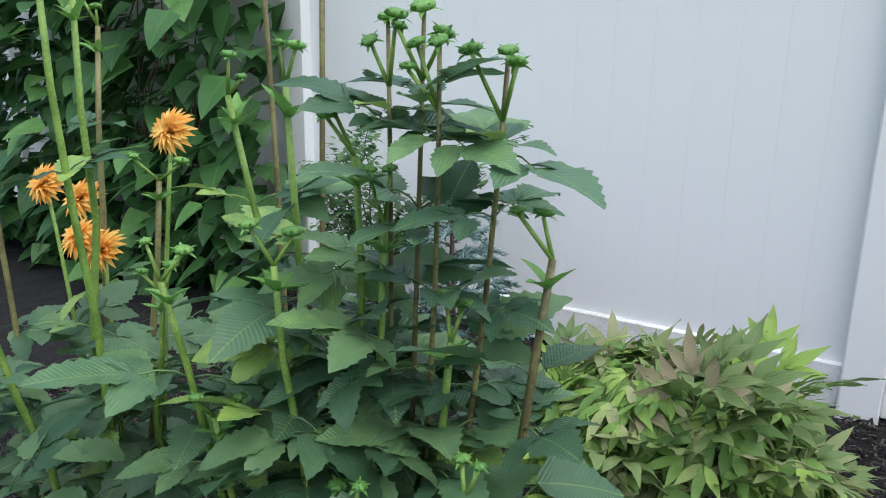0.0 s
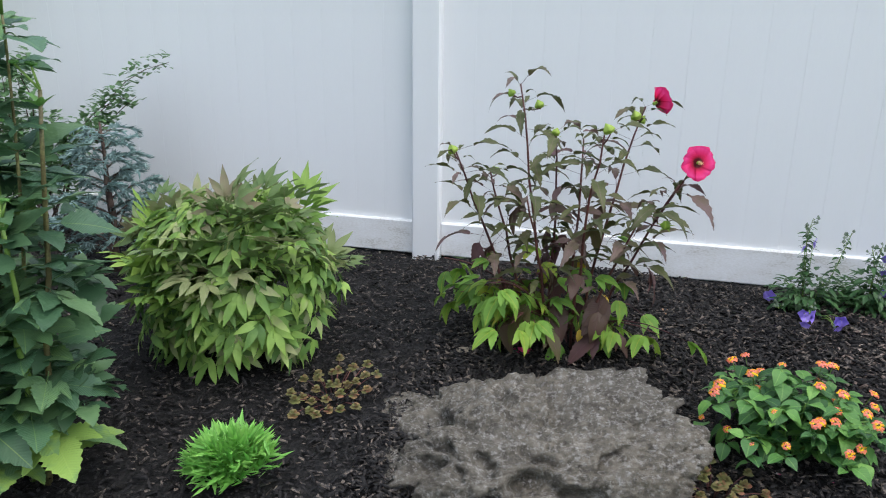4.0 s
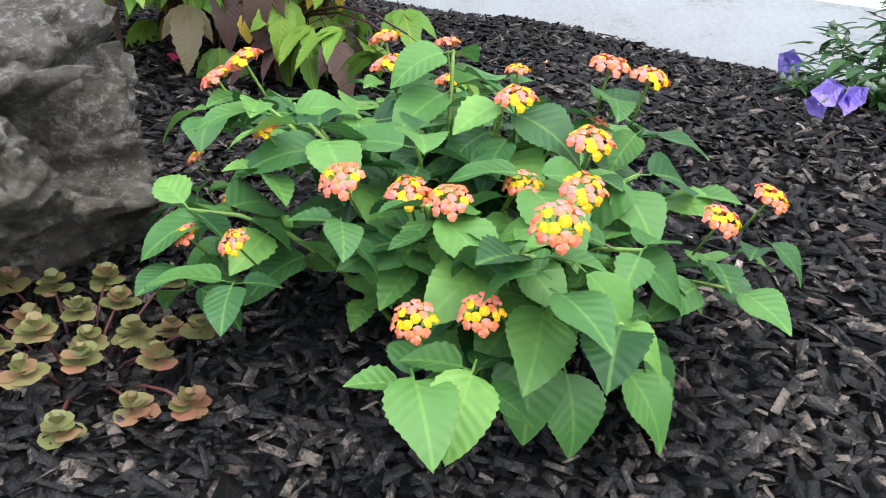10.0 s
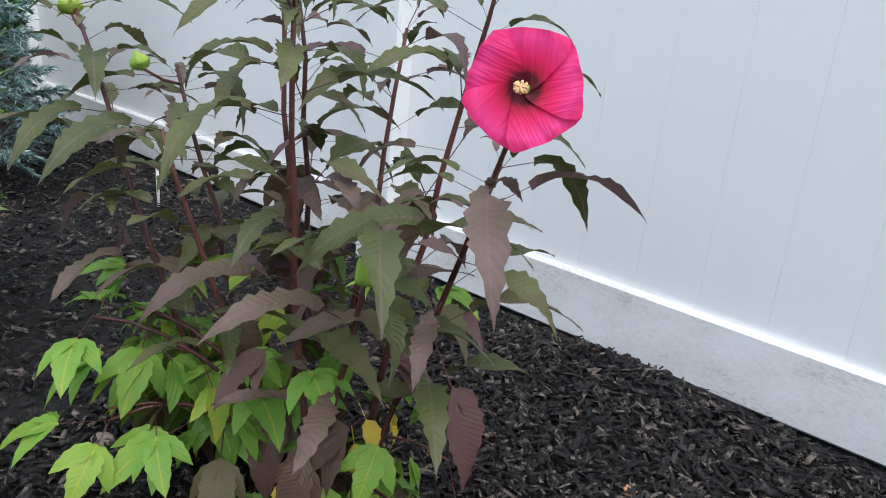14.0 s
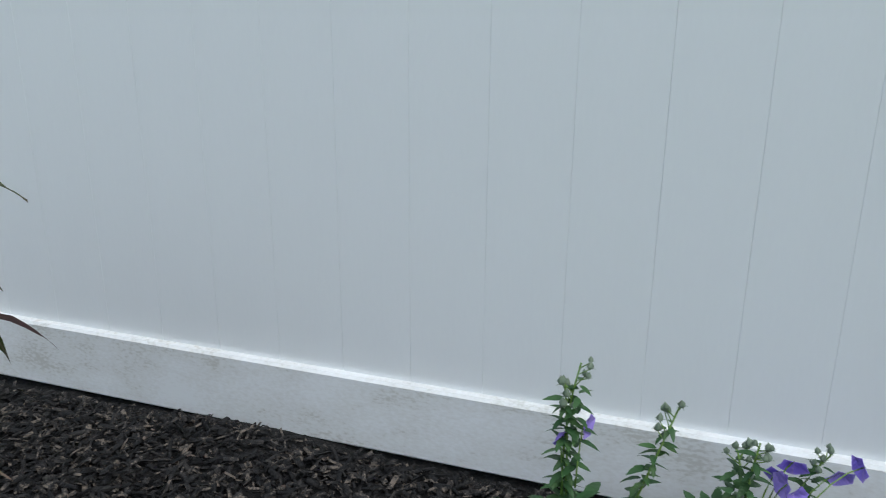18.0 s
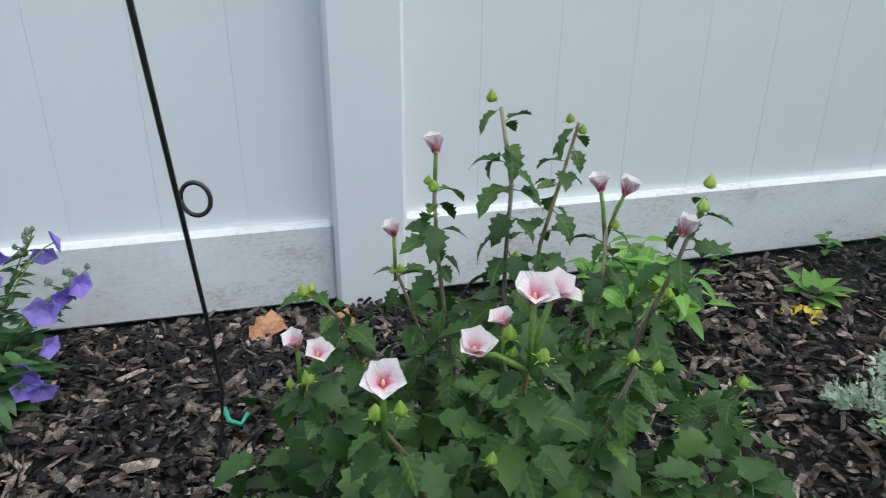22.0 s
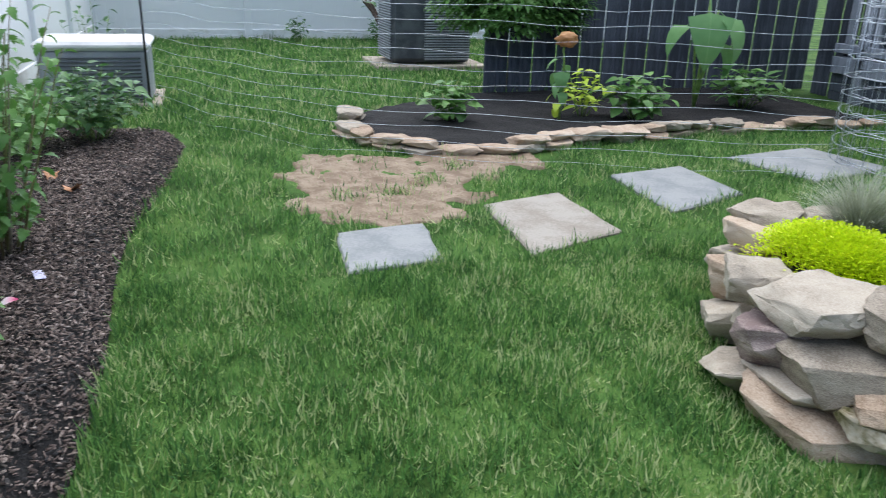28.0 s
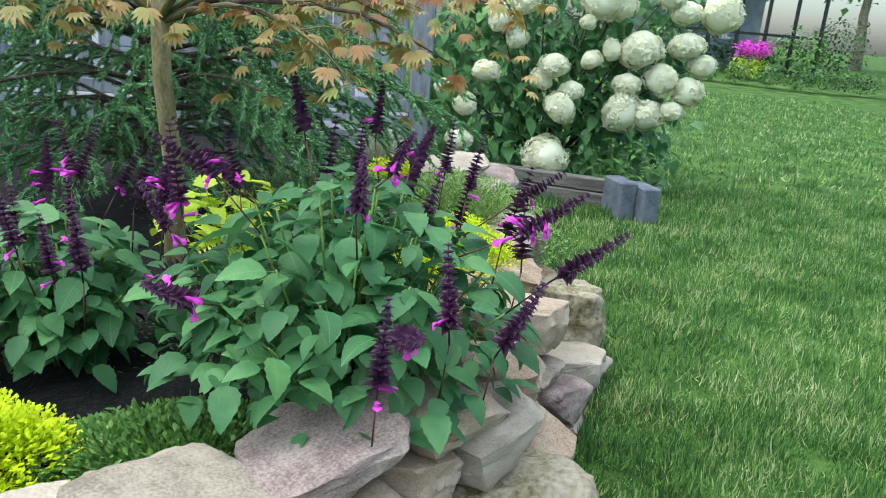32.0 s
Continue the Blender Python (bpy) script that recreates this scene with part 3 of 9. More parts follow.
def tube(points, radii, sides=6, cap=True):
    """A round stem along points, with radii between the first and last given."""
    pts = [Vector(p) for p in points]
    n = len(pts)
    vs, fs = [], []
    ref = Vector((0.31, 0.17, 0.93))
    for i, p in enumerate(pts):
        d = (pts[min(i + 1, n - 1)] - pts[max(i - 1, 0)]).normalized()
        a = d.cross(ref if abs(d.dot(ref)) < 0.97 else Vector((1, 0, 0))).normalized()
        b = d.cross(a)
        r = radii[0] + (radii[-1] - radii[0]) * i / max(n - 1, 1) if len(radii) == 2 else radii[i]
        for k in range(sides):
            t = 2 * math.pi * k / sides
            vs.append(p + r * (math.cos(t) * a + math.sin(t) * b))
    for i in range(n - 1):
        for k in range(sides):
            k2 = (k + 1) % sides
            fs.append((i * sides + k, i * sides + k2, (i + 1) * sides + k2, (i + 1) * sides + k))
    if cap:
        fs += [tuple(reversed(range(sides))), tuple(range((n - 1) * sides, n * sides))]
    return vs, fs


def arc(p0, p1, sag=0.0, n=7, side=0.0, rnd=None, wob=0.0):
    """Points from p0 to p1 that bow by sag upwards and by side sideways."""
    p0, p1 = Vector(p0), Vector(p1)
    across = (p1 - p0).cross(Vector((0, 0, 1)))
    across = across.normalized() if across.length > 1e-6 else Vector((1, 0, 0))
    out = []
    for i in range(n):
        u = i / (n - 1)
        q = p0.lerp(p1, u) + Vector((0, 0, sag * 4 * u * (1 - u))) + across * side * 4 * u * (1 - u)
        if rnd and 0 < i < n - 1:
            q += Vector((rnd.uniform(-wob, wob), rnd.uniform(-wob, wob), rnd.uniform(-wob, wob) * 0.4))
        out.append(q)
    return out


def along(pts, u):
    f = min(max(u, 0), 0.9999) * (len(pts) - 1)
    i = int(f)
    return Vector(pts[i]).lerp(Vector(pts[i + 1]), f - i)


SHAPES = {
    "ovate": lambda u: math.sin(math.pi * u ** 0.72) ** 0.85 * (1 - 0.12 * u),
    "lance": lambda u: math.sin(math.pi * u ** 0.8) ** 1.1,
    "heart": lambda u: min(1, 3.4 * u ** 0.5) * (1 - u ** 1.6) ** 0.9,
    "strap": lambda u: min(1, 6 * u + 0.35) * (1 - u ** 3.0),
    "obovate": lambda u: math.sin(math.pi * u ** 1.15) ** 0.8,
    "petal": lambda u: min(1.0, 0.25 + 1.3 * u) * (1 - u ** 6) ** 0.5,
}


def leaf_shape(length, width, shape="ovate", n=8, teeth=0.0, fold=0.25, droop=0.3, petiole=0.0, wave=0.0, twist=0.0, start=(0, 0, 0), az=0.0, thick=0.0):
    """A leaf along +y: folded along its rib, drooping, with a toothed edge and a stalk. Returns vertices and faces."""
    vs, fs = [], []
    w_of = SHAPES[shape]
    for i in range(n + 1):
        u = i / n
        w = max(w_of(min(u, 0.999)), 0.0) * width / 2
        if i in (0, n):
            w = min(w, width * 0.02) if shape not in ("petal", "strap") else w
        if teeth and 0 < i < n:
            w *= 1 + teeth * (1 if i % 2 else -1)
        y = petiole + length * (math.sin(droop * u) / droop if droop > 0.01 else u)
        z = -length * (1 - math.cos(droop * u)) / max(droop, 0.01) if droop > 0.01 else 0.0
        zw = wave * length * math.sin(u * 9.0 + 1)
        tw = twist * u
        for s in (-1, 0, 1):
            xx, zz = s * w, abs(s) * w * fold + s * zw
            vs.append((xx * math.cos(tw) - zz * math.sin(tw), y, z + xx * math.sin(tw) + zz * math.cos(tw)))
    for i in range(n):
        for s in (0, 1):
            a = i * 3 + s
            fs.append((a, a + 1, a + 4, a + 3))
    if petiole:
        r = max(width * 0.018, 0.0009)
        k = len(vs)
        vs += [(-r, 0, 0), (r, 0, 0), (0, 0, -r), (-r, petiole * 1.02, 0), (r, petiole * 1.02, 0), (0, petiole * 1.02, -r)]
        fs += [(k, k + 1, k + 4, k + 3), (k + 1, k + 2, k + 5, k + 4), (k + 2, k, k + 3, k + 5)]
    c, s = math.cos(az), math.sin(az)
    return [(x * c - y * s + start[0], x * s + y * c + start[1], z + start[2]) for x, y, z in vs], fs


def leaves_of(name, mat, variants):
    return [mesh(name, *leaf_shape(**v), mat) for v in variants]


def compound(name, mat, leaflets, stalk):
    """A leaf of several leaflets on one stalk: leaflets are (keywords of leaf_shape)."""
    sh = [leaf_shape(**k) for k in leaflets]
    sh.append(tube(arc((0, 0, 0), (0, stalk, 0), 0.01, 4), (0.0022, 0.0014), 4))
    return joined(name, sh, mat)


def laid(p, az, el, roll=0.0, s=1.0):
    """A pose at p with local +y along azimuth az and elevation el, in radians."""
    t = turns_of(np.array([az]), np.array([el]), np.array([roll]))[0]
    m = Matrix([list(r) for r in t]).to_4x4()
    return Matrix.Translation(p) @ m @ Matrix.Scale(s, 4)


def fan(parent, name, datas, pts, rnd, count, u0=0.15, u1=1.0, el=(-0.2, 0.6), size=(0.7, 1.1), paired=False, az0=None, shrink=0.0, label=""):
    """Leaves along a stem, spiralling or in pairs."""
    a = rnd.uniform(0, 6.28) if az0 is None else az0
    for i in range(count):
        u = u0 + (u1 - u0) * (i + rnd.uniform(-0.2, 0.2)) / max(count - 1, 1)
        p = along(pts, u)
        s = rnd.uniform(*size) * (1 - shrink * max(u, 0))
        for k in range(2 if paired else 1):
            put(name, rnd.choice(datas), parent, laid(p, a + k * math.pi + rnd.uniform(-0.3, 0.3), rnd.uniform(*el), rnd.uniform(-0.4, 0.4), s), label)
        a += 1.57 if paired else 2.4


def rock(name, seed, sx, sy, sz, mat, cuts=9, rough=0.05, level=3, pits=0.0, slab=0.0):
    """A broken stone: a ball cut by planes, then roughened."""
    bm = bmesh.new()
    bmesh.ops.create_icosphere(bm, subdivisions=level, radius=1)
    rnd = rng_of(seed)
    planes = []
    for _ in range(cuts):
        d = Vector((rnd.gauss(0, 1), rnd.gauss(0, 1), rnd.gauss(0, 1))).normalized()
        planes.append((d, rnd.uniform(0.66, 0.98) if slab else rnd.uniform(0.55, 0.85)))
    planes += [(Vector((rnd.uniform(-0.15, 0.15), rnd.uniform(-0.15, 0.15), 1)).normalized(), 0.62 if level < 6 else 0.84), (Vector((0, 0, -1)), 0.6)]
    off = Vector((seed * 3.7, seed * 1.3, seed * 2.1))
    for v in bm.verts:
        p = v.co * 1.05
        if slab:
            p = v.co * (0.92 / (abs(v.co.x) ** slab + abs(v.co.y) ** slab + abs(v.co.z) ** slab) ** (1 / slab))
        for d, h in planes:
            k = p.dot(d) - h
            if k > 0:
                p -= d * k
        q = p + off
        p += v.co * rough * (noise.noise(q * 2.2) + 0.5 * noise.noise(q * 5) + 0.3 * noise.noise(q * 11) + (0.22 * noise.noise(q * 24) if level > 4 else 0.25 * noise.noise(q * 17)))
        if slab and level <= 4:
            led = 0.09 * noise.noise(Vector((seed, 3.1, p.z * 3.2 + 0.6 * noise.noise(q * 1.3))))
            p.x, p.y = p.x * (1 + led), p.y * (1 + led)
        if level > 5:
            led = 0.06 * noise.noise(Vector((seed, 3.1, p.z * 3.6 + 0.7 * noise.noise(q * 1.3))))
            p *= 1 + led
            p -= v.co * 0.09 * max(0.0, 1 - abs(noise.noise(q * 2.3 + Vector((4, 1, p.z * 2)))) / 0.06)
            p -= v.co * 0.045 * max(0.0, 1 - abs(noise.noise(q * 5.7)) / 0.09)
            p += v.co * 0.018 * noise.noise(q * 42)
        if level > 4:
            p -= v.co * rough * (0.9 * abs(noise.noise(q * 4.1)) + 0.7 * abs(noise.noise(q * 9.3)))
        if pits:
            t = noise.noise(q * 3.1) - 0.32
            if t > 0:
                p -= v.co * min(t * pits, 0.3)
        v.co = Vector((p.x * sx, p.y * sy, p.z * sz))
    me = bpy.data.meshes.new(name)
    bm.to_mesh(me)
    bm.free()
    me.materials.append(mat)
    me.polygons.foreach_set("use_smooth", [level > 2] * len(me.polygons))
    return me


def fieldstone(name, seed, sx, sy, sz, mat):
    """An angular broken stone: the hull of three ragged rings, with chipped edges and an uneven face."""
    r = rng_of(seed)
    m_ = r.choice((5, 5, 6, 6, 7))
    pts = []
    lean = (r.uniform(-0.12, 0.12), r.uniform(-0.12, 0.12))
    for lvl, inset in ((-1, r.uniform(0.72, 0.92)), (r.uniform(0.1, 0.6), 1.0), (1, r.uniform(0.88, 1.0))):
        for k in range(m_):
            a = 6.283 * (k + r.uniform(-0.33, 0.33)) / m_
            c, s_ = math.cos(a), math.sin(a)
            w = 1 / (abs(c) ** 5 + abs(s_) ** 5) ** 0.2 * inset * r.uniform(0.82, 1.05)
            z = lvl * (1 + r.uniform(-0.22, 0.10)) + (lean[0] * c + lean[1] * s_) * abs(lvl)
            pts.append(((c * w + lean[0] * lvl) * sx, (s_ * w + lean[1] * lvl) * sy, z * sz))
    bm = bmesh.new()
    vs = [bm.verts.new(p) for p in pts]
    bmesh.ops.convex_hull(bm, input=vs)
    bmesh.ops.delete(bm, geom=[v for v in bm.verts if not v.link_faces], context="VERTS")
    bmesh.ops.dissolve_limit(bm, angle_limit=0.16, verts=bm.verts[:], edges=bm.edges[:])
    small = min(sx, sy, sz)
    bmesh.ops.bevel(bm, geom=bm.edges[:], offset=small * 0.045, segments=1, affect="EDGES", clamp_overlap=True)
    bmesh.ops.triangulate(bm, faces=bm.faces[:])
    for _ in range(3):
        bmesh.ops.subdivide_edges(bm, edges=[e_ for e_ in bm.edges if e_.calc_length() > 0.024], cuts=1)
        bmesh.ops.triangulate(bm, faces=bm.faces[:])
    bm.normal_update()
    off = Vector((seed * 1.7, seed * 0.9, seed * 2.3))
    for v in bm.verts:
        q = Vector((v.co.x, v.co.y, v.co.z * 2.2)) + off
        strata = noise.noise(Vector((q.x * 2, q.y * 2, q.z * 26)))
        side_ = 1 - abs(v.normal.z)
        v.co += v.normal * (0.008 * noise.noise(q * 9) + 0.006 * noise.noise(q * 22) + 0.004 * noise.noise(q * 50) + 0.011 * strata * side_ - 0.03 * max(0.0, noise.noise(q * 6) - 0.28))
    me = bpy.data.meshes.new(name)
    bm.to_mesh(me)
    bm.free()
    me.materials.append(mat)
    me.polygons.foreach_set("use_smooth", [True] * len(me.polygons))
    me.set_sharp_from_angle(angle=0.6)
    return me


def smooth_step(a, b, x):
    t = np.clip((x - a) / (b - a), 0, 1)
    return t * t * (3 - 2 * t)


# ---- the ground ----
LAWN_Z = -0.075


def bed_front(x):
    """The mulched bed's edge towards the lawn."""
    x = np.asarray(x, float)
    end = np.sqrt(np.clip(1 - (np.clip(x - 8.9, 0, None) / 0.55) ** 2, 0, 1))
    return (-1.27 - 0.95 * (1 - smooth_step(2.3, 4.3, x)) - 0.30 * smooth_step(7.0, 9.1, x) + 0.02 * np.sin(x * 3.1)) * end


def rough_noise(x, y, s, seed=0.0):
    f = np.vectorize(lambda a, b: noise.noise(Vector((a * s + seed, b * s - seed, seed))))
    return f(x, y)


def bed_z(x, y):
    """Height of the mulch without its fine lumps."""
    x, y = np.asarray(x, float), np.asarray(y, float)
    dip = -0.105 * smooth_step(0.5, 1.5, -y) * smooth_step(0.3, 0.95, x) * (1 - smooth_step(2.1, 2.9, x))
    hump = 0.03 * np.exp(-((x - 2.0) ** 2 / 0.25 + (y + 0.4) ** 2 / 0.08)) + 0.022 * np.exp(-((x - 0.85) ** 2 / 0.05 + (y + 0.05) ** 2 / 0.03)) - 0.014 * np.exp(-((y + 0.02) ** 2 / 0.012))
    front = smooth_step(0.0, 0.16, y - bed_front(x))
    return np.where(front > 0, (0.012 + dip + hump) * front + (LAWN_Z - 0.03) * (1 - front), LAWN_Z - 0.03)


def bed_at(x, y):
    return float(bed_z(x, y))


gx, gy = np.meshgrid(np.concatenate([np.linspace(-600, -12, 14), np.linspace(-10, 20, 61), np.linspace(24, 600, 14)]), np.concatenate([np.linspace(-600, -34, 16), np.linspace(-30, 3, 67), np.linspace(6, 600, 14)]))
gz = LAWN_Z + 0.012 * rough_noise(gx, gy, 0.9) + 0.6 * smooth_step(10, 45, -gy)
inside = (gy > bed_front(gx) + 0.25) & (gx > -8) & (gx < 9.45)
gz = np.where(inside, LAWN_Z - 0.09, gz)
ny, nx = gx.shape
idx = np.arange(nx * ny).reshape(ny, nx)
quads = np.stack([idx[:-1, :-1], idx[:-1, 1:], idx[1:, 1:], idx[1:, :-1]], -1).reshape(-1, 4)
ground = new("ground", bulk("ground", np.stack([gx, gy, gz], -1).reshape(-1, 3), quads, TURF, True))
tagged(ground, "mown green lawn that runs past the beds", "lawn", kind="structure")


def bed_sheet():
    xs, vs = np.linspace(-7.5, 9.45, 420), np.linspace(0, 1, 64)
    bx = np.repeat(xs[None], len(vs), 0)
    fy = bed_front(xs)
    by = fy[None] * (1 - vs[:, None]) + 0.03 * vs[:, None]
    bz = bed_z(bx, by)
    bz = bz + (0.013 * rough_noise(bx, by, 9.0) + 0.008 * rough_noise(bx, by, 30.0)) * smooth_step(0.0, 0.1, by - fy[None])
    bz = np.maximum(bz, LAWN_Z - 0.06)
    ny_, nx_ = bx.shape
    ii = np.arange(nx_ * ny_).reshape(ny_, nx_)
    q = np.stack([ii[:-1, :-1], ii[:-1, 1:], ii[1:, 1:], ii[1:, :-1]], -1).reshape(-1, 4)
    ob = new("mulch_bed", bulk("mulch_bed", np.stack([bx, by, bz], -1).reshape(-1, 3), q, MULCH, True))
    tagged(ob, "dark shredded bark mulch bed along the white fence", "mulch", kind="structure")


bed_sheet()


def chips(name, n, x0, x1, mat, seed, size=(0.6, 1.3), back=None, ramp_in=None, label=""):
    """Loose bark chips lying on the bed."""
    g = np.random.default_rng(seed)
    x = g.uniform(x0, x1, n)
    y = bed_front(x) + g.uniform(0, 1, n) * (-0.045 - bed_front(x))
    keep = np.ones(n, bool)
    if back is not None:
        keep &= y > back + 0.15 * g.normal(0, 1, n)
    if ramp_in:
        keep &= g.random(n) < smooth_step(*ramp_in, x)
    x, y = x[keep], y[keep]
    n = len(x)
    z = bed_z(x, y) + g.uniform(0.002, 0.022, n)
    # a sliver with pointed, split ends
    v = [(-0.7, -1, 0), (0.9, -0.8, 0.1), (0.6, 1, 0), (-1, 0.75, 0.1), (-0.5, -0.8, 0.9), (0.7, -0.6, 0.8), (0.4, 0.85, 1.0), (-0.75, 0.6, 0.85)]
    f = [(4, 5, 6, 7), (0, 1, 5, 4), (1, 2, 6, 5), (2, 3, 7, 6), (3, 0, 4, 7)]
    s = g.uniform(*size, n)
    sizes = np.stack([g.uniform(0.0028, 0.0075, n) * s, g.uniform(0.007, 0.022, n) * s, g.uniform(0.0015, 0.0045, n) * s], -1)
    t = turns_of(g.uniform(0, 6.28, n), g.normal(0, 0.34, n), g.normal(0, 0.5, n))
    ob = new(name, scatter(name, v, f, np.stack([x, y, z], -1), t, sizes, mat))
    tagged(ob, label, "mulch", kind="stuff")


chips("bark_chips", 55000, -2.4, 4.2, CHIP, 1, (0.4, 1.0), label="black shredded bark chips strewn on the bed")
chips("bark_chips_near", 42000, 0.3, 2.5, CHIP, 6, (0.45, 1.05), label="black shredded bark chips lying thick round the lantana")
chips("bark_chips_far", 7000, 3.9, 9.2, CHIP, 2, (0.6, 1.1), label="black bark chips strewn on the bed")
chips("faded_chips", 60000, 2.9, 9.2, CHIP_OLD, 5, (0.45, 1.0), ramp_in=(3.8, 6.2), label="faded grey-brown bark chips strewn on the bed")
chips("weathered_chips", 9500, 1.4, 3.3, CHIP_OLD, 3, (0.6, 1.4), back=-0.85, ramp_in=(1.4, 2.0), label="pale weathered wood chips among the dark bark")
chips("pale_chips", 700, 0.6, 4.6, CHIP_OLD, 4, (0.4, 0.8), label="a few pale wood chips among the dark bark")


# ---- the fence ----
fence = thing("fence", "white vinyl privacy fence with tongue-and-groove pickets and a grimy bottom rail", "fence", (0, 0, 0), kind="structure")
PITCH, SPAN, POST = 2.31104 / 16, 2.438, 0.0635
picket_mesh = joined("picket", [box(0.0001, PITCH - 0.0001, 0, 0.022, 0.16, 1.72, 0.0006)], VINYL, False)
rail_mesh = joined("bottom_rail", [box(-SPAN / 2 + POST, SPAN / 2 - POST, -0.020, 0.05, 0.012, 0.170, 0.006)], RAIL, False)
top_mesh = joined("top_rail", [box(-SPAN / 2 + POST, SPAN / 2 - POST, -0.020, 0.05, 1.70, 1.84, 0.006)], VINYL, False)
post_mesh = joined("post", [box(-POST, POST, -0.055, 0.072, -0.25, 1.92, 0.006)], VINYL, False)
cap_mesh = joined("cap", [box(-0.075, 0.075, -0.067, 0.084, 1.92, 1.945, 0.006), box(-0.055, 0.055, -0.047, 0.064, 1.945, 1.975, 0.015)], VINYL, False)


def fence_run(m, first, last):
    for i in range(first, last + 1):
        ob = part("post", post_mesh, fence, m @ Matrix.Translation((i * SPAN, 0, 0)))
        part("cap", cap_mesh, ob)
        if i == last:
            break
        part("bottom_rail", rail_mesh, fence, m @ Matrix.Translation(((i + 0.5) * SPAN, 0, 0)), "white rail stained with soil")
        part("top_rail", top_mesh, fence, m @ Matrix.Translation(((i + 0.5) * SPAN, 0, 0)))
        for k in range(16):
            part("picket", picket_mesh, fence, m @ Matrix.Translation((i * SPAN + POST + k * PITCH, 0, 0)))


fence_run(Matrix(), -3, 7)
fence_run(Matrix.Translation((17.07, 0, -0.08)) @ Matrix.Rotation(radians(-90), 4, "Z"), 0, 5)


# ---- plants of the long bed ----
def ball(name, r, mat, sx=1, sy=1, sz=1, level=2, lump=0.0, seed=0):
    bm = bmesh.new()
    bmesh.ops.create_icosphere(bm, subdivisions=level, radius=r)
    for v in bm.verts:
        if lump:
            v.co *= 1 + lump * noise.noise(v.co / r * 2.5 + Vector((seed, 0, 0)))
        v.co = Vector((v.co.x * sx, v.co.y * sy, v.co.z * sz))
    me = bpy.data.meshes.new(name)
    bm.to_mesh(me)
    bm.free()
    me.materials.append(mat)
    me.polygons.foreach_set("use_smooth", [True] * len(me.polygons))
    return me


def bud_mesh(name, r, mat, sepals=6, length=1.3, shut=True):
    """A pointed bud with raised ribs, wrapped in its sepals; an opening bud has them spread below."""
    vs, fs, n, m = [], [], 9, sepals * 4
    for i in range(n + 1):
        u = i / n
        w = r * (math.sin(math.pi * min(u, 0.97) ** 0.62) ** 0.8) * (1 - 0.25 * u) if shut else r * max(math.sqrt(max(1 - (2 * u - 1) ** 2, 0)), 0.1)
        for k in range(m):
            a = 6.283 * k / m
            q = w * (1 + 0.16 * math.cos(sepals * a) * math.sin(math.pi * u))
            vs.append((math.cos(a + 0.35 * u) * q, math.sin(a + 0.35 * u) * q, 2.3 * r * length * 0.8 * u))
    for i in range(n):
        for k in range(m):
            k2 = (k + 1) % m
            fs.append((i * m + k, i * m + k2, (i + 1) * m + k2, (i + 1) * m + k))
    sh = [(vs, fs)]
    for k in range(sepals):
        ln = r * (1.5 if shut else 1.5)
        v, f = leaf_shape(ln, r * (0.3 if shut else 0.5), "lance", 4, fold=0.3, droop=0.7)
        mm = Matrix.Rotation(6.283 * (k + 0.5) / sepals, 4, "Z") @ Matrix.Translation((0, r * 0.3, r * 0.15)) @ Matrix.Rotation(0.45 if shut else (0.9 if k % 2 else 0.1), 4, "X")
        sh.append(([mm @ Vector(p) for p in v], f))
    return joined(name, sh, mat)


def stem(parent, pts, r0, r1, mat, sides=6, name="stem"):
    return part(name, joined(name, [tube(pts, (r0, r1), sides)], mat), parent)


# dahlias
def dahlia_leaf_meshes(mat):
    out = []
    for v in range(3):
        r = rng_of(50 + v)
        ls = [dict(length=0.142, width=0.088, teeth=0.10, n=16, droop=0.35 + 0.2 * v, fold=0.18, petiole=0.01, start=(0, 0.07, 0), wave=0.02)]
        for s in (-1, 1):
            ls.append(dict(length=0.100, width=0.062, teeth=0.10, n=12, droop=0.4, fold=0.2, petiole=0.008, start=(0, 0.058, 0), az=s * r.uniform(0.85, 1.1), wave=0.02))
            if v == 2:
                ls.append(dict(length=0.05, width=0.03, teeth=0.08, n=6, droop=0.5, fold=0.2, petiole=0.006, start=(0, 0.03, 0), az=s * 1.2))
        out.append(compound("leaf", mat, ls, 0.075))
    out.append(mesh("leaf", *leaf_shape(0.150, 0.092, "ovate", 16, 0.10, 0.2, 0.45, 0.03, 0.02), mat))
    return out


DAHLIA_LEAVES = dahlia_leaf_meshes(L_DAHLIA)
DAHLIA_YOUNG = leaves_of("young_leaf", L_DAHLIA_NEW, [dict(length=0.075, width=0.028, teeth=0.08, droop=0.3, fold=0.5, wave=0.02), dict(length=0.055, width=0.024, droop=0.5, fold=0.5)])
DAHLIA_BUD = bud_mesh("bud", 0.0105, L_DAHLIA_NEW, 8, 0.55, False)


def dahlia_bloom():
    sh = []
    r = rng_of(8)
    for ring, (n, el, ln) in enumerate([(16, -0.15, 0.056), (16, 0.2, 0.055), (14, 0.5, 0.05), (12, 0.8, 0.042), (9, 1.1, 0.034), (6, 1.35, 0.026)]):
        for k in range(n):
            v, f = leaf_shape(ln, 0.017, "lance", 5, fold=0.8, droop=0.5)
            t = turns_of(np.array([6.283 * (k + 0.5 * (ring % 2)) / n + r.uniform(-0.08, 0.08)]), np.array([el + r.uniform(-0.12, 0.12)]))[0]
            sh.append(((np.array(v) @ t.T).tolist(), f))
    return joined("flower_head", sh, F_ORANGE)


BLOOM = dahlia_bloom()


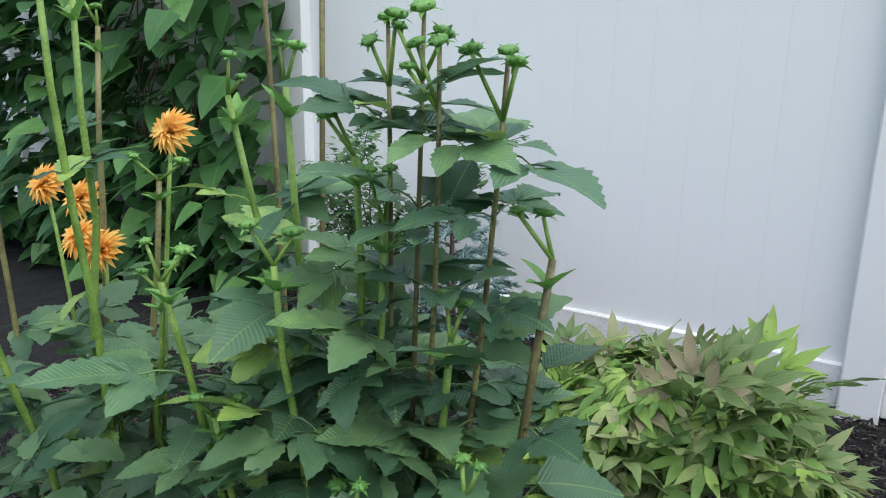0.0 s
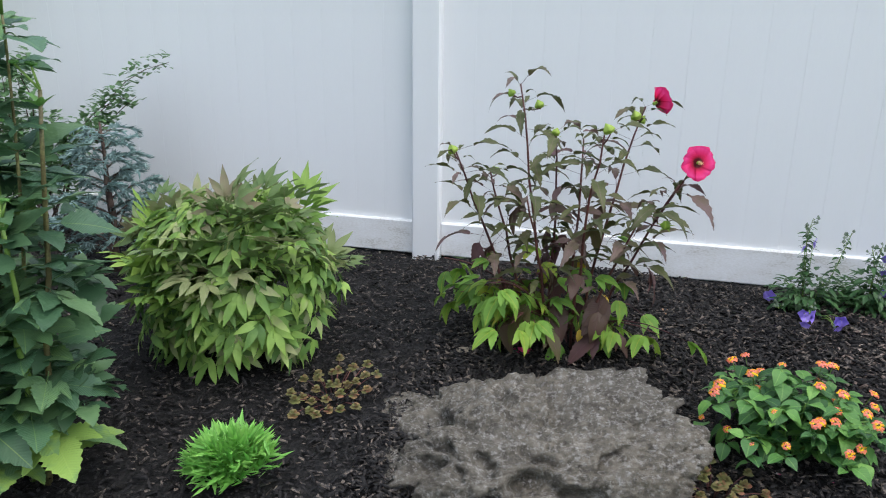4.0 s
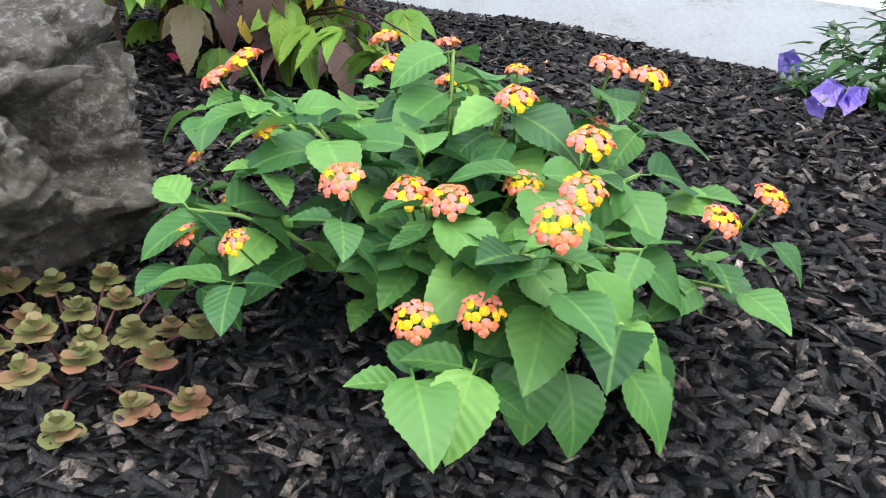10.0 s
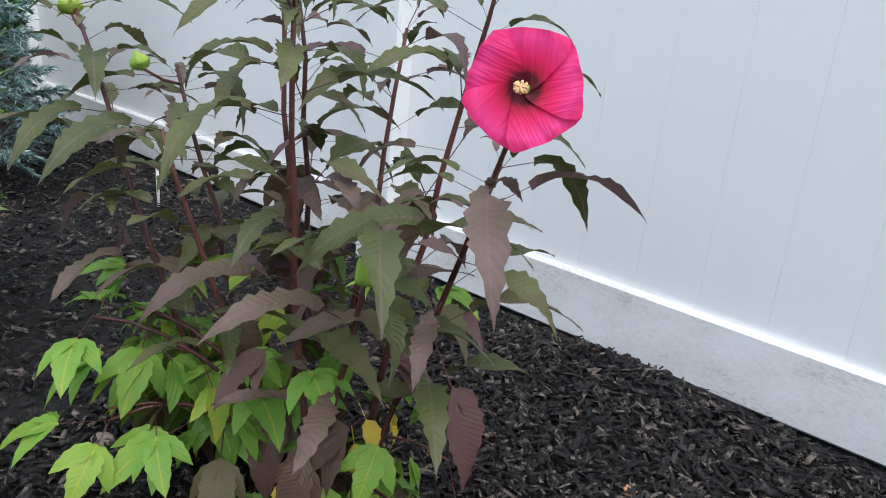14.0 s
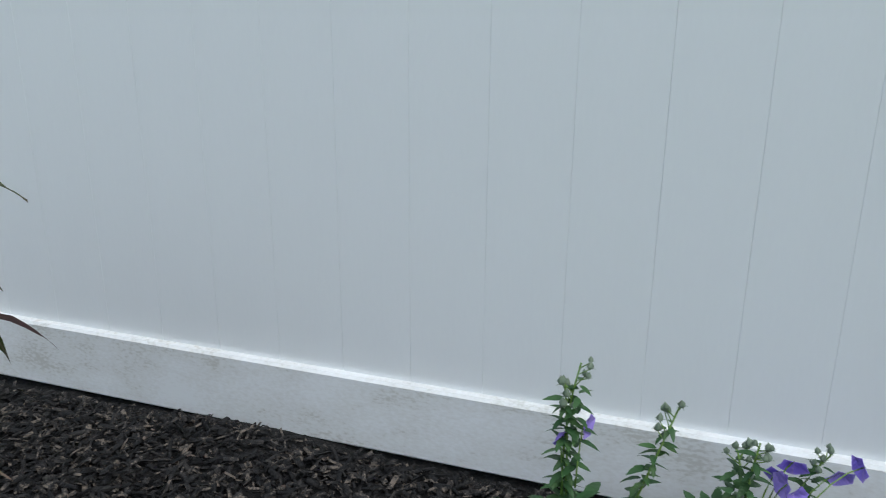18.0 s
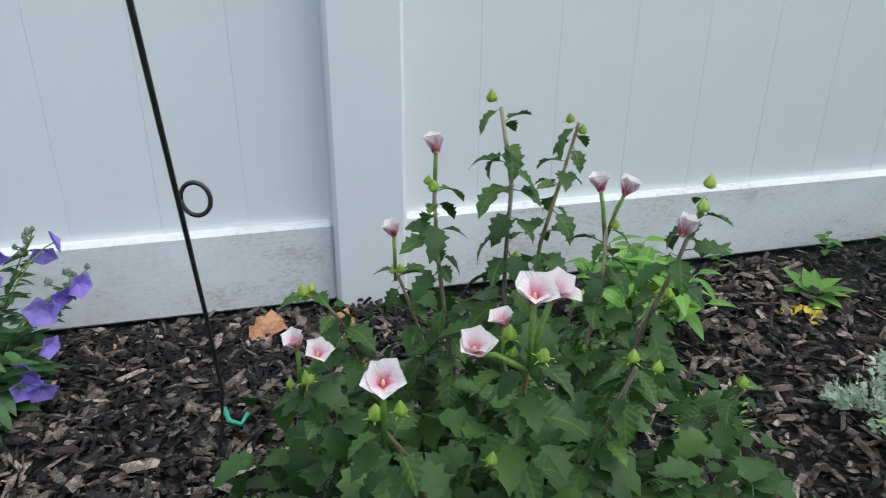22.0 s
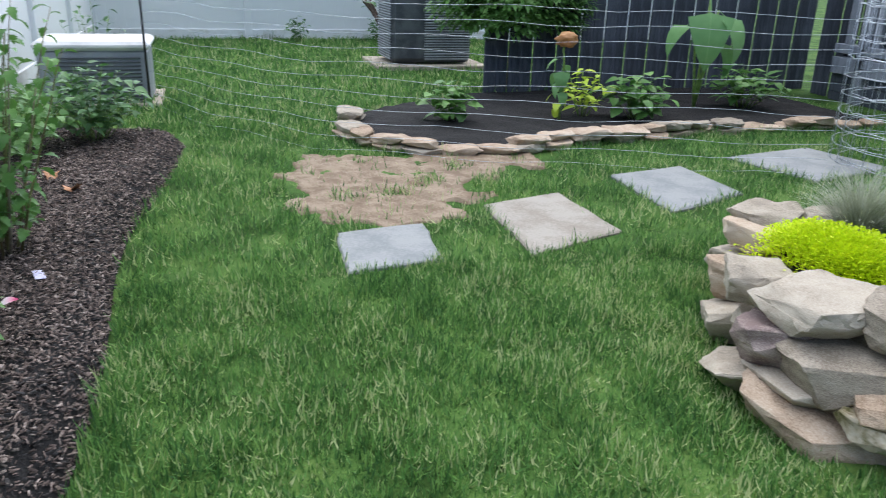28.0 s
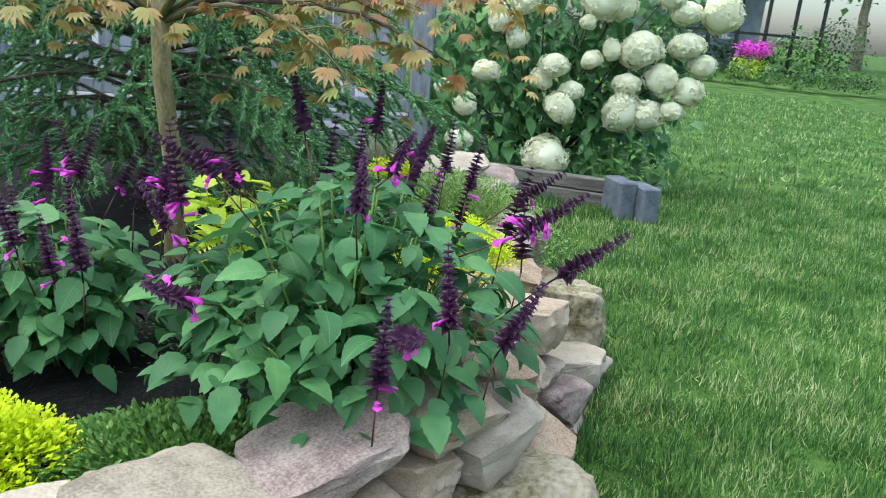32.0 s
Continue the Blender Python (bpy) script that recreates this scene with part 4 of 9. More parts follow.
def dahlia(loc, tops, seed, label, flowers=(), fill=0, stalks=(), wide=0.25, high=0.78, bare=False):
    d = thing("dahlia", label, "flowering plant", loc, "dahlias in the bed")
    r = rng_of(seed)
    for x, y, z in tops:
        p1 = Vector((x, y, z)) - Vector(loc)
        p0 = Vector((p1.x * 0.35 + r.uniform(-0.05, 0.05), p1.y * 0.35 + r.uniform(-0.05, 0.05), 0))
        pts = arc(p0, p1, 0.0, 8, r.uniform(-0.03, 0.03), r, 0.008)
        s = stem(d, pts, 0.009, 0.0045, STEM_GREEN if r.random() < 0.85 else STEM_BROWN)
        n = int(p1.z / 0.085)
        a = r.uniform(0, 3)
        for i in range(n):
            u = 0.1 + 0.82 * i / n
            q = along(pts, u)
            if bare and q.z > 0.62 and i % 4:
                continue
            for k in range(2):
                if r.random() < 0.93:
                    part("leaf", r.choice(DAHLIA_LEAVES), d, laid(q, a + k * math.pi + r.uniform(-0.35, 0.35), r.uniform(-0.25, 0.5), r.uniform(-0.5, 0.5), r.uniform(0.65, 1.05) * (1.15 - 0.3 * u) * (0.7 if bare else 1.0)))
            a += 1.57
        for k in range(5):
            part("young_leaf", r.choice(DAHLIA_YOUNG), d, laid(along(pts, 0.96), k * 1.3 + a, r.uniform(0.5, 1.1), 0, r.uniform(0.45, 0.9)))
        for k in range(2):
            tip = Vector(p1) + Vector((r.uniform(-0.035, 0.035), r.uniform(-0.035, 0.035), r.uniform(0.02, 0.07)))
            stem(d, [pts[-1], tip], 0.003, 0.0025, STEM_GREEN, 5, "bud_stalk")
            part("bud", DAHLIA_BUD, d, laid(tip, r.uniform(0, 6), r.uniform(-0.2, 0.2), 0, r.uniform(0.7, 1.2)))
    # leaves that fill the clump, coloured darker to stand for its inner shade
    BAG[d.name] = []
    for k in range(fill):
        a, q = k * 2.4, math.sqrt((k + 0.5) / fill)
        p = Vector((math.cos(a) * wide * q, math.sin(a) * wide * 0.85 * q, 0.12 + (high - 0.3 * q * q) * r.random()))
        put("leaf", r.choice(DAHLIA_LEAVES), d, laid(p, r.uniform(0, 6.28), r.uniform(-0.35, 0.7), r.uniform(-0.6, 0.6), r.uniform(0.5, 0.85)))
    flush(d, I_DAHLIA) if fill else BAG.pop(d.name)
    for x, y, z in stalks:
        q = Vector((x, y, z)) - Vector(loc)
        pts = arc((q.x * 0.6, q.y * 0.5, 0.45), q, 0.0, 6, r.uniform(-0.012, 0.012))
        stem(d, pts, 0.0048, 0.0028, STEM_BROWN, 6, "bud_stalk")
        fan(d, "leaf", DAHLIA_LEAVES, pts, r, 5, 0.3, 0.86, (-0.1, 0.7), (0.5, 0.8), True)
        part("bud", DAHLIA_BUD, d, Matrix.Translation(q) @ Matrix.Rotation(r.uniform(-0.7, 0.7), 4, "X") @ Matrix.Scale(r.uniform(1.0, 1.35), 4))
        for k in range(2):
            q2 = q + Vector((r.uniform(-0.04, 0.04), r.uniform(-0.03, 0.03), r.uniform(-0.03, 0.012)))
            stem(d, [along(pts, 0.9), q2], 0.003, 0.0025, STEM_GREEN, 5, "bud_stalk")
            part("bud", DAHLIA_BUD, d, laid(q2, r.uniform(0, 6), r.uniform(0.0, 0.9), 0, r.uniform(0.8, 1.2)))
        for k in range(4):
            put("leaf", r.choice(DAHLIA_LEAVES[3:]), d, laid(along(pts, 0.86), k * 1.6 + r.uniform(-0.4, 0.4), r.uniform(-0.1, 0.5), 0, r.uniform(0.35, 0.55)))
    for x, y, z in flowers:
        q = Vector((x, y, z)) - Vector(loc)
        pts = arc((q.x * 0.5, q.y * 0.5, 0.35), q, 0.04, 6)
        stem(d, pts, 0.005, 0.0035, STEM_GREEN, 6, "flower_stalk")
        part("flower_head", BLOOM, d, Matrix.Translation(q) @ Matrix.Rotation(r.uniform(-0.4, 0.2), 4, "Y") @ Matrix.Rotation(r.uniform(0.6, 1.1), 4, "X") @ Matrix.Rotation(r.uniform(0, 3), 4, "Z") @ Matrix.Scale(0.85, 4), "orange petals")
    return d


dahlia((-0.5, -1.95, bed_at(-0.5, -1.95)), [(-0.523, -1.97, 1.04), (-0.47, -1.98, 0.96), (-0.25, -1.97, 0.95), (-0.36, -2.0, 0.84), (-0.645, -1.96, 1.12), (-0.58, -2.06, 0.91), (-0.66, -2.1, 0.70), (-0.42, -2.12, 0.64), (-0.29, -2.08, 0.70), (-0.80, -1.92, 1.10), (-0.72, -2.12, 0.88)], 3, "bushy green dahlia in bud with toothed leaves", fill=210, stalks=[(-0.312, -1.97, 1.165), (-0.47, -1.97, 1.20), (-0.42, -1.97, 1.21), (-0.386, -1.99, 1.175)])
dahlia((-1.1, -1.95, bed_at(-1.1, -1.95)), [(-1.0, -2.02, 1.25), (-0.95, -2.1, 1.3), (-1.2, -1.85, 1.2), (-1.05, -2.2, 0.9), (-0.88, -2.0, 0.8), (-1.0, -1.9, 0.95)], 4, "tall dahlia with orange double flowers", [(-1.041, -1.835, 1.024), (-1.36, -1.888, 0.906), (-1.25, -1.885, 0.888), (-1.17, -1.903, 0.806), (-1.21, -1.92, 0.826)], fill=270, wide=0.5, high=0.62, bare=True)

# canes that hold the dahlias up
for k, (x, y, dx, dy, h) in enumerate([(-0.82, -1.75, 0.02, 0.05, 1.45), (-0.92, -1.7, -0.05, 0.02, 1.5), (-1.3, -2.0, -0.1, 0.0, 1.5)]):
    c = new("plant_cane", joined("plant_cane", [tube(arc((x, y, bed_at(x, y) - 0.03), (x + dx, y + dy, h), 0, 6, 0.01), (0.006, 0.0045), 6)], STEM_BROWN))
    tagged(c, "thin brown cane stuck in the mulch among dahlias", "garden stake", "dahlia canes")

# climbing vine at the far end of the fence
VINE_LEAVES = leaves_of("leaf", L_VINE, [dict(length=0.11, width=0.10, shape="heart", n=8, droop=0.6, fold=0.15, petiole=0.05), dict(length=0.10, width=0.09, shape="heart", n=7, droop=0.4, fold=0.2, petiole=0.04)])
vine = thing("climbing_vine", "dense dark green climbing vine with heart-shaped leaves against the fence", "climber", (-3.3, -0.25, 0))
rv = rng_of(21)
for k in range(12):
    pts = arc((rv.uniform(-0.9, 0.7), rv.uniform(-0.1, 0.1), -0.02), (rv.uniform(-1.1, 1.0), rv.uniform(-0.25, 0.05), rv.uniform(1.5, 2.2)), 0, 7, 0.1, rv, 0.05)
    stem(vine, pts, 0.006, 0.003, BARK_DARK, 5)
for k in range(290):
    p = (rv.uniform(-1.2, 0.95), rv.uniform(-0.4, 0.0), 0.05 + 2.1 * rv.random())
    part("leaf", rv.choice(VINE_LEAVES), vine, laid(p, -1.57 + rv.uniform(-0.9, 0.9), rv.uniform(-0.8, 0.0), rv.uniform(-0.4, 0.4), rv.uniform(1.3, 2.1)))
back_v = leaf_shape(0.1, 0.09, "heart", 4, droop=0.5)
g = np.random.default_rng(5)
n = 1500
part("inner_leaves", scatter("inner_leaves", [(x * 1.5, y * 1.5, z * 1.5) for x, y, z in back_v[0]], np.array(back_v[1]), np.stack([g.uniform(-1.3, 0.9, n), g.uniform(-0.22, 0.18, n), g.uniform(0, 2.2, n)], -1), turns_of(g.uniform(-2.8, -0.3, n), g.uniform(-1.1, 0.2, n)), g.uniform(0.7, 1.3, n), L_VINE), vine)
vine["kind"] = ""

# arching shrub with small leaves
shrub = thing("arching_shrub", "arching dark-leaved shrub with fine twigs by the fence", "shrub", (-1.75, -0.4, 0))
rs = rng_of(31)
sv = leaf_shape(0.038, 0.024, "ovate", 3, droop=0.3, petiole=0.0)
pl, tn = [], []
for k in range(17):
    tip = (0.604, 0.185, 0.866) if k == 0 else ((0.48, 0.02, 0.72) if k == 1 else (rs.uniform(-0.7, 0.55), rs.uniform(-0.3, 0.15), rs.uniform(0.4, 0.95)))
    pts = arc((rs.uniform(-0.1, 0.1), rs.uniform(-0.05, 0.05), 0), tip, 0.18 if k < 3 else 0.1, 9, 0.03, rs, 0.015)
    stem(shrub, pts, 0.005, 0.0012, BARK_DARK, 5)
    for j in range(80):
        u = 0.3 + 0.7 * j / 80
        q = along(pts, u)
        for s in (0, 1):
            pl.append((q.x + rs.uniform(-0.04, 0.04), q.y + rs.uniform(-0.04, 0.04), q.z + rs.uniform(-0.02, 0.05)))
            tn.append((rs.uniform(0, 6.28), rs.uniform(-0.3, 0.8)))
tn = np.array(tn)
part("foliage", scatter("foliage", sv[0][:12], np.array(sv[1]), np.array(pl), turns_of(tn[:, 0], tn[:, 1]), np.random.default_rng(1).uniform(0.7, 1.3, len(pl)), L_TWIG), shrub)["kind"] = "stuff"


# small blue spruce and larger spruce share this
def spruce(name, label, loc, branches, mat, needle, seed, trunk, dens, droop=0.1, tw=0.16, hang=0.0, twigs_per=9, wide=0.11):
    e = thing(name, label, "conifer", loc)
    r = rng_of(seed)
    stem(e, arc((0, 0, -0.02), (0, 0, trunk), 0, 6, 0.0, r, 0.01), 0.012 + trunk * 0.02, 0.004, BARK_DARK, 7, "trunk")
    P, D = [], []
    g_ = np.random.default_rng(seed)
    for (z0, az, ln, el) in branches:
        d = Vector((math.cos(az) * math.cos(el), math.sin(az) * math.cos(el), math.sin(el)))
        pts = arc((0, 0, z0), Vector((0, 0, z0)) + d * ln, droop * ln, 7, 0.0, r, 0.01)
        stem(e, pts, 0.004 + 0.006 * ln, 0.0015, BARK_DARK, 5, "branch")
        twigs = [(pts, ln)]
        for j in range(int(3 + ln * twigs_per)):
            u = r.uniform(0.2, 0.98)
            q = along(pts, u)
            sd = az + r.choice((-1, 1)) * r.uniform(0.4, 1.1)
            l2 = r.uniform(0.5, 1.0) * tw * (1.3 - u * 0.6)
            q2 = q + Vector((math.cos(sd) * (1 - 0.5 * hang), math.sin(sd) * (1 - 0.5 * hang), r.uniform(-0.6, 0.1) - hang * r.uniform(0.3, 1.0))).normalized() * l2
            twigs.append((arc(q, q2, 0.1 * l2, 4), l2))
        for tp, l2 in twigs:
            n_ = int(l2 * dens)
            tpa = np.array([tuple(q) for q in tp])
            f_ = g_.uniform(0.03, 0.999, n_) * (len(tpa) - 1)
            i_ = f_.astype(int)
            P.append(tpa[i_] + (tpa[i_ + 1] - tpa[i_]) * (f_ - i_)[:, None])
            dd = tpa[-1] - tpa[0]
            dd = dd / np.linalg.norm(dd)
            D.append(dd + g_.normal(0, 0.34, (n_, 3)))
    P, D = np.concatenate(P), np.concatenate(D)
    D /= np.linalg.norm(D, axis=1, keepdims=True)
    v = np.array([(-wide, 0, 0), (wide, 0, 0), (0, 0, wide * 1.3), (0, 1, 0.02)]) * needle
    f = np.array([(0, 1, 3), (1, 2, 3)])
    ob = part("needles", scatter("needles", v, f, P, turns_of(np.arctan2(D[:, 1], D[:, 0]), np.arcsin(D[:, 2].clip(-1, 1)), g_.uniform(0, 6, len(P))), g_.uniform(0.7, 1.2, len(P)), mat), e)
    ob["kind"] = "stuff"
    return e


rsp = rng_of(41)
spruce("blue_spruce", "small blue-green dwarf spruce in the mulch", (-1.22, -0.62, bed_at(-1.22, -0.62)), [(0.05 + 0.0165 * k, k * 2.4, 0.27 * (1 - k / 38) + 0.05, 0.35) for k in range(34)], L_SPRUCE_BLUE, 0.028, 41, 0.64, 420, tw=0.11, twigs_per=26, wide=0.14)

# peony
def facing(p, out, spin, s):
    """A pose at p whose local z looks along out and whose local y is turned by spin from straight down the slope."""
    z = Vector(out).normalized()
    down = (Vector((0, 0, -1)) + z * z.z)
    y = Matrix.Rotation(spin, 3, z) @ (down.normalized() if down.length > 0.05 else Vector((1, 0, 0)))
    m = Matrix((y.cross(z), y, z)).transposed().to_4x4()
    return Matrix.Translation(p) @ m @ Matrix.Translation((0, -0.09 * s, 0)) @ Matrix.Scale(s, 4)


def peony_leaves(mat):
    out = []
    for v in range(3):
        r = rng_of(60 + v)
        ls = []
        for tip_az, st in ((0, 0.085), (0.95, 0.05), (-0.95, 0.05)):
            for da in (-0.62, 0, 0.62):
                ls.append(dict(length=0.108 * (1 if da == 0 else 0.80), width=0.027, shape="lance", n=7, droop=0.05 + 0.3 * v, fold=0.2, wave=0.03, petiole=0.004, start=(-math.sin(tip_az) * 0.035, st, 0), az=tip_az + da + r.uniform(-0.08, 0.08)))
        out.append(compound("leaf", mat, ls, 0.085))
    return out


PEONY_TOP, PEONY_LEAVES = peony_leaves(L_PEONY_TOP), peony_leaves(L_PEONY)
PC = Vector((-0.30, -1.21, bed_at(-0.30, -1.21)))
peony = thing("peony", "dense olive and yellow-green peony clump with deeply cut leaves", "flowering plant", PC)
rp = rng_of(61)
for k in range(30):
    a, q = k * 2.4, math.sqrt((k + 0.5) / 30)
    tip = Vector((math.cos(a) * 0.33 * q, math.sin(a) * 0.26 * q, 0.50 - 0.15 * q * q + rp.uniform(-0.10, 0.09)))
    pts = arc((math.cos(a) * 0.06, math.sin(a) * 0.06, 0), tip, 0.05, 6)
    stem(peony, pts, 0.004, 0.0025, STEM_GREEN)
    fan(peony, "leaf", PEONY_TOP if k % 4 else PEONY_LEAVES, pts, rp, 5, 0.72, 1.0, (0.0, 1.2), (0.65, 1.15))
BAG[peony.name] = []
for k in range(250):
    a = k * 2.4
    lat = rp.random() ** 0.85
    up_ = 0.06 + 0.46 * lat
    rr = math.sqrt(max(0.05, 1 - ((lat - 0.42) / 0.68) ** 2)) * rp.uniform(0.7, 1.0)
    p = (math.cos(a) * 0.34 * rr, math.sin(a) * 0.27 * rr, up_)
    out = (math.cos(a) + rp.gauss(0, 0.35), math.sin(a) + rp.gauss(0, 0.35), 0.45 + 1.6 * lat * lat + rp.gauss(0, 0.35))
    put("leaf", rp.choice(PEONY_LEAVES if lat < 0.62 else PEONY_TOP), peony, facing(p, out, rp.gauss(0, 0.9), rp.uniform(0.55, 1.0)))
flush(peony, I_PEONY)


# boulder
def boulder_mesh(sx, sy, sz):
    """A broken limestone block: flat sloping top, undercut ends, pits and coarse grain."""
    planes = [(0.04, -0.30, 1, 0.60), (-0.50, -0.05, 0.86, 0.58), (0.15, -1, 0.35, 0.80), (-0.62, -0.75, 0.30, 0.86), (-1, -0.1, 0.25, 0.93), (1, -0.05, 0.10, 0.93), (0.90, -0.12, -0.42, 0.66), (0.1, -0.85, -0.5, 0.80), (0, 1, 0.45, 0.82), (0.62, -0.8, 0.2, 0.98), (0.7, 0.7, 0.2, 1.0), (0.45, -0.15, 0.95, 0.86), (-0.7, 0.7, 0.2, 0.95), (0, 0, -1, 0.85)]
    planes = [(Vector(p[:3]).normalized(), p[3]) for p in planes]
    bm = bmesh.new()
    bmesh.ops.create_icosphere(bm, subdivisions=7, radius=1)
    for v in bm.verts:
        d = v.co.normalized()
        reach = min(h / max(d.dot(n_), 1e-4) for n_, h in planes)
        p = d * min(reach, 1.35)
        q = Vector((p.x * sx, p.y * sy, p.z * sz)) * 4.0 + Vector((3.1, 8.2, 1.7))
        big = noise.noise(q * 0.9) * 0.07 + noise.noise(q * 2.2) * 0.03
        ridge = (0.45 - abs(noise.noise(q * 2.3 + Vector((5, 0, 2))))) * 0.04 - 0.015
        grain = noise.noise(q * 5) * 0.03 - abs(noise.noise(q * 8)) * 0.045 - abs(noise.noise(q * 17)) * 0.03 + noise.noise(q * 31) * 0.014 + 0.02
        grain -= 0.04 * max(0.0, 1 - abs(noise.noise(q * 3.4 + Vector((1, 4, 0)))) / 0.06)
        pit = max(0.0, noise.noise(q * 2.0 + Vector((0, 7, 3))) - 0.20) * 0.95 + max(0.0, noise.noise(q * 4.6) - 0.24) * 0.42
        p *= 1 + big + ridge + 1.25 * grain - min(pit, 0.26)
        v.co = Vector((p.x * sx, p.y * sy, p.z * sz))
    me = bpy.data.meshes.new("boulder")
    bm.to_mesh(me)
    bm.free()
    me.materials.append(LIMESTONE)
    me.polygons.foreach_set("use_smooth", [True] * len(me.polygons))
    return me


boulder = new("boulder", boulder_mesh(0.57, 0.33, 0.31))
boulder.location = (0.65, -1.54, -0.08)
boulder.rotation_euler = (radians(-2), radians(-3), radians(10))
tagged(boulder, "large pitted grey limestone boulder in the mulch", "boulder")

# white stake and pale pebble near the peony
st = new("garden_stake", joined("garden_stake", [box(-0.006, 0.006, -0.003, 0.003, -0.05, 0.13, 0.001)], STAKE))
st.location = (-0.738, -0.296, 0.012)
tagged(st, "short white plastic stake stuck in the mulch", "garden stake")
for k, (x, y, s) in enumerate([(0.41, -1.0, 0.022), (0.35, -1.35, 0.010), (0.9, -0.52, 0.009), (1.72, -0.5, 0.014), (1.9, -0.6, 0.016), (2.3, -0.6, 0.015), (1.35, -1.55, 0.009)]):
    pb = new("pebble", rock("pebble", 90 + k, s, s * 0.8, s * 0.6, STONE_GREY, 6, 0.05, 2))
    pb.location = (x, y, bed_at(x, y) + s * 0.4 + 0.006)
    tagged(pb, "small pale pebble on the dark mulch", "pebble", "pebbles on the mulch")


# hibiscus
def stalked(name, shapes, mat, stalk):
    """A leaf whose stalk, the last three faces of its first shape, has its own colour."""
    me = joined(name, shapes, mat)
    me.materials.append(stalk)
    first = len(shapes[0][1])
    idx_ = np.zeros(len(me.polygons), np.int32)
    idx_[first - 3:first] = 1
    me.polygons.foreach_set("material_index", idx_)
    return me


HIB_UP = [stalked("dark_leaf", [leaf_shape(0.130 + 0.012 * v, 0.032 + 0.003 * v, "lance", 15, 0.15, 0.35, 0.9 + 0.3 * v, 0.06, 0.04, 0.3 * (v - 1))], L_HIB_DARK, STEM_RED) for v in range(3)]
HIB_BIG, HIB_LOW = [], []
for v in range(2):
    HIB_BIG.append(stalked("dark_leaf", [leaf_shape(0.15, 0.066, "ovate", 15, 0.07, 0.2, 0.7 + 0.4 * v, 0.075, 0.02), leaf_shape(0.09, 0.034, "lance", 9, 0.09, 0.2, 0.8, 0.0, 0.0, 0.0, (0, 0.078, 0), 0.65), leaf_shape(0.09, 0.034, "lance", 9, 0.09, 0.2, 0.8, 0.0, 0.0, 0.0, (0, 0.078, 0), -0.65)], L_HIB_BROWN, STEM_RED))
    HIB_LOW.append(stalked("green_leaf", [leaf_shape(0.10, 0.044, "ovate", 13, 0.07, 0.2, 0.9, 0.065, 0.02), leaf_shape(0.074, 0.030, "ovate", 9, 0.08, 0.2, 0.9, 0.0, 0.0, 0.0, (0, 0.068, 0), 0.75), leaf_shape(0.074, 0.030, "ovate", 9, 0.08, 0.2, 0.9, 0.0, 0.0, 0.0, (0, 0.068, 0), -0.75)], L_HIB_GREEN, STEM_RED))
HIB_YEL = leaves_of("yellow_leaf", L_YELLOW, [dict(length=0.06, width=0.035, n=8, teeth=0.08, droop=0.9, petiole=0.03)])
HIB_BUD = bud_mesh("bud", 0.0175, BUD_LIME, 5, 1.05)


def hibiscus_petal():
    """One broad ruffled petal, dark at its foot."""
    vs, fs, nu, nv = [], [], 12, 9
    for i in range(nu + 1):
        u = i / nu
        for j in range(nv):
            s = 2 * j / (nv - 1) - 1
            w = 0.040 * (0.20 + 0.95 * u ** 0.8) * math.sqrt(max(0.0, 1 - max(0, u - 0.55) ** 2 * 2.2))
            y = 0.054 * u * (1 - 0.10 * s * s * u)
            z = 0.010 * u * u - 0.006 * u ** 5 + (0.0016 * u + 0.0034 * u ** 5) * math.sin(s * 8 + u * 4) + 0.005 * s
            vs.append((s * w, y, z))
    for i in range(nu):
        for j in range(nv - 1):
            a = i * nv + j
            fs.append((a, a + 1, a + nv + 1, a + nv))
    me = mesh("petal", vs, fs, PINK)
    return me


HIB_PETAL = hibiscus_petal()


def hib_flower(parent, q, facing, s=1.0, closed=0.0):
    """A five-petalled flower whose face looks along facing."""
    d = Vector(facing).normalized()
    m = Matrix.Translation(q) @ d.to_track_quat("Z", "Y").to_matrix().to_4x4() @ Matrix.Scale(s, 4)
    fl = part("flower", joined("flower", [tube([(0, 0, -0.012), (0, 0, 0.0), (0, 0, 0.004)], (0.006, 0.005), 8)], BUD_LIME), parent, m)
    for k in range(5):
        part("petal", HIB_PETAL, fl, Matrix.Rotation(6.283 * k / 5, 4, "Z") @ Matrix.Rotation(0.06 + closed, 4, "X"))
    sh = [tube([(0, 0, 0), (0, 0.001, 0.012), (0, 0.0015, 0.024)], (0.0022, 0.0014), 6)]
    r = rng_of(3)
    for k in range(34):
        a, z = r.uniform(0, 6.28), r.uniform(0.008, 0.026)
        sh.append(tube([(0, 0, z), (math.cos(a) * 0.006, math.sin(a) * 0.006, z + 0.003)], (0.0007, 0.0012), 4))
    part("stamen_column", joined("stamen_column", sh, CREAM), fl)
    return fl


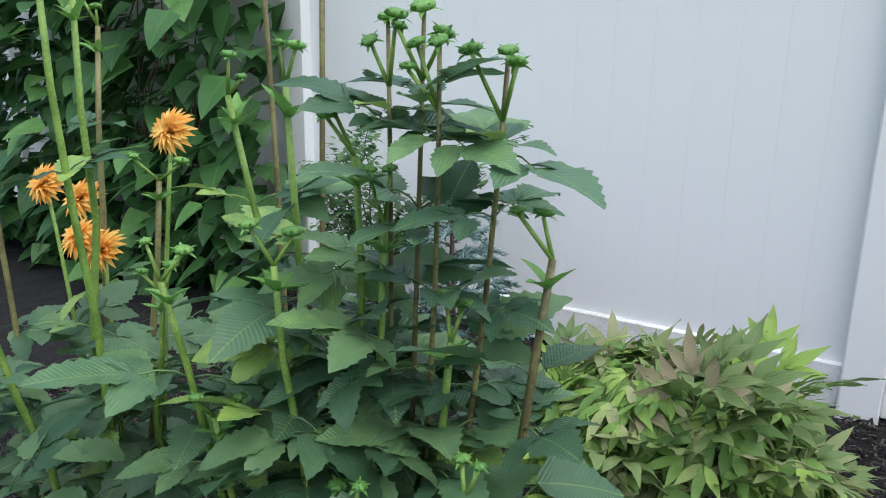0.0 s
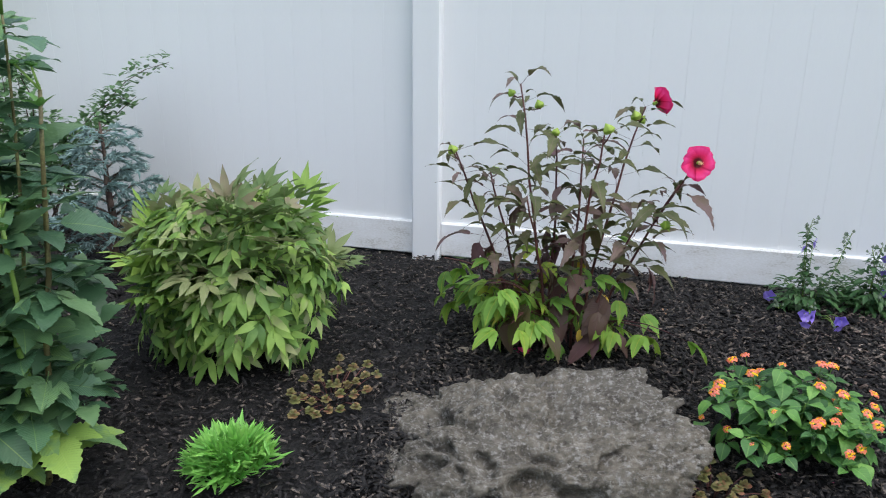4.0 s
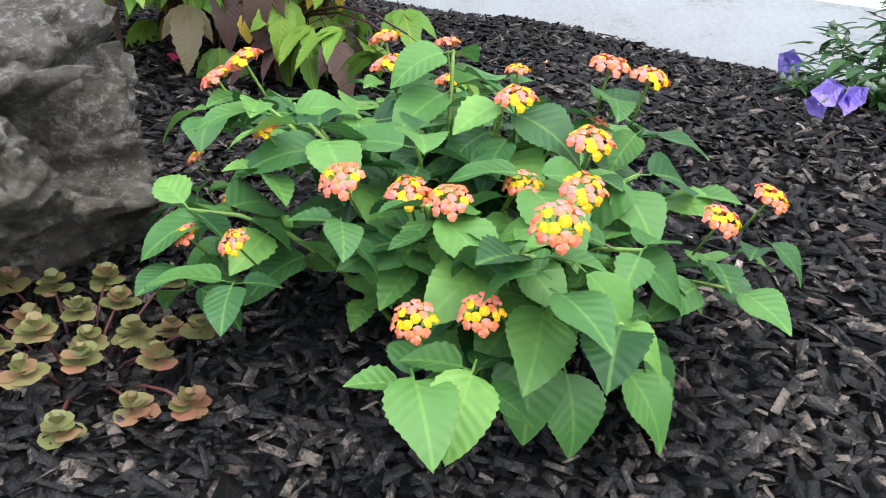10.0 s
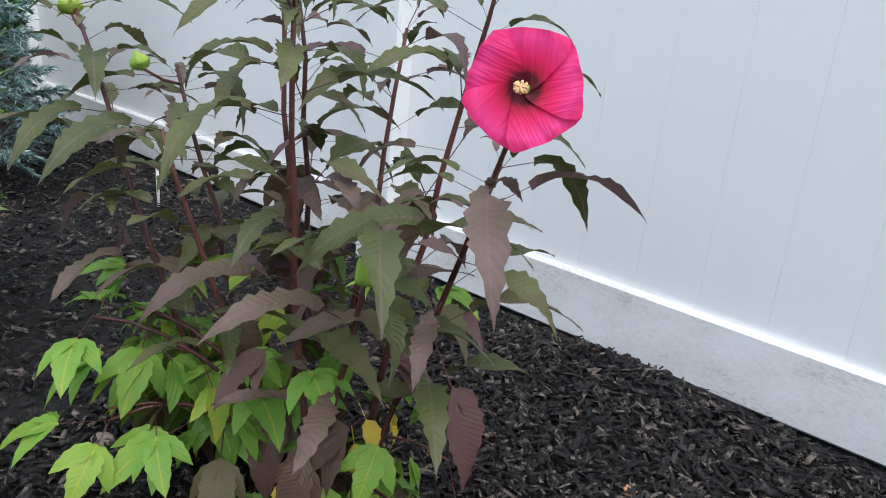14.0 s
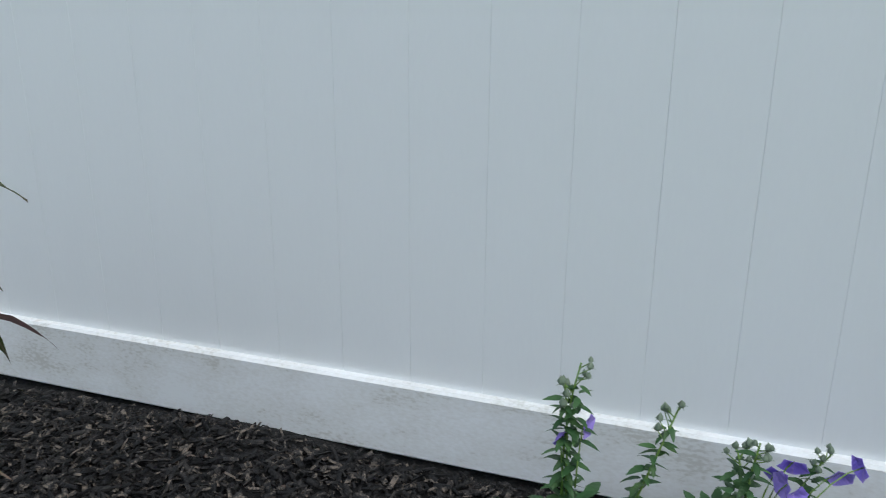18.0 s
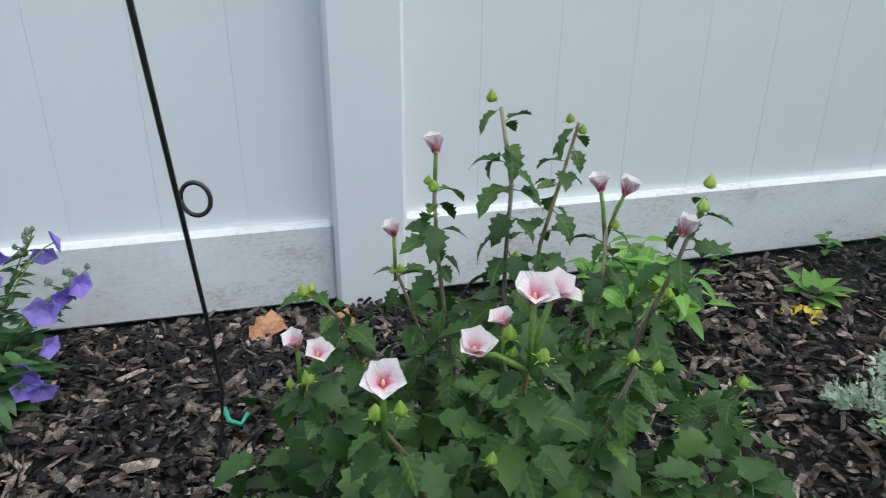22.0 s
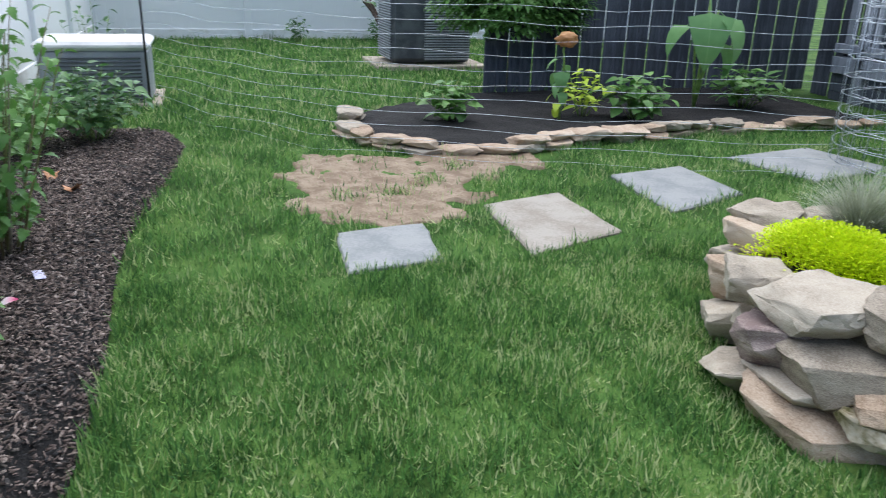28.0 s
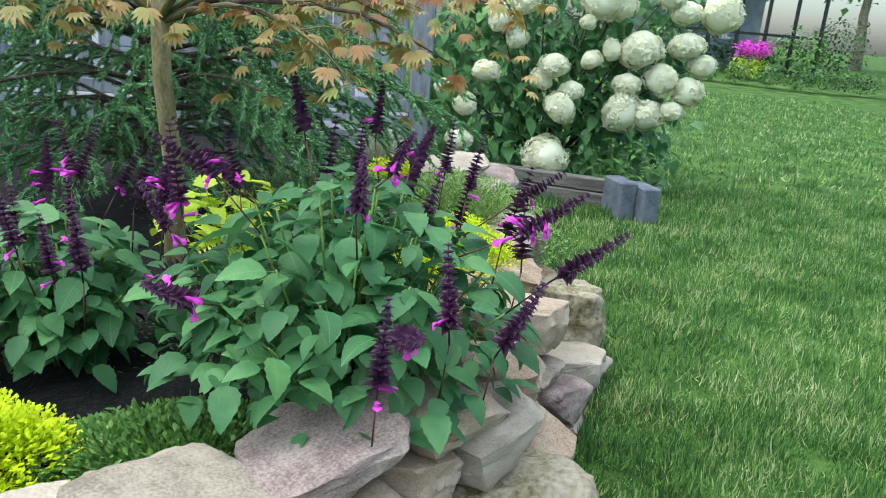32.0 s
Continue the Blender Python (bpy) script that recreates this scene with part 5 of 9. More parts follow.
HB = Vector((0.70, -0.82, bed_at(0.70, -0.82)))
hib = thing("hibiscus", "dark-leaved hibiscus with crimson-pink flowers and lime buds", "flowering shrub", HB)
rh = rng_of(71)
hib_tips = [(0.93, -0.735, 0.82), (0.53, -0.76, 0.88), (0.37, -0.98, 0.69), (0.82, -0.945, 0.76), (1.05, -0.87, 0.60), (0.66, -0.82, 0.74), (0.74, -0.70, 0.70), (0.46, -0.88, 0.62), (0.95, -0.93, 0.52), (0.60, -0.98, 0.56)]
hib_lines = []
for k, t in enumerate(hib_tips):
    p1 = Vector(t) - HB
    pts = arc((p1.x * 0.30 + rh.uniform(-0.03, 0.03), p1.y * 0.3 + rh.uniform(-0.03, 0.03), 0), p1, 0.02, 9, rh.uniform(-0.02, 0.02), rh, 0.006)
    hib_lines.append(pts)
    stem(hib, pts, 0.0062, 0.0026, STEM_RED, 7)
    fan(hib, "dark_leaf", HIB_UP, pts, rh, 17, 0.42, 1.0, (0.0, 0.7), (0.75, 1.2), shrink=0.15)
    fan(hib, "dark_leaf", HIB_BIG, pts, rh, 3, 0.24, 0.62, (-1.25, -0.3), (0.65, 1.05))
    fan(hib, "green_leaf", HIB_LOW, pts, rh, 4, 0.14, 0.46, (-1.0, 0.3), (0.65, 1.1))
for x, y, z, az, s in [(0.838, -0.96, 0.762, 2.6, 1.05), (0.909, -0.804, 0.785, 2.2, 1.0), (0.915, -0.715, 0.765, 0.2, 0.85), (0.596, -0.737, 0.80, 2.4, 0.95), (0.368, -0.985, 0.68, 2.8, 1.0), (0.516, -0.811, 0.845, 3.0, 0.8), (0.66, -0.84, 0.73, 1.2, 0.8), (0.50, -0.95, 0.62, 3.4, 0.8), (1.02, -1.0, 0.50, 4.6, 0.9)]:
    q = Vector((x, y, z)) - HB
    near = min((along(pts, u) for pts in hib_lines for u in (0.85, 0.9, 0.95)), key=lambda p: (p - q).length)
    stem(hib, [near, near.lerp(q, 0.5) - Vector((0, 0, 0.004)), q], 0.0024, 0.002, STEM_RED, 5, "bud_stalk")
    part("bud", HIB_BUD, hib, laid(q, az, 0.3, 0, s) @ Matrix.Rotation(-0.9, 4, "X"))
for k in range(9):
    a = rh.uniform(2.2, 6.8)
    pts = arc((0, 0, 0.04), (math.cos(a) * rh.uniform(0.22, 0.40), math.sin(a) * rh.uniform(0.15, 0.28), rh.uniform(0.10, 0.26)), 0.05, 6)
    stem(hib, pts, 0.003, 0.0015, STEM_RED)
    fan(hib, "green_leaf", HIB_LOW, pts, rh, 4, 0.4, 1.0, (-0.9, 0.0), (0.7, 1.1))
    fan(hib, "dark_leaf", HIB_BIG, pts, rh, 1, 0.5, 0.9, (-1.0, -0.3), (0.7, 1.0))
for k in range(6):
    a = 3.0 + 0.25 * k
    ln = rh.uniform(0.26, 0.40)
    pts = arc((0, 0, 0.05), (math.cos(a) * ln, math.sin(a) * ln, rh.uniform(0.14, 0.32)), 0.06, 7)
    stem(hib, pts, 0.0038, 0.0022, STEM_RED)
    fan(hib, "green_leaf", HIB_LOW, pts, rh, 7, 0.4, 1.0, (-0.8, 0.1), (0.75, 1.15))
for k in range(12):
    a = rh.uniform(0, 6.28)
    part("yellow_leaf", HIB_YEL[0], hib, laid((math.cos(a) * 0.13, math.sin(a) * 0.12, rh.uniform(0.1, 0.33)), a, rh.uniform(-1.3, -0.5), 0, rh.uniform(0.7, 1.1)), "yellowed leaf")
q = Vector((1.095, -0.906, 0.681)) - HB
stem(hib, arc(along(hib_lines[4], 0.72), q + Vector((-0.004, 0.012, -0.004)), 0.0, 6), 0.003, 0.0025, STEM_RED, 6, "flower_stalk")
hib_flower(hib, q, (0.42, -0.86, 0.16), 0.94)
q2 = Vector((0.962, -0.722, 0.832)) - HB
hib_flower(hib, q2, (0.74, 0.45, 0.34), 0.95, 0.5)
BAG[hib.name] = []
for pts in hib_lines:
    fan(hib, "leaf", HIB_UP, pts, rh, 7, 0.85, 1.0, (0.2, 1.0), (0.3, 0.62))
flush(hib, I_HIB)
wilt = new("fallen_flower", rock("fallen_flower", 33, 0.035, 0.014, 0.012, WILTED, 5, 0.2, 3))
wilt.location = (0.60, -0.92, bed_at(0.6, -0.92) + 0.014)
tagged(wilt, "wilted crimson hibiscus flower fallen on the mulch", "flower")


# lantana
LAN_LEAVES = leaves_of("leaf", L_LANTANA, [dict(length=0.056, width=0.043, n=24, teeth=0.035, droop=0.7, fold=0.22, petiole=0.010, wave=0.03), dict(length=0.064, width=0.048, n=24, teeth=0.035, droop=1.0, fold=0.2, petiole=0.012, wave=0.03), dict(length=0.042, width=0.031, n=14, teeth=0.07, droop=0.4, fold=0.35, petiole=0.008)])


def lantana_head(seed, yellow):
    r = rng_of(seed)
    a, b = [], []
    for k in range(21):
        an, el = k * 2.4, 1.15 * math.sqrt((k + 0.5) / 21)
        up = Vector((math.sin(el) * math.cos(an), math.sin(el) * math.sin(an), math.cos(el)))
        c = Vector((up.x * 0.021, up.y * 0.021, (up.z - 1) * 0.014 + 0.008 + r.uniform(-0.0015, 0.0015)))
        turn = (up + Vector((r.uniform(-0.3, 0.3), r.uniform(-0.3, 0.3), 0.2))).normalized().to_track_quat("Z", "Y").to_matrix()
        pick = r.random() < (0.15, 0.30, 0.50)[yellow]
        for j in range(4):
            v, f = leaf_shape(0.0053, 0.0068, "petal", 3, fold=0.15, droop=0.9)
            m = Matrix.Rotation(6.283 * j / 4 + k, 3, "Z")
            (a if pick else b).append(([turn @ (m @ Vector(p)) + c for p in v], f))
        (a if pick else b).append(tube([tuple(c - turn @ Vector((0, 0, 0.01))), tuple(c)], (0.0007, 0.0009), 4))
    return joined("yellow_ring", a, F_YELLOW), joined("pink_ring", b, F_PINK), joined("flower_head", [tube([(0, 0, -0.05), (0, 0, 0), (0, 0, 0.004)], (0.0012, 0.002), 5)], STEM_GREEN)


LAN_HEADS = [lantana_head(1, 0), lantana_head(2, 1), lantana_head(3, 2)]
lantana = thing("lantana", "low mounded lantana with yellow and pink flower clusters", "flowering plant", (1.40, -1.24, bed_at(1.40, -1.24)))
LB = Vector(lantana.location)
rl = rng_of(81)
for k in range(24):
    a, q = k * 2.4, math.sqrt((k + 0.5) / 24)
    tip = Vector((math.cos(a) * 0.235 * q, math.sin(a) * 0.225 * q + 0.008, 0.24 - 0.10 * q * q + rl.uniform(-0.03, 0.025)))
    if tip.x < 0.08 and tip.y < -0.17:
        tip = Vector((0.17 + 0.05 * math.cos(a * 3), -0.13 + 0.05 * math.sin(a * 3), 0.14))
    pts = arc((math.cos(a) * 0.02, math.sin(a) * 0.02, 0), tip, 0.035, 6)
    stem(lantana, pts, 0.003, 0.0016, STEM_GREEN, 5)
    fan(lantana, "leaf", LAN_LEAVES, pts, rl, 8, 0.25, 1.0, (-0.3, 0.4), (0.75, 1.15), True)
for k in range(26):
    a = k * 2.4
    if math.sin(a) < -0.5 and math.cos(a) < 0.55:
        continue
    part("leaf", rl.choice(LAN_LEAVES), lantana, laid((math.cos(a) * 0.17, math.sin(a) * 0.12, rl.uniform(0.05, 0.12)), a, rl.uniform(-0.8, -0.2), 0, rl.uniform(0.8, 1.1)))
lan_pts = [(1.192, -1.277, 0.150), (1.179, -1.297, 0.135), (1.235, -1.137, 0.163), (1.275, -1.088, 0.161), (1.285, -1.188, 0.153), (1.315, -1.133, 0.137), (1.449, -1.241, 0.164), (1.471, -1.133, 0.179), (1.502, -1.121, 0.173), (1.510, -1.234, 0.144), (1.417, -1.392, 0.129), (1.437, -1.350, 0.115), (1.472, -1.351, 0.120), (1.488, -1.287, 0.119), (1.549, -1.323, 0.141), (1.561, -1.376, 0.138), (1.601, -1.197, 0.101), (1.616, -1.125, 0.103), (1.499, -1.417, 0.071), (1.529, -1.393, 0.078), (1.222, -1.318, 0.040), (1.351, -1.424, 0.074), (1.276, -1.407, 0.050), (1.154, -1.304, 0.057)]
for k in range(30):
    if k < 24:
        c = Vector(lan_pts[k]) - LB
    else:
        a = k * 2.4 + 0.7
        c = Vector((math.cos(a) * 0.13 + rl.uniform(-0.03, 0.03), math.sin(a) * 0.12 + rl.uniform(-0.03, 0.03), 0.21 + rl.uniform(-0.04, 0.02)))
    y, p, h = rl.choice(LAN_HEADS)
    hd = part("flower_head", h, lantana, Matrix.Translation(c) @ Matrix.Rotation(c.x * 2.2, 4, "Y") @ Matrix.Rotation(-c.y * 2.2 + 0.25, 4, "X") @ Matrix.Scale(rl.uniform(0.70, 0.95) if k < 20 else rl.uniform(0.45, 0.65), 4))
    for j in range(4):
        part("leaf", rl.choice(LAN_LEAVES), lantana, laid(c - Vector((0, 0, rl.uniform(0.025, 0.055))), j * 1.57 + rl.uniform(-0.4, 0.4) + k, rl.uniform(-0.5, 0.3), rl.uniform(-0.3, 0.3), rl.uniform(0.6, 0.95)))
    part("yellow_ring", y, hd)
    part("pink_ring", p, hd)


# balloon flowers
PLAT_LEAVES = leaves_of("leaf", L_PLAT, [dict(length=0.040, width=0.015, n=7, teeth=0.06, droop=0.3, fold=0.3), dict(length=0.047, width=0.017, n=7, teeth=0.06, droop=0.6, fold=0.2)])
PLAT_BUD = bud_mesh("bud", 0.0055, BUD_GREY, 5)
bell = []
for k in range(5):
    v, f = leaf_shape(0.030, 0.042, "ovate", 6, fold=0.3, droop=0.5)
    m = Matrix.Rotation(6.283 * k / 5, 3, "Z") @ Matrix.Rotation(0.62, 3, "X")
    bell.append(([m @ (Vector(p) + Vector((0, 0.002, 0))) for p in v], f))
PLAT_FLOWER = joined("flower", bell, F_PURPLE)


def balloon_flower(loc, spec, flowers, seed, label, bushy):
    e = thing("balloon_flower", label, "flowering plant", loc, "balloon flowers by the fence")
    r = rng_of(seed)
    for t in spec:
        p1 = Vector(t) - Vector(loc)
        pts = arc((p1.x * 0.3, p1.y * 0.3, 0), p1, 0.02, 8, r.uniform(-0.02, 0.02))
        stem(e, pts, 0.0024, 0.0014, STEM_GREEN, 5)
        fan(e, "leaf", PLAT_LEAVES, pts, r, int(10 + p1.z * 45), 0.05, 0.85, (-0.3, 0.3), (0.7, 1.1), shrink=0.45)
        for j in range(6):
            q = along(pts, 0.82 + 0.18 * j / 5) + Vector((r.uniform(-0.018, 0.018), r.uniform(-0.018, 0.018), r.uniform(0, 0.012)))
            stem(e, [along(pts, 0.8 + 0.17 * j / 5), q], 0.0009, 0.0009, STEM_GREEN, 4, "bud_stalk")
            part("bud", PLAT_BUD, e, laid(q, r.uniform(0, 6), r.uniform(-0.4, 0.4), 0, r.uniform(0.7, 1.2)))
    BAG[e.name] = []
    for k in range(bushy * 3):
        a, q = k * 2.4, math.sqrt(k / (bushy * 3))
        put("leaf", r.choice(PLAT_LEAVES), e, laid((math.cos(a) * 0.12 * q, math.sin(a) * 0.10 * q - 0.02, r.uniform(0.02, 0.17) * (1.2 - q * 0.6)), a + r.uniform(-0.5, 0.5), r.uniform(-0.5, 0.5), 0, r.uniform(0.8, 1.25)))
    for t in spec:
        p1 = Vector(t) - Vector(loc)
        fan(e, "leaf", PLAT_LEAVES, arc((p1.x * 0.3, p1.y * 0.3, 0), p1, 0.02, 8), r, int(16 + p1.z * 70), 0.1, 0.9, (-0.3, 0.4), (0.8, 1.2), shrink=0.4)
    flush(e, I_PLAT)
    for f in flowers + [(x + r.uniform(-0.03, 0.03), y + r.uniform(-0.03, 0.02), z + r.uniform(-0.03, 0.02)) for x, y, z in flowers[2:]]:
        q = Vector(f) - Vector(loc)
        stem(e, arc((q.x * 0.5, q.y * 0.5, max(q.z - 0.09, 0.01)), q, 0.02, 5), 0.0014, 0.0011, STEM_GREEN, 4, "flower_stalk")
        part("flower", PLAT_FLOWER, e, laid(q, r.uniform(3.6, 5.8), r.uniform(-1.0, -0.3), r.uniform(-1, 1), r.uniform(0.65, 0.92)) @ Matrix.Rotation(-1.2, 4, "X"))
    return e


z1 = bed_at(1.58, -0.27)
balloon_flower((1.58, -0.29, z1), [(1.575, -0.225, 0.37), (1.555, -0.235, 0.34), (1.716, -0.22, 0.322), (1.50, -0.33, 0.14), (1.62, -0.35, 0.16), (1.47, -0.40, 0.06), (1.58, -0.42, 0.08)], [(1.551, -0.243, 0.261), (1.585, -0.232, 0.275), (1.443, -0.323, 0.08), (1.542, -0.473, 0.08), (1.536, -0.517, 0.08), (1.56, -0.48, 0.075), (1.66, -0.505, 0.08), (1.64, -0.52, 0.05)], 91, "upright balloon flower with violet bells and grey buds", 60)
balloon_flower((1.80, -0.25, bed_at(1.80, -0.25)), [(1.827, -0.22, 0.287), (1.80, -0.20, 0.26), (1.93, -0.15, 0.25), (1.89, -0.25, 0.2), (1.99, -0.2, 0.2), (1.70, -0.3, 0.13), (1.8, -0.37, 0.12), (1.86, -0.33, 0.14)], [(1.941, -0.164, 0.23), (1.97, -0.17, 0.25), (1.87, -0.21, 0.225), (1.85, -0.24, 0.19), (1.88, -0.17, 0.24), (1.96, -0.24, 0.19), (1.82, -0.32, 0.13), (1.86, -0.34, 0.11), (1.92, -0.31, 0.10), (1.95, -0.28, 0.14), (1.99, -0.22, 0.20)], 92, "bushy balloon flower with a cluster of violet bells", 110)


# upright plants with whorls of narrow leaves
LILY_LEAVES = leaves_of("leaf", L_LILY, [dict(length=0.075, width=0.012, shape="lance", n=6, droop=0.8, fold=0.3), dict(length=0.06, width=0.011, shape="lance", n=6, droop=0.4, fold=0.3)])


def lance_plant(name, label, loc, stems, seed, n, size=1.0):
    e = thing(name, label, "perennial", (*loc, bed_at(*loc)))
    r = rng_of(seed)
    for x, y, h in stems:
        pts = arc((x * 0.6, y * 0.6, 0), (x, y, h), 0, 6, r.uniform(-0.015, 0.015))
        stem(e, pts, 0.003, 0.0018, STEM_GREEN, 5)
        fan(e, "leaf", LILY_LEAVES, pts, r, n, 0.12, 1.0, (0.0, 0.75), (0.8 * size, 1.2 * size))
        for k in range(5):
            part("leaf", r.choice(LILY_LEAVES), e, laid(along(pts, 1), k * 1.26, r.uniform(0.6, 1.2), 0, 0.6 * size))
    return e


lance_plant("lily", "light green lily clump with narrow whorled leaves, not in flower", (1.98, -0.86), [(-0.06, 0.0, 0.29), (0.06, -0.02, 0.27), (0.13, 0.05, 0.24), (0.0, 0.07, 0.25), (-0.02, -0.09, 0.18), (0.2, 0.02, 0.20)], 101, 30)
lance_plant("goldenrod", "yellow-green narrow-leaved perennial coming into bud", (3.03, -0.82), [(-0.1, 0.02, 0.18), (0.04, 0.06, 0.22), (0.14, 0.0, 0.2), (0.0, -0.08, 0.17), (0.22, 0.05, 0.19), (-0.16, -0.06, 0.12), (0.10, 0.09, 0.25), (0.17, -0.06, 0.2), (0.08, -0.03, 0.23)], 102, 26)
STRAPS = leaves_of("leaf", L_LILY, [dict(length=0.10, width=0.010, shape="strap", n=6, droop=1.0, fold=0.4), dict(length=0.07, width=0.009, shape="strap", n=6, droop=0.6, fold=0.4)])
for x, y, n_ in [(1.85, -1.02, 6), (1.93, -0.98, 5), (1.99, -1.05, 5), (2.06, -0.97, 4)]:
    e = thing("lily_seedling", "small rosette of light green strap leaves in mulch", "seedling", (x, y, bed_at(x, y) + 0.004), "lily seedlings")
    r = rng_of(int(x * 100))
    for k in range(n_):
        part("leaf", r.choice(STRAPS), e, laid((0, 0, 0), k * 6.28 / n_ + r.uniform(-0.3, 0.3), r.uniform(0.2, 0.9), 0, r.uniform(0.6, 0.95)))


# creeping sedum and a ferny tuft
def mat_plant(name, label, loc, rx, ry, h, n, v, f, mat, seed, stems=0, cat="ground cover", smooth=False, lumps=0, sig=0.17):
    """A low mat of many small leaves, denser in lumps."""
    e = thing(name, label, cat, loc)
    g_ = np.random.default_rng(seed)
    k = lumps or max(6, int(n / 260))
    c = np.stack([g_.uniform(-1, 1, k), g_.uniform(-1, 1, k)], -1)
    c = c[(c ** 2).sum(1) < 1.0]
    pick = g_.integers(0, len(c), n)
    xy = c[pick] * 0.8 + g_.normal(0, sig, (n, 2))
    rr = np.sqrt((xy ** 2).sum(1)).clip(0, 1.2)
    z = h * np.sqrt(np.clip(1.15 - rr ** 2, 0.02, None)) * g_.uniform(0.35, 1.0, n) * (0.75 + 0.5 * g_.random(k + 1)[pick])
    az = np.arctan2(xy[:, 1], xy[:, 0]) + g_.normal(0, 0.9, n)
    el = np.clip(1.2 - rr * 1.0 + g_.normal(0, 0.35, n), -0.4, 1.5)
    ob = part("foliage", scatter("foliage", v, np.array(f), np.stack([xy[:, 0] * rx, xy[:, 1] * ry, z], -1), turns_of(az, el), g_.uniform(0.7, 1.3, n), mat, smooth), e)
    ob["kind"] = "stuff"
    r = rng_of(seed)
    for i in range(stems):
        a, q = i * 2.4, math.sqrt((i + 0.5) / stems)
        stem(e, arc((math.cos(a) * rx * q * 0.3, math.sin(a) * ry * q * 0.3, 0), (math.cos(a) * rx * q, math.sin(a) * ry * q, h * r.uniform(0.3, 0.9)), 0.02, 5, r.uniform(-0.03, 0.03)), 0.0016, 0.0008, BARK_DARK, 4)
    return e


sed = [(x * 0.013, y * 0.013, z * 0.013) for x, y, z in [(-0.1, 0, 0), (0.1, 0, 0), (0.5, 0.6, 0.1), (0, 1, 0.25), (-0.5, 0.6, 0.1)]]
SEDUM = leaves_of("leaf", L_SEDUM, [dict(length=0.015, width=0.016, shape="petal", n=7, droop=-0.5, fold=0.1)])


def sedum(label, x, y, rx, ry, n_, seed):
    """Trailing stems that end in rosettes of round leaves."""
    e = thing("creeping_sedum", label, "ground cover", (x, y, bed_at(x, y) + 0.004))
    BAG[e.name] = []
    r = rng_of(seed)
    for k in range(n_):
        a, q = k * 2.4, math.sqrt((k + 0.5) / n_)
        c = Vector((math.cos(a) * rx * q, math.sin(a) * ry * q, r.uniform(0.02, 0.055)))
        stem(e, arc((c.x * 0.4, c.y * 0.4, 0.004), c, 0.01, 4), 0.0016, 0.0014, STEM_RED, 4)
        for ring_no, (m_, el) in enumerate(((6, 0.0), (5, 0.5), (4, 0.95))):
            for i in range(m_):
                put("leaf", SEDUM[0], e, laid(c + Vector((0, 0, 0.004 * ring_no)), 6.283 * i / m_ + 0.5 * ring_no + r.uniform(-0.2, 0.2), el + r.uniform(-0.25, 0.25), 0, r.uniform(0.8, 1.3) * (1 - 0.2 * ring_no)))
    flush(e, L_SEDUM)


sedum("reddish-green creeping sedum, partly dried", 0.12, -1.42, 0.12, 0.19, 30, 111)
sedum("reddish-green creeping sedum beside the boulder", 1.19, -1.455, 0.13, 0.10, 22, 112)
fern_v = [(x * 0.02, y * 0.045, z * 0.03) for x, y, z in [(-0.05, 0, 0), (0.05, 0, 0), (0.25, 0.4, 0.05), (0.05, 1, 0), (-0.25, 0.5, 0.05)]]
mat_plant("ferny_plant", "bright green feathery low plant in the mulch", (0.065, -1.86, bed_at(0.065, -1.86)), 0.13, 0.11, 0.105, 2300, fern_v, [(0, 1, 2, 3), (0, 2, 3, 4)], L_FERNY, 113, cat="perennial")
mat_plant("ferny_seedling", "tiny bright green feathery seedling in mulch", (2.85, -0.51, bed_at(2.85, -0.51)), 0.055, 0.03, 0.03, 150, [(x * 0.6, y * 0.6, z * 0.6) for x, y, z in fern_v], [(0, 1, 2, 3), (0, 2, 3, 4)], L_FRESH, 114, cat="seedling")


# shepherd's hook
hook = thing("shepherd_hook", "slim black steel shepherd's hook leaning in the mulch", "garden hook", (2.15, -0.44, bed_at(2.15, -0.44)))
hb = Vector(hook.location)
pole = [Vector(p) - hb for p in [(2.148, -0.468, -0.06), (2.18, -0.44, 0.08), (2.188, -0.455, 0.15), (2.190, -0.53, 0.30), (2.190, -0.62, 0.475), (2.189, -0.71, 0.66), (2.188, -0.79, 0.84)]]
stem(hook, pole, 0.0023, 0.0026, BLACK, 8, "pole")
cr = [Vector((2.188, -0.79, 0.84)) - hb + Vector((0.03 * (1 - math.cos(a)), 0, 0.035 * math.sin(a))) for a in np.linspace(0, 4.4, 16)]
stem(hook, cr, 0.0032, 0.0025, BLACK, 8, "crook")
lp = [Vector((2.190, -0.595, 0.442)) - hb + Vector((0.013 - 0.013 * math.cos(a), -0.006 * (1 - math.cos(a)) * 0.5, 0.016 * math.sin(a) + 0.018)) for a in np.linspace(0, 6.283, 24)]
stem(hook, lp, 0.0022, 0.0022, BLACK, 8, "loop")
stem(hook, [Vector((2.185, -0.425, 0.10)) - hb, Vector((2.19, -0.445, 0.095)) - hb, Vector((2.205, -0.45, 0.09)) - hb, Vector((2.215, -0.44, 0.10)) - hb], 0.004, 0.003, TIE, 6, "tie")


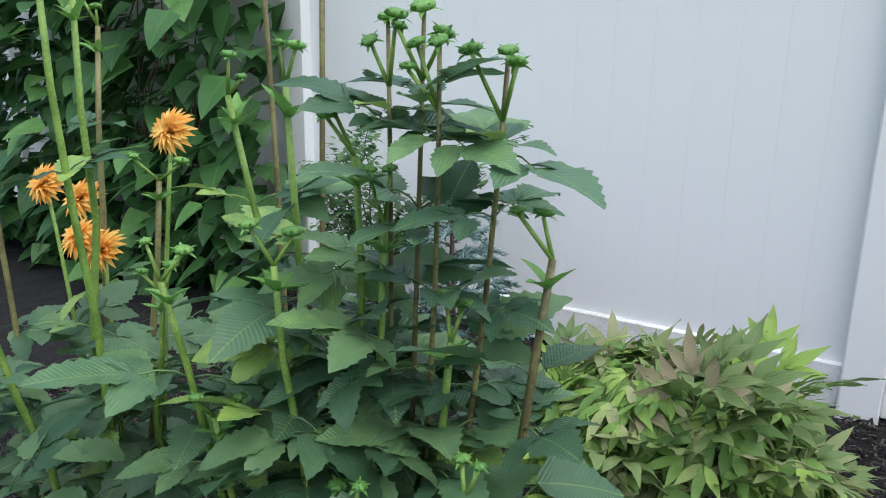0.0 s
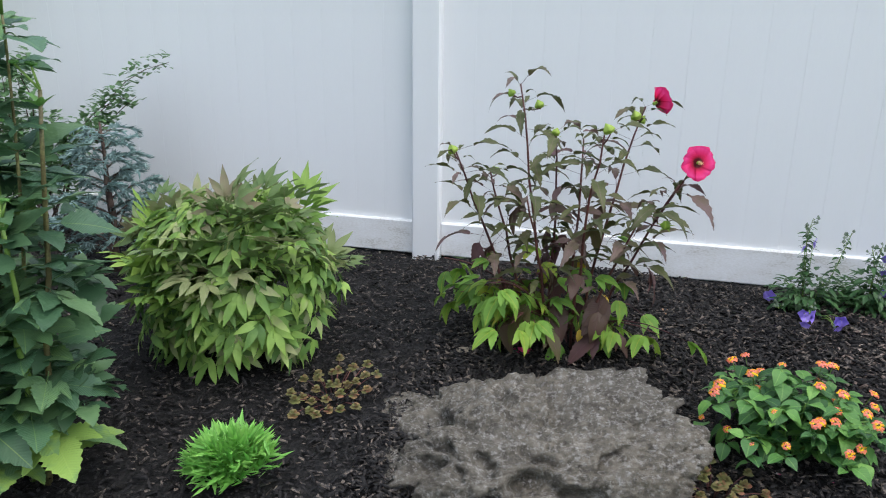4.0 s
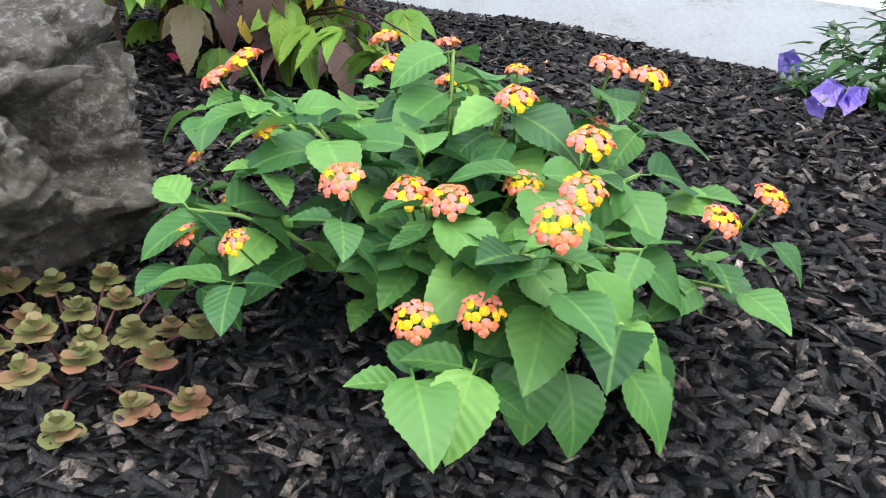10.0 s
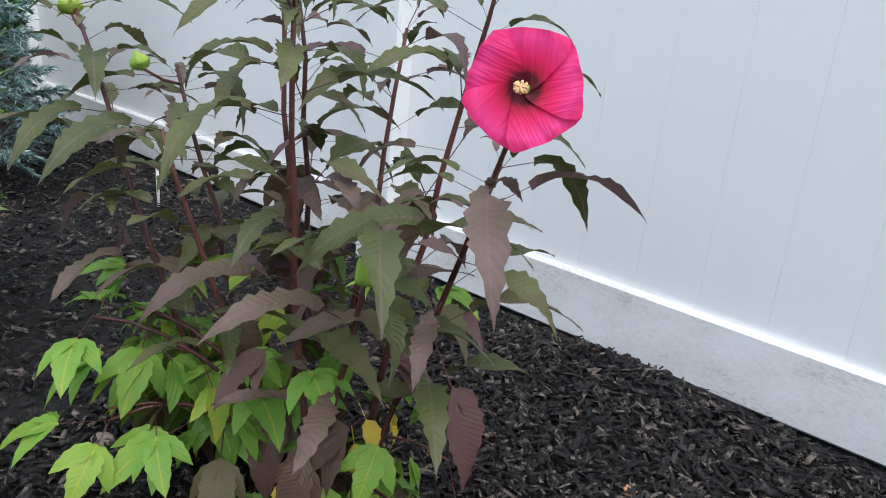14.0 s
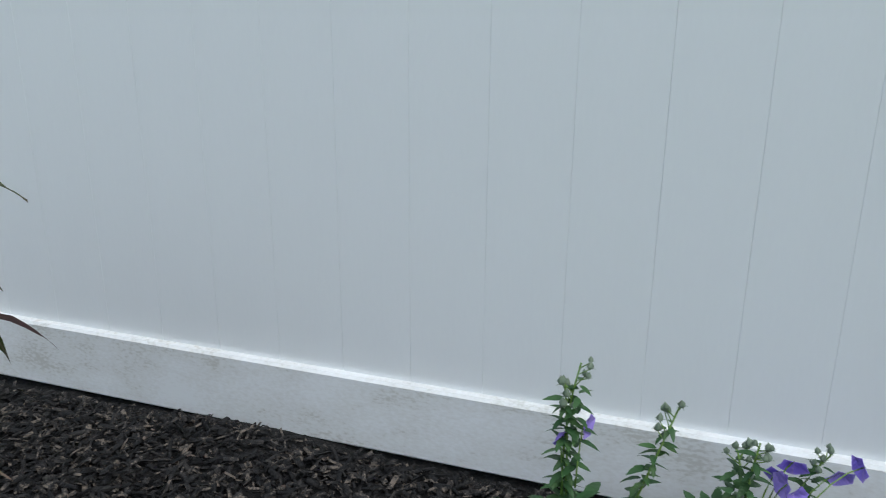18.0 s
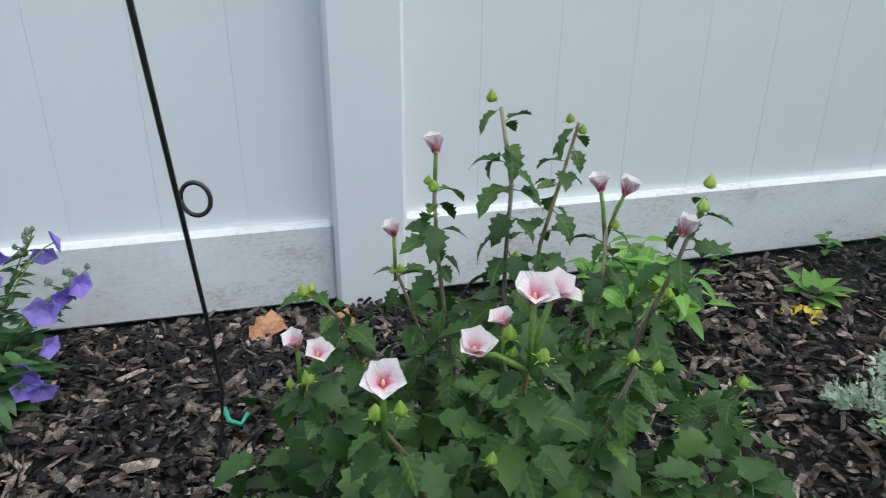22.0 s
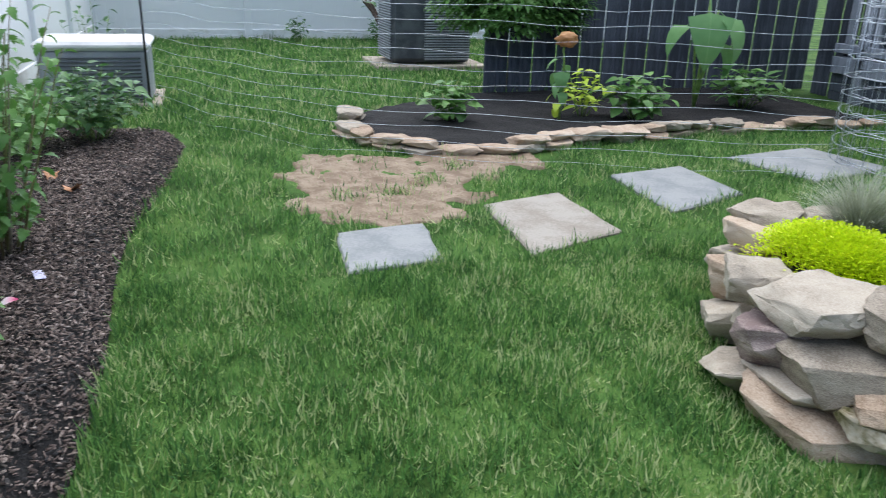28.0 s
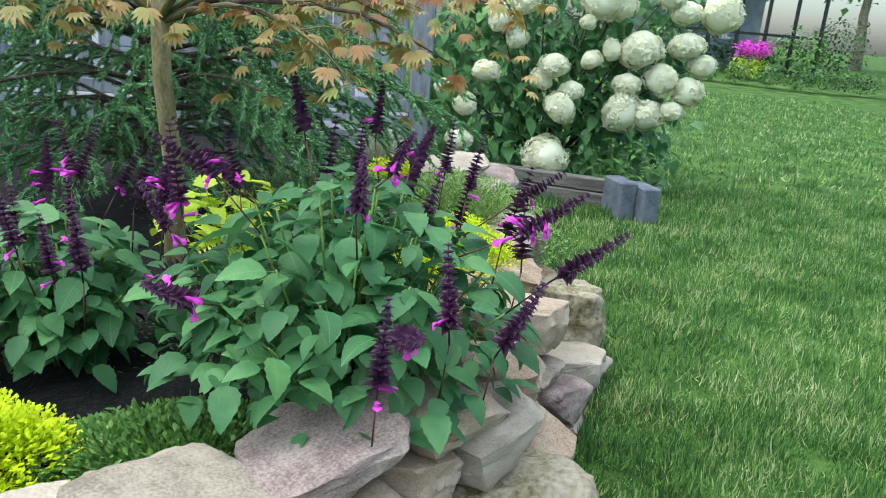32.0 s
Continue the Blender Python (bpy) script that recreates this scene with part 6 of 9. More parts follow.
# rose of Sharon
ROS_LEAVES = leaves_of("leaf", L_ROS, [dict(length=0.046, width=0.028, n=9, teeth=0.2, droop=0.9, fold=0.3, petiole=0.012, wave=0.03), dict(length=0.036, width=0.022, n=9, teeth=0.2, droop=0.6, fold=0.35, petiole=0.01), dict(length=0.052, width=0.031, n=9, teeth=0.2, droop=1.2, fold=0.25, petiole=0.012, wave=0.03)])
ROS_BUD = bud_mesh("bud", 0.008, BUD_LIME, 5)
ROS_PETAL = mesh("petal", *leaf_shape(0.050, 0.044, "petal", 8, 0, 0.5, 0.6, 0, 0.04), F_BLUSH)
ROS_HEART = joined("flower", [tube([(0, 0, 0), (0, 0, 0.008), (0, 0, 0.022)], (0.006, 0.002), 6)], CREAM)


def rose_of_sharon(loc, tips, flowers, seed, label, group="", per=11, size=1.0, bag=False):
    e = thing("rose_of_sharon", label, "flowering shrub", loc, group)
    if bag:
        BAG[e.name] = []
    r = rng_of(seed)
    lines = []
    for t in tips:
        p1 = Vector(t) - Vector(loc)
        pts = arc((p1.x * 0.25, p1.y * 0.25, 0), p1, 0.03, 8, r.uniform(-0.02, 0.02), r, 0.006)
        lines.append(pts)
        stem(e, pts, 0.0034 * size, 0.0016, BARK if r.random() < 0.5 else STEM_BROWN, 6)
        fan(e, "leaf", ROS_LEAVES, pts, r, per + int(p1.z * 12 / size), 0.12, 1.0, (-0.7, 0.35), (0.8 * size, 1.2 * size), shrink=0.38)
        for j in range(0 if bag else 2):
            part("bud", ROS_BUD, e, laid(along(pts, r.choice((1.0, 1.0, 0.97, 0.7))) + Vector((r.uniform(-0.012, 0.012), r.uniform(-0.012, 0.012), 0.002)), r.uniform(0, 6), r.uniform(-0.2, 0.3), 0, r.uniform(0.45, 0.7)))
    for (x, y, z, az, el, op) in flowers:
        q = Vector((x, y, z)) - Vector(loc)
        near = min((Vector(t) - Vector(loc) for t in tips), key=lambda t: (t - q).length)
        if (q - near).length > 0.032:
            q = near + (q - near).normalized() * 0.032
        fl = part("flower", ROS_HEART, e, laid(q, az, 1.0 + 0.35 * el) @ Matrix.Rotation(-1.57, 4, "X") @ Matrix.Scale(0.37, 4))
        for k in range(5):
            part("petal", ROS_PETAL, fl, Matrix.Rotation(6.283 * k / 5, 4, "Z") @ Matrix.Rotation(min(op * 0.3 + 1.12 + r.uniform(-0.25, 0.2), 1.5), 4, "X"), "blush white petal")
        stem(e, [near - Vector((0, 0, 0.012)), near.lerp(q, 0.6), q], 0.0018, 0.0018, STEM_GREEN, 5, "flower_stalk")
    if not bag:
        # the leaves inside the bush, with its inner shade put into a darker green
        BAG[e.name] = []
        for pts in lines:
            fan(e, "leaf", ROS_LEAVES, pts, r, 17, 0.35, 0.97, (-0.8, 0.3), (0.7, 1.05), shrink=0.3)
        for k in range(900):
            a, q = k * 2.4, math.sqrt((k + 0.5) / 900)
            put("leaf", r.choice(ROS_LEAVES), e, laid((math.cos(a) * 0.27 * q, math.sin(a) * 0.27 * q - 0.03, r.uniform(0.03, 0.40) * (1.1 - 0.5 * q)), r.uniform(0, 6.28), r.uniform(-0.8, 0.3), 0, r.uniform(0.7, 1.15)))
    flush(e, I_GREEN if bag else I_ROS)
    return e


ROS = (2.46, -0.74, bed_at(2.46, -0.74))
rose_of_sharon(ROS, [(2.40, -0.70, 0.49), (2.446, -0.728, 0.565), (2.573, -0.59, 0.505), (2.538, -0.74, 0.46), (2.573, -0.82, 0.515), (2.375, -0.65, 0.395), (2.30, -0.66, 0.385), (2.277, -0.76, 0.36), (2.317, -0.93, 0.44), (2.396, -0.945, 0.49), (2.39, -0.92, 0.40), (2.443, -0.766, 0.36), (2.26, -0.85, 0.28), (2.62, -0.70, 0.36), (2.66, -0.80, 0.32), (2.48, -0.98, 0.30), (2.60, -0.94, 0.28), (2.34, -0.62, 0.26), (2.5, -0.88, 0.42)],
               [(2.402, -0.698, 0.525, 3.0, 1.2, 1.2), (2.375, -0.645, 0.432, 3.6, 0.9, 1.1), (2.277, -0.757, 0.415, 4.0, 0.6, 0.7), (2.30, -0.775, 0.405, 5.0, 0.5, 0.6), (2.317, -0.934, 0.495, 4.6, 0.1, 0.0), (2.36, -0.94, 0.49, 5.0, 0.5, 0.15), (2.396, -0.947, 0.55, 4.4, 0.4, 0.5), (2.425, -0.935, 0.56, 5.4, 0.5, 0.4), (2.443, -0.766, 0.41, 3.4, 0.9, 0.45), (2.53, -0.735, 0.50, 3.0, 1.0, 1.1), (2.555, -0.745, 0.505, 5.6, 0.7, 0.7), (2.535, -0.83, 0.46, 5.6, 0.8, 1.2)], 121, "young rose of Sharon with blush-pink flowers and lime buds", per=26, size=0.95)
# small green perennial next to it
PHLOX = leaves_of("leaf", L_GREEN, [dict(length=0.055, width=0.02, n=6, droop=0.6, fold=0.25), dict(length=0.045, width=0.018, n=6, droop=0.9, fold=0.2)])
def leafy_clump(name, label, loc, n, rad, h, seed, datas, cat="perennial", size=1.0, group="", bag=None, per=7):
    e = thing(name, label, cat, (*loc, bed_at(*loc)) if len(loc) == 2 else loc, group)
    r = rng_of(seed)
    if bag:
        BAG[e.name] = []
    for k in range(n):
        a, q = k * 2.4, math.sqrt((k + 0.5) / n)
        tip = Vector((math.cos(a) * rad * q, math.sin(a) * rad * q, h * (1.05 - 0.5 * q * q)))
        pts = arc((tip.x * 0.2, tip.y * 0.2, 0), tip, 0.02, 5)
        stem(e, pts, 0.002 * size, 0.0012 * size, STEM_GREEN, 4)
        fan(e, "leaf", datas, pts, r, per, 0.3, 1.0, (-0.4, 0.6), (0.8 * size, 1.2 * size))
    if bag:
        flush(e, bag)
    return e


leafy_clump("phlox", "small mid-green leafy perennial beside the fence", (2.84, -0.27), 22, 0.13, 0.17, 131, leaves_of("leaf", L_FRESH_LEAF, [dict(length=0.060, width=0.026, n=7, droop=0.6, fold=0.25), dict(length=0.048, width=0.022, n=7, droop=0.9, fold=0.2)]))

# artemisia mound
art_v = [(x * 0.007, y * 0.015, z * 0.007) for x, y, z in [(-0.12, 0, 0), (0.12, 0, 0), (0.1, 0.5, 0.1), (0.03, 1, 0.0), (-0.1, 0.55, 0.12), (0.55, 0.7, 0.15), (-0.55, 0.65, 0.1)]]
art_f = [(0, 1, 2), (0, 2, 4), (4, 2, 3), (1, 5, 2), (0, 4, 6)]
def artemisia(x, y, seed):
    """A loose mound of feathery sprays that stand in clumps round a bare brown middle."""
    e = thing("artemisia", "silvery blue-green artemisia mound with feathery foliage and bare brown twigs", "perennial", (x, y, bed_at(x, y)))
    r, g_ = rng_of(seed), np.random.default_rng(seed)
    P, D = [], []
    for k in range(58):
        a, q = k * 2.4, math.sqrt((k + 0.5) / 58)
        c = Vector((math.cos(a) * 0.37 * q + r.uniform(-0.03, 0.03), math.sin(a) * 0.31 * q + r.uniform(-0.03, 0.03), 0))
        # bare brown middle towards the fence, taller billows on the far side
        if (c.x + 0.16) ** 2 + (c.y - 0.13) ** 2 < 0.016 or c.x < -0.1 and r.random() < 0.25:
            continue
        lift = min(1.0, max(0.0, (c.x + 0.25) / 0.4))
        c.z = r.uniform(0.03, 0.08) + lift * r.uniform(0.02, 0.13) * (1.1 - 0.6 * q * q)
        stem(e, arc((c.x * 0.35, c.y * 0.35, 0), c, 0.015, 5), 0.0022, 0.0012, BARK_DARK, 5)
        d = g_.normal(0, 1, (620, 3))
        d[:, 2] = np.abs(d[:, 2]) * 0.9 - 0.15
        d /= np.linalg.norm(d, axis=1, keepdims=True)
        rad = r.uniform(0.048, 0.066) + 0.022 * lift
        # sprays: needles gathered along a few directions
        hub = d[:34][g_.integers(0, 34, 620)]
        P.append(np.array(c) + hub * rad * g_.uniform(0.35, 1.0, (620, 1)) + g_.normal(0, 0.004, (620, 3)))
        D.append(hub + 0.75 * d)
    for k in range(60):
        a = r.uniform(0, 6.28)
        q = math.sqrt(r.random())
        stem(e, arc((math.cos(a) * 0.06 - 0.1, math.sin(a) * 0.05 + 0.06, 0), (math.cos(a) * 0.28 * q - 0.1, math.sin(a) * 0.24 * q + 0.06, r.uniform(0.02, 0.10)), 0.02, 5, r.uniform(-0.06, 0.06), r, 0.012), 0.0011, 0.0006, DRYLEAF, 4, "dry_twig")
    P, D = np.concatenate(P), np.concatenate(D)
    D /= np.linalg.norm(D, axis=1, keepdims=True)
    ob = part("foliage", scatter("foliage", art_v, np.array(art_f), P, turns_of(np.arctan2(D[:, 1], D[:, 0]), np.arcsin(D[:, 2].clip(-1, 1)), g_.uniform(0, 6, len(P))), g_.uniform(0.6, 1.1, len(P)), L_ARTEM), e)
    ob["kind"] = "stuff"


artemisia(3.42, -0.61, 141)
# weeds along the fence and elsewhere
WEED = leaves_of("leaf", L_GREEN, [dict(length=0.024, width=0.017, n=5, droop=0.5, fold=0.2, petiole=0.004)])
WEED_Y = leaves_of("leaf", L_FRESH_LEAF, [dict(length=0.075, width=0.032, n=6, droop=0.6, fold=0.2)])
for k, (x, y, h) in enumerate([(3.729, -0.055, 0.11), (4.075, -0.06, 0.15), (3.55, -0.06, 0.04), (3.40, -0.06, 0.05), (3.15, -0.05, 0.04), (2.98, -0.06, 0.05), (3.60, -0.09, 0.06), (4.60, -0.08, 0.10), (5.0, -0.12, 0.12), (4.45, -0.12, 0.14), (4.85, -0.3, 0.12)]):
    e = thing("weed", "small green weed growing against the fence foot", "weed", (x, y, 0.012), "weeds along the fence")
    r = rng_of(200 + k)
    pts = arc((0, 0, 0), (r.uniform(-0.02, 0.02), -0.01, h), 0, 5)
    stem(e, pts, 0.0012, 0.0008, STEM_GREEN, 4)
    fan(e, "leaf", WEED, pts, r, 4 + int(h * 50), 0.2, 1.0, (-0.1, 0.6), (0.8, 1.3), True)
e = thing("yellow_weed", "yellowing leafy weed in the bed", "weed", (3.24, -0.22, bed_at(3.24, -0.22)))
r = rng_of(220)
for k in range(12):
    part("leaf", WEED_Y[0], e, laid((0, 0, 0.01), k * 2.4, r.uniform(0.1, 1.0), 0, r.uniform(0.8, 1.2)))
for k in range(2):
    part("yellow_leaf", HIB_YEL[0], e, laid((-0.02, -0.01, 0.01), 3.6 + 0.7 * k, 0.1, 0, 1.0), "yellowed leaf")


# magnolia sapling
MAG_LEAVES = leaves_of("leaf", L_MAG, [dict(length=0.145, width=0.086, shape="obovate", n=9, droop=0.5, fold=0.25, petiole=0.012, wave=0.015), dict(length=0.165, width=0.092, shape="obovate", n=9, droop=0.8, fold=0.15, petiole=0.014, wave=0.02), dict(length=0.105, width=0.056, shape="ovate", n=8, droop=0.3, fold=0.35, petiole=0.012)])
MG = Vector((4.055, -0.914, bed_at(4.055, -0.914)))
mag = thing("magnolia_sapling", "young magnolia with glossy leaves and a bent grey trunk", "tree", MG)
rm = rng_of(151)
trunk = [Vector(p) for p in [(0.0, 0, -0.03), (-0.01, 0.005, 0.10), (-0.015, 0.01, 0.25), (0.01, 0.0, 0.42), (-0.01, -0.01, 0.60), (-0.09, 0.0, 0.86), (-0.14, 0.02, 1.02), (-0.17, 0.03, 1.17), (-0.2, 0.03, 1.45)]]
stem(mag, trunk[:5], 0.02, 0.013, BARK, 10, "trunk")
stem(mag, trunk[4:], 0.0125, 0.004, BARK_DARK, 8, "upper_trunk")


def mag_shoot(path, n_, size, whorl=4, r0=0.0045):
    """A shoot with leaves along it and a whorl of leaves at its tip."""
    pts = [along([Vector(p) for p in path], i / 9) + Vector((rm.uniform(-0.006, 0.006), rm.uniform(-0.006, 0.006), 0)) * (0 < i < 9) for i in range(10)]
    stem(mag, pts, r0, 0.0026, BARK_DARK, 7, "branch")
    fan(mag, "leaf", MAG_LEAVES, pts, rm, n_, 0.3, 0.93, (-0.15, 0.55), (0.55 * size, 0.95 * size))
    for k in range(whorl):
        part("leaf", rm.choice(MAG_LEAVES), mag, laid(pts[-1], k * 6.28 / whorl + rm.uniform(-0.3, 0.3), rm.uniform(0.0, 0.7), 0, rm.uniform(0.6, 1.0) * size))


# the shoot that stands in front, and the forked branch towards the fence
mag_shoot([(-0.02, -0.02, 0.36), (-0.14, -0.05, 0.47), (-0.26, -0.085, 0.58), (-0.31, -0.09, 0.72), (-0.41, -0.14, 0.89)], 12, 1.0, 5, 0.0045)
mag_shoot([(-0.31, -0.09, 0.72), (-0.40, -0.11, 0.86), (-0.43, -0.12, 0.99)], 5, 1.0, 5, 0.005)
mag_shoot([(0.0, 0.0, 0.32), (-0.07, 0.10, 0.40), (-0.12, 0.18, 0.47), (-0.17, 0.27, 0.62), (-0.24, 0.38, 0.77)], 7, 1.1, 4)
mag_shoot([(-0.12, 0.18, 0.47), (-0.15, 0.21, 0.60), (-0.20, 0.22, 0.74)], 5, 1.05, 4, 0.0045)
# low shoots
for tip in [(-0.24, 0.12, 0.37), (-0.16, -0.10, 0.36), (0.06, -0.10, 0.40), (-0.10, 0.14, 0.42), (-0.06, -0.16, 0.48)]:
    mag_shoot([(-0.01, 0.0, 0.28), (tip[0] * 0.6, tip[1] * 0.6, 0.33), tip], 4, 0.85, 4, 0.004)
for z0, tip in [(0.40, (0.30, -0.04, 0.46)), (0.55, (0.34, 0.10, 0.78)), (0.7, (-0.45, 0.15, 1.05)), (0.75, (0.20, 0.02, 1.12)), (0.7, (0.14, 0.16, 0.98)), (0.85, (-0.32, 0.26, 1.15)), (0.9, (-0.05, -0.20, 1.20)), (0.8, (0.3, 0.06, 1.02)), (0.95, (-0.38, -0.02, 1.25)), (1.0, (0.08, 0.18, 1.32)), (1.05, (-0.26, -0.12, 1.40)), (1.1, (-0.05, 0.1, 1.5)), (0.65, (0.1, -0.16, 0.86))]:
    p0 = along(trunk, min(0.99, (z0 + 0.1) / 1.45))
    mid = p0.lerp(Vector(tip), 0.55) + Vector((0, 0, -0.03))
    mag_shoot([p0, mid, tip], 7, 0.9, 3)
rb = part("ribbon", joined("ribbon", [leaf_shape(0.13, 0.022, "strap", 7, 0, 0.2, 0.8, 0, 0.1), leaf_shape(0.16, 0.02, "strap", 7, 0, 0.2, 0.4, 0, 0.08, 0.5, (0, 0, 0), 0.5)], RIBBON), mag, laid((-0.26, 0.17, 1.12), 3.6, -1.2), "orange plastic ribbon")


# daylilies, a broad-leaved plant and the taller shrubs
DAYLEAF = leaves_of("leaf", L_DAYLILY, [dict(length=0.46, width=0.018, shape="strap", n=9, droop=1.5, fold=0.5), dict(length=0.52, width=0.019, shape="strap", n=9, droop=1.1, fold=0.5), dict(length=0.38, width=0.017, shape="strap", n=8, droop=1.9, fold=0.4, twist=0.6)])
DL = (4.88, -0.60, bed_at(4.88, -0.60))
day = thing("daylily", "arching daylily clump with yellowing strap leaves and spent stalks", "perennial", DL)
rd = rng_of(161)
for k in range(190):
    a, q = rd.uniform(0, 6.28), rd.uniform(0, 0.17)
    part("leaf", rd.choice(DAYLEAF), day, laid((math.cos(a) * q, math.sin(a) * q, 0.0), a + rd.uniform(-0.7, 0.7), rd.uniform(0.7, 1.4), 0, rd.uniform(0.7, 1.15)))
BAG[day.name] = []
for k in range(200):
    a, q = rd.uniform(0, 6.28), rd.uniform(0, 0.20)
    put("leaf", rd.choice(DAYLEAF), day, laid((math.cos(a) * q, math.sin(a) * q, 0.0), a + rd.uniform(-0.8, 0.8), rd.uniform(0.5, 1.35), 0, rd.uniform(0.75, 1.25)))
flush(day, I_DAY)
for k in range(9):
    a = rd.uniform(0, 6.28)
    stem(day, arc((math.cos(a) * 0.1, math.sin(a) * 0.1, 0), (math.cos(a) * 0.3, math.sin(a) * 0.26, rd.uniform(0.35, 0.52)), 0.03, 5), 0.003, 0.002, DRYLEAF, 5, "dry_stalk")
HEARTS = leaves_of("leaf", L_GREEN, [dict(length=0.075, width=0.055, n=8, teeth=0.08, droop=0.6, fold=0.2, petiole=0.02), dict(length=0.06, width=0.042, n=8, teeth=0.08, droop=0.8, fold=0.2, petiole=0.02)])
leafy_clump("leafy_perennial", "bushy mid-green broad-leaved perennial in mulch", (5.64, -0.80), 18, 0.2, 0.27, 171, HEARTS, size=1.25)
leafy_clump("magnolia_sucker", "low glossy green shoots beside the daylily", (4.62, -1.0), 8, 0.13, 0.16, 172, MAG_LEAVES, size=0.55)
rt = rng_of(181)
tips = []
for k in range(19):
    a = k * 2.4
    q = math.sqrt((k + 1) / 19)
    tips.append((6.6 + math.cos(a) * 0.46 * q, -0.78 + math.sin(a) * 0.42 * q, rt.uniform(0.55, 1.75)))
rose_of_sharon((6.6, -0.78, bed_at(6.6, -0.78)), tips, [], 182, "tall narrow rose of Sharon shrub, dark green, out of flower", per=24, size=1.95, bag=True)
DEEP = leaves_of("leaf", L_DEEP, [dict(length=0.07, width=0.036, n=6, droop=0.5, fold=0.25, petiole=0.01), dict(length=0.085, width=0.042, n=6, droop=0.7, fold=0.2, petiole=0.01)])
leafy_clump("laurel_shrub", "rounded dark green glossy shrub at the bed's end", (8.86, -0.92), 40, 0.40, 0.50, 191, DEEP, "shrub", 1.2, bag=I_DEEP, per=9)
leafy_clump("green_shrub", "low light green leafy shrub behind the tall one", (8.47, -0.55), 26, 0.38, 0.45, 192, HEARTS, "shrub", 1.1, bag=I_GREEN, per=9)
PH2 = leaves_of("leaf", L_LIME_LEAF, [dict(length=0.05, width=0.018, n=5, droop=0.6, fold=0.25)])
leafy_clump("pale_perennial", "pale green low perennial at the fence foot", (6.0, -0.28), 10, 0.16, 0.16, 193, PH2, bag=I_LIME)
phx = thing("garden_phlox", "thin garden phlox stems with faded pink heads", "flowering plant", (5.35, -0.28, 0.01))
rx_ = rng_of(194)
for k in range(7):
    tip = (rx_.uniform(-0.18, 0.18), rx_.uniform(-0.1, 0.1), rx_.uniform(0.38, 0.55))
    pts = arc((tip[0] * 0.4, tip[1] * 0.4, 0), tip, 0, 5)
    stem(phx, pts, 0.002, 0.0015, STEM_BROWN, 5)
    fan(phx, "leaf", PHLOX, pts, rx_, 6, 0.2, 0.9, (-0.3, 0.4), (0.5, 0.8))
    part("flower_head", ball("flower_head", 0.018, F_BLUSH if k % 2 else F_RUST, 1, 1, 0.8, 2, 0.5, k), phx, Matrix.Translation(tip))

# small things lying on the mulch
tag = new("plant_tag", joined("plant_tag", [box(-0.055, 0.055, -0.02, 0.02, 0, 0.006, 0.003)], PURPLE_TAG))
tag.location, tag.rotation_euler = (6.28, -1.0, bed_at(6.28, -1.0) + 0.015), (0.1, 0.05, 0.3)
tagged(tag, "pale mauve plastic plant tag lying on mulch", "plant tag")
DRY = mesh("dry_leaf", *leaf_shape(0.09, 0.06, "ovate", 8, 0.15, 0.5, 1.2, 0.01, 0.08), DRYLEAF)
PETAL_FALL = mesh("fallen_petal", *leaf_shape(0.05, 0.03, "obovate", 5, 0, 0.4, 0.8), F_BLUSH)
for k, (x, y, s, nm) in enumerate([(7.45, -0.96, 1.6, 0), (6.01, -0.98, 1.4, 1), (2.28, -0.13, 1.0, 0), (2.34, -0.12, 0.8, 0), (4.62, -0.42, 1.0, 0), (7.9, -0.8, 1.4, 0), (1.06, -0.45, 0.35, 0), (2.0, -0.16, 0.4, 0), (1.37, -1.33, 0.35, 1), (1.43, -1.38, 0.3, 1), (1.6, -1.25, 0.35, 1), (1.50, -1.33, 0.3, 1), (1.55, -1.2, 0.3, 1), (1.1, -1.3, 0.3, 1), (5.2, -0.25, 1.1, 0), (6.9, -0.7, 1.0, 0)]):
    ob = new("dry_leaf" if nm == 0 else "fallen_petal", DRY if nm == 0 else PETAL_FALL)
    ob.matrix_basis = laid((x, y, bed_at(x, y) + 0.022 * min(s, 1) + 0.008), k * 1.9, 0.15, 0.2, s)
    tagged(ob, "curled brown dry leaf lying on the mulch" if nm == 0 else "small faded pink petal lying on the mulch", "leaf" if nm == 0 else "petal", "litter on the mulch")
tw = new("fallen_twig", joined("fallen_twig", [tube(arc((4.02, -1.36, 0.005), (4.26, -1.16, 0.02), 0.01, 6, 0.01), (0.002, 0.003), 5), tube([(4.05, -1.33, 0.01), (4.03, -1.38, 0.02)], (0.002, 0.001), 4)], STRAW))
tagged(tw, "pale dry twig lying on the mulch", "twig")


# ---- the lawn side ----
# laid out from its own datum, and moved to that of the fence at the end
EARLY = set(scene.collection.objects)
DATUM = Vector((0.115, -0.013, 0))


def in_poly(x, y, poly):
    """Which points lie inside a polygon."""
    inside_ = np.zeros(np.shape(x), bool)
    for (x0, y0), (x1, y1) in zip(poly, poly[1:] + poly[:1]):
        cross = ((y0 > y) != (y1 > y)) & (x < (x1 - x0) * (y - y0) / (y1 - y0 + 1e-12) + x0)
        inside_ ^= cross
    return inside_


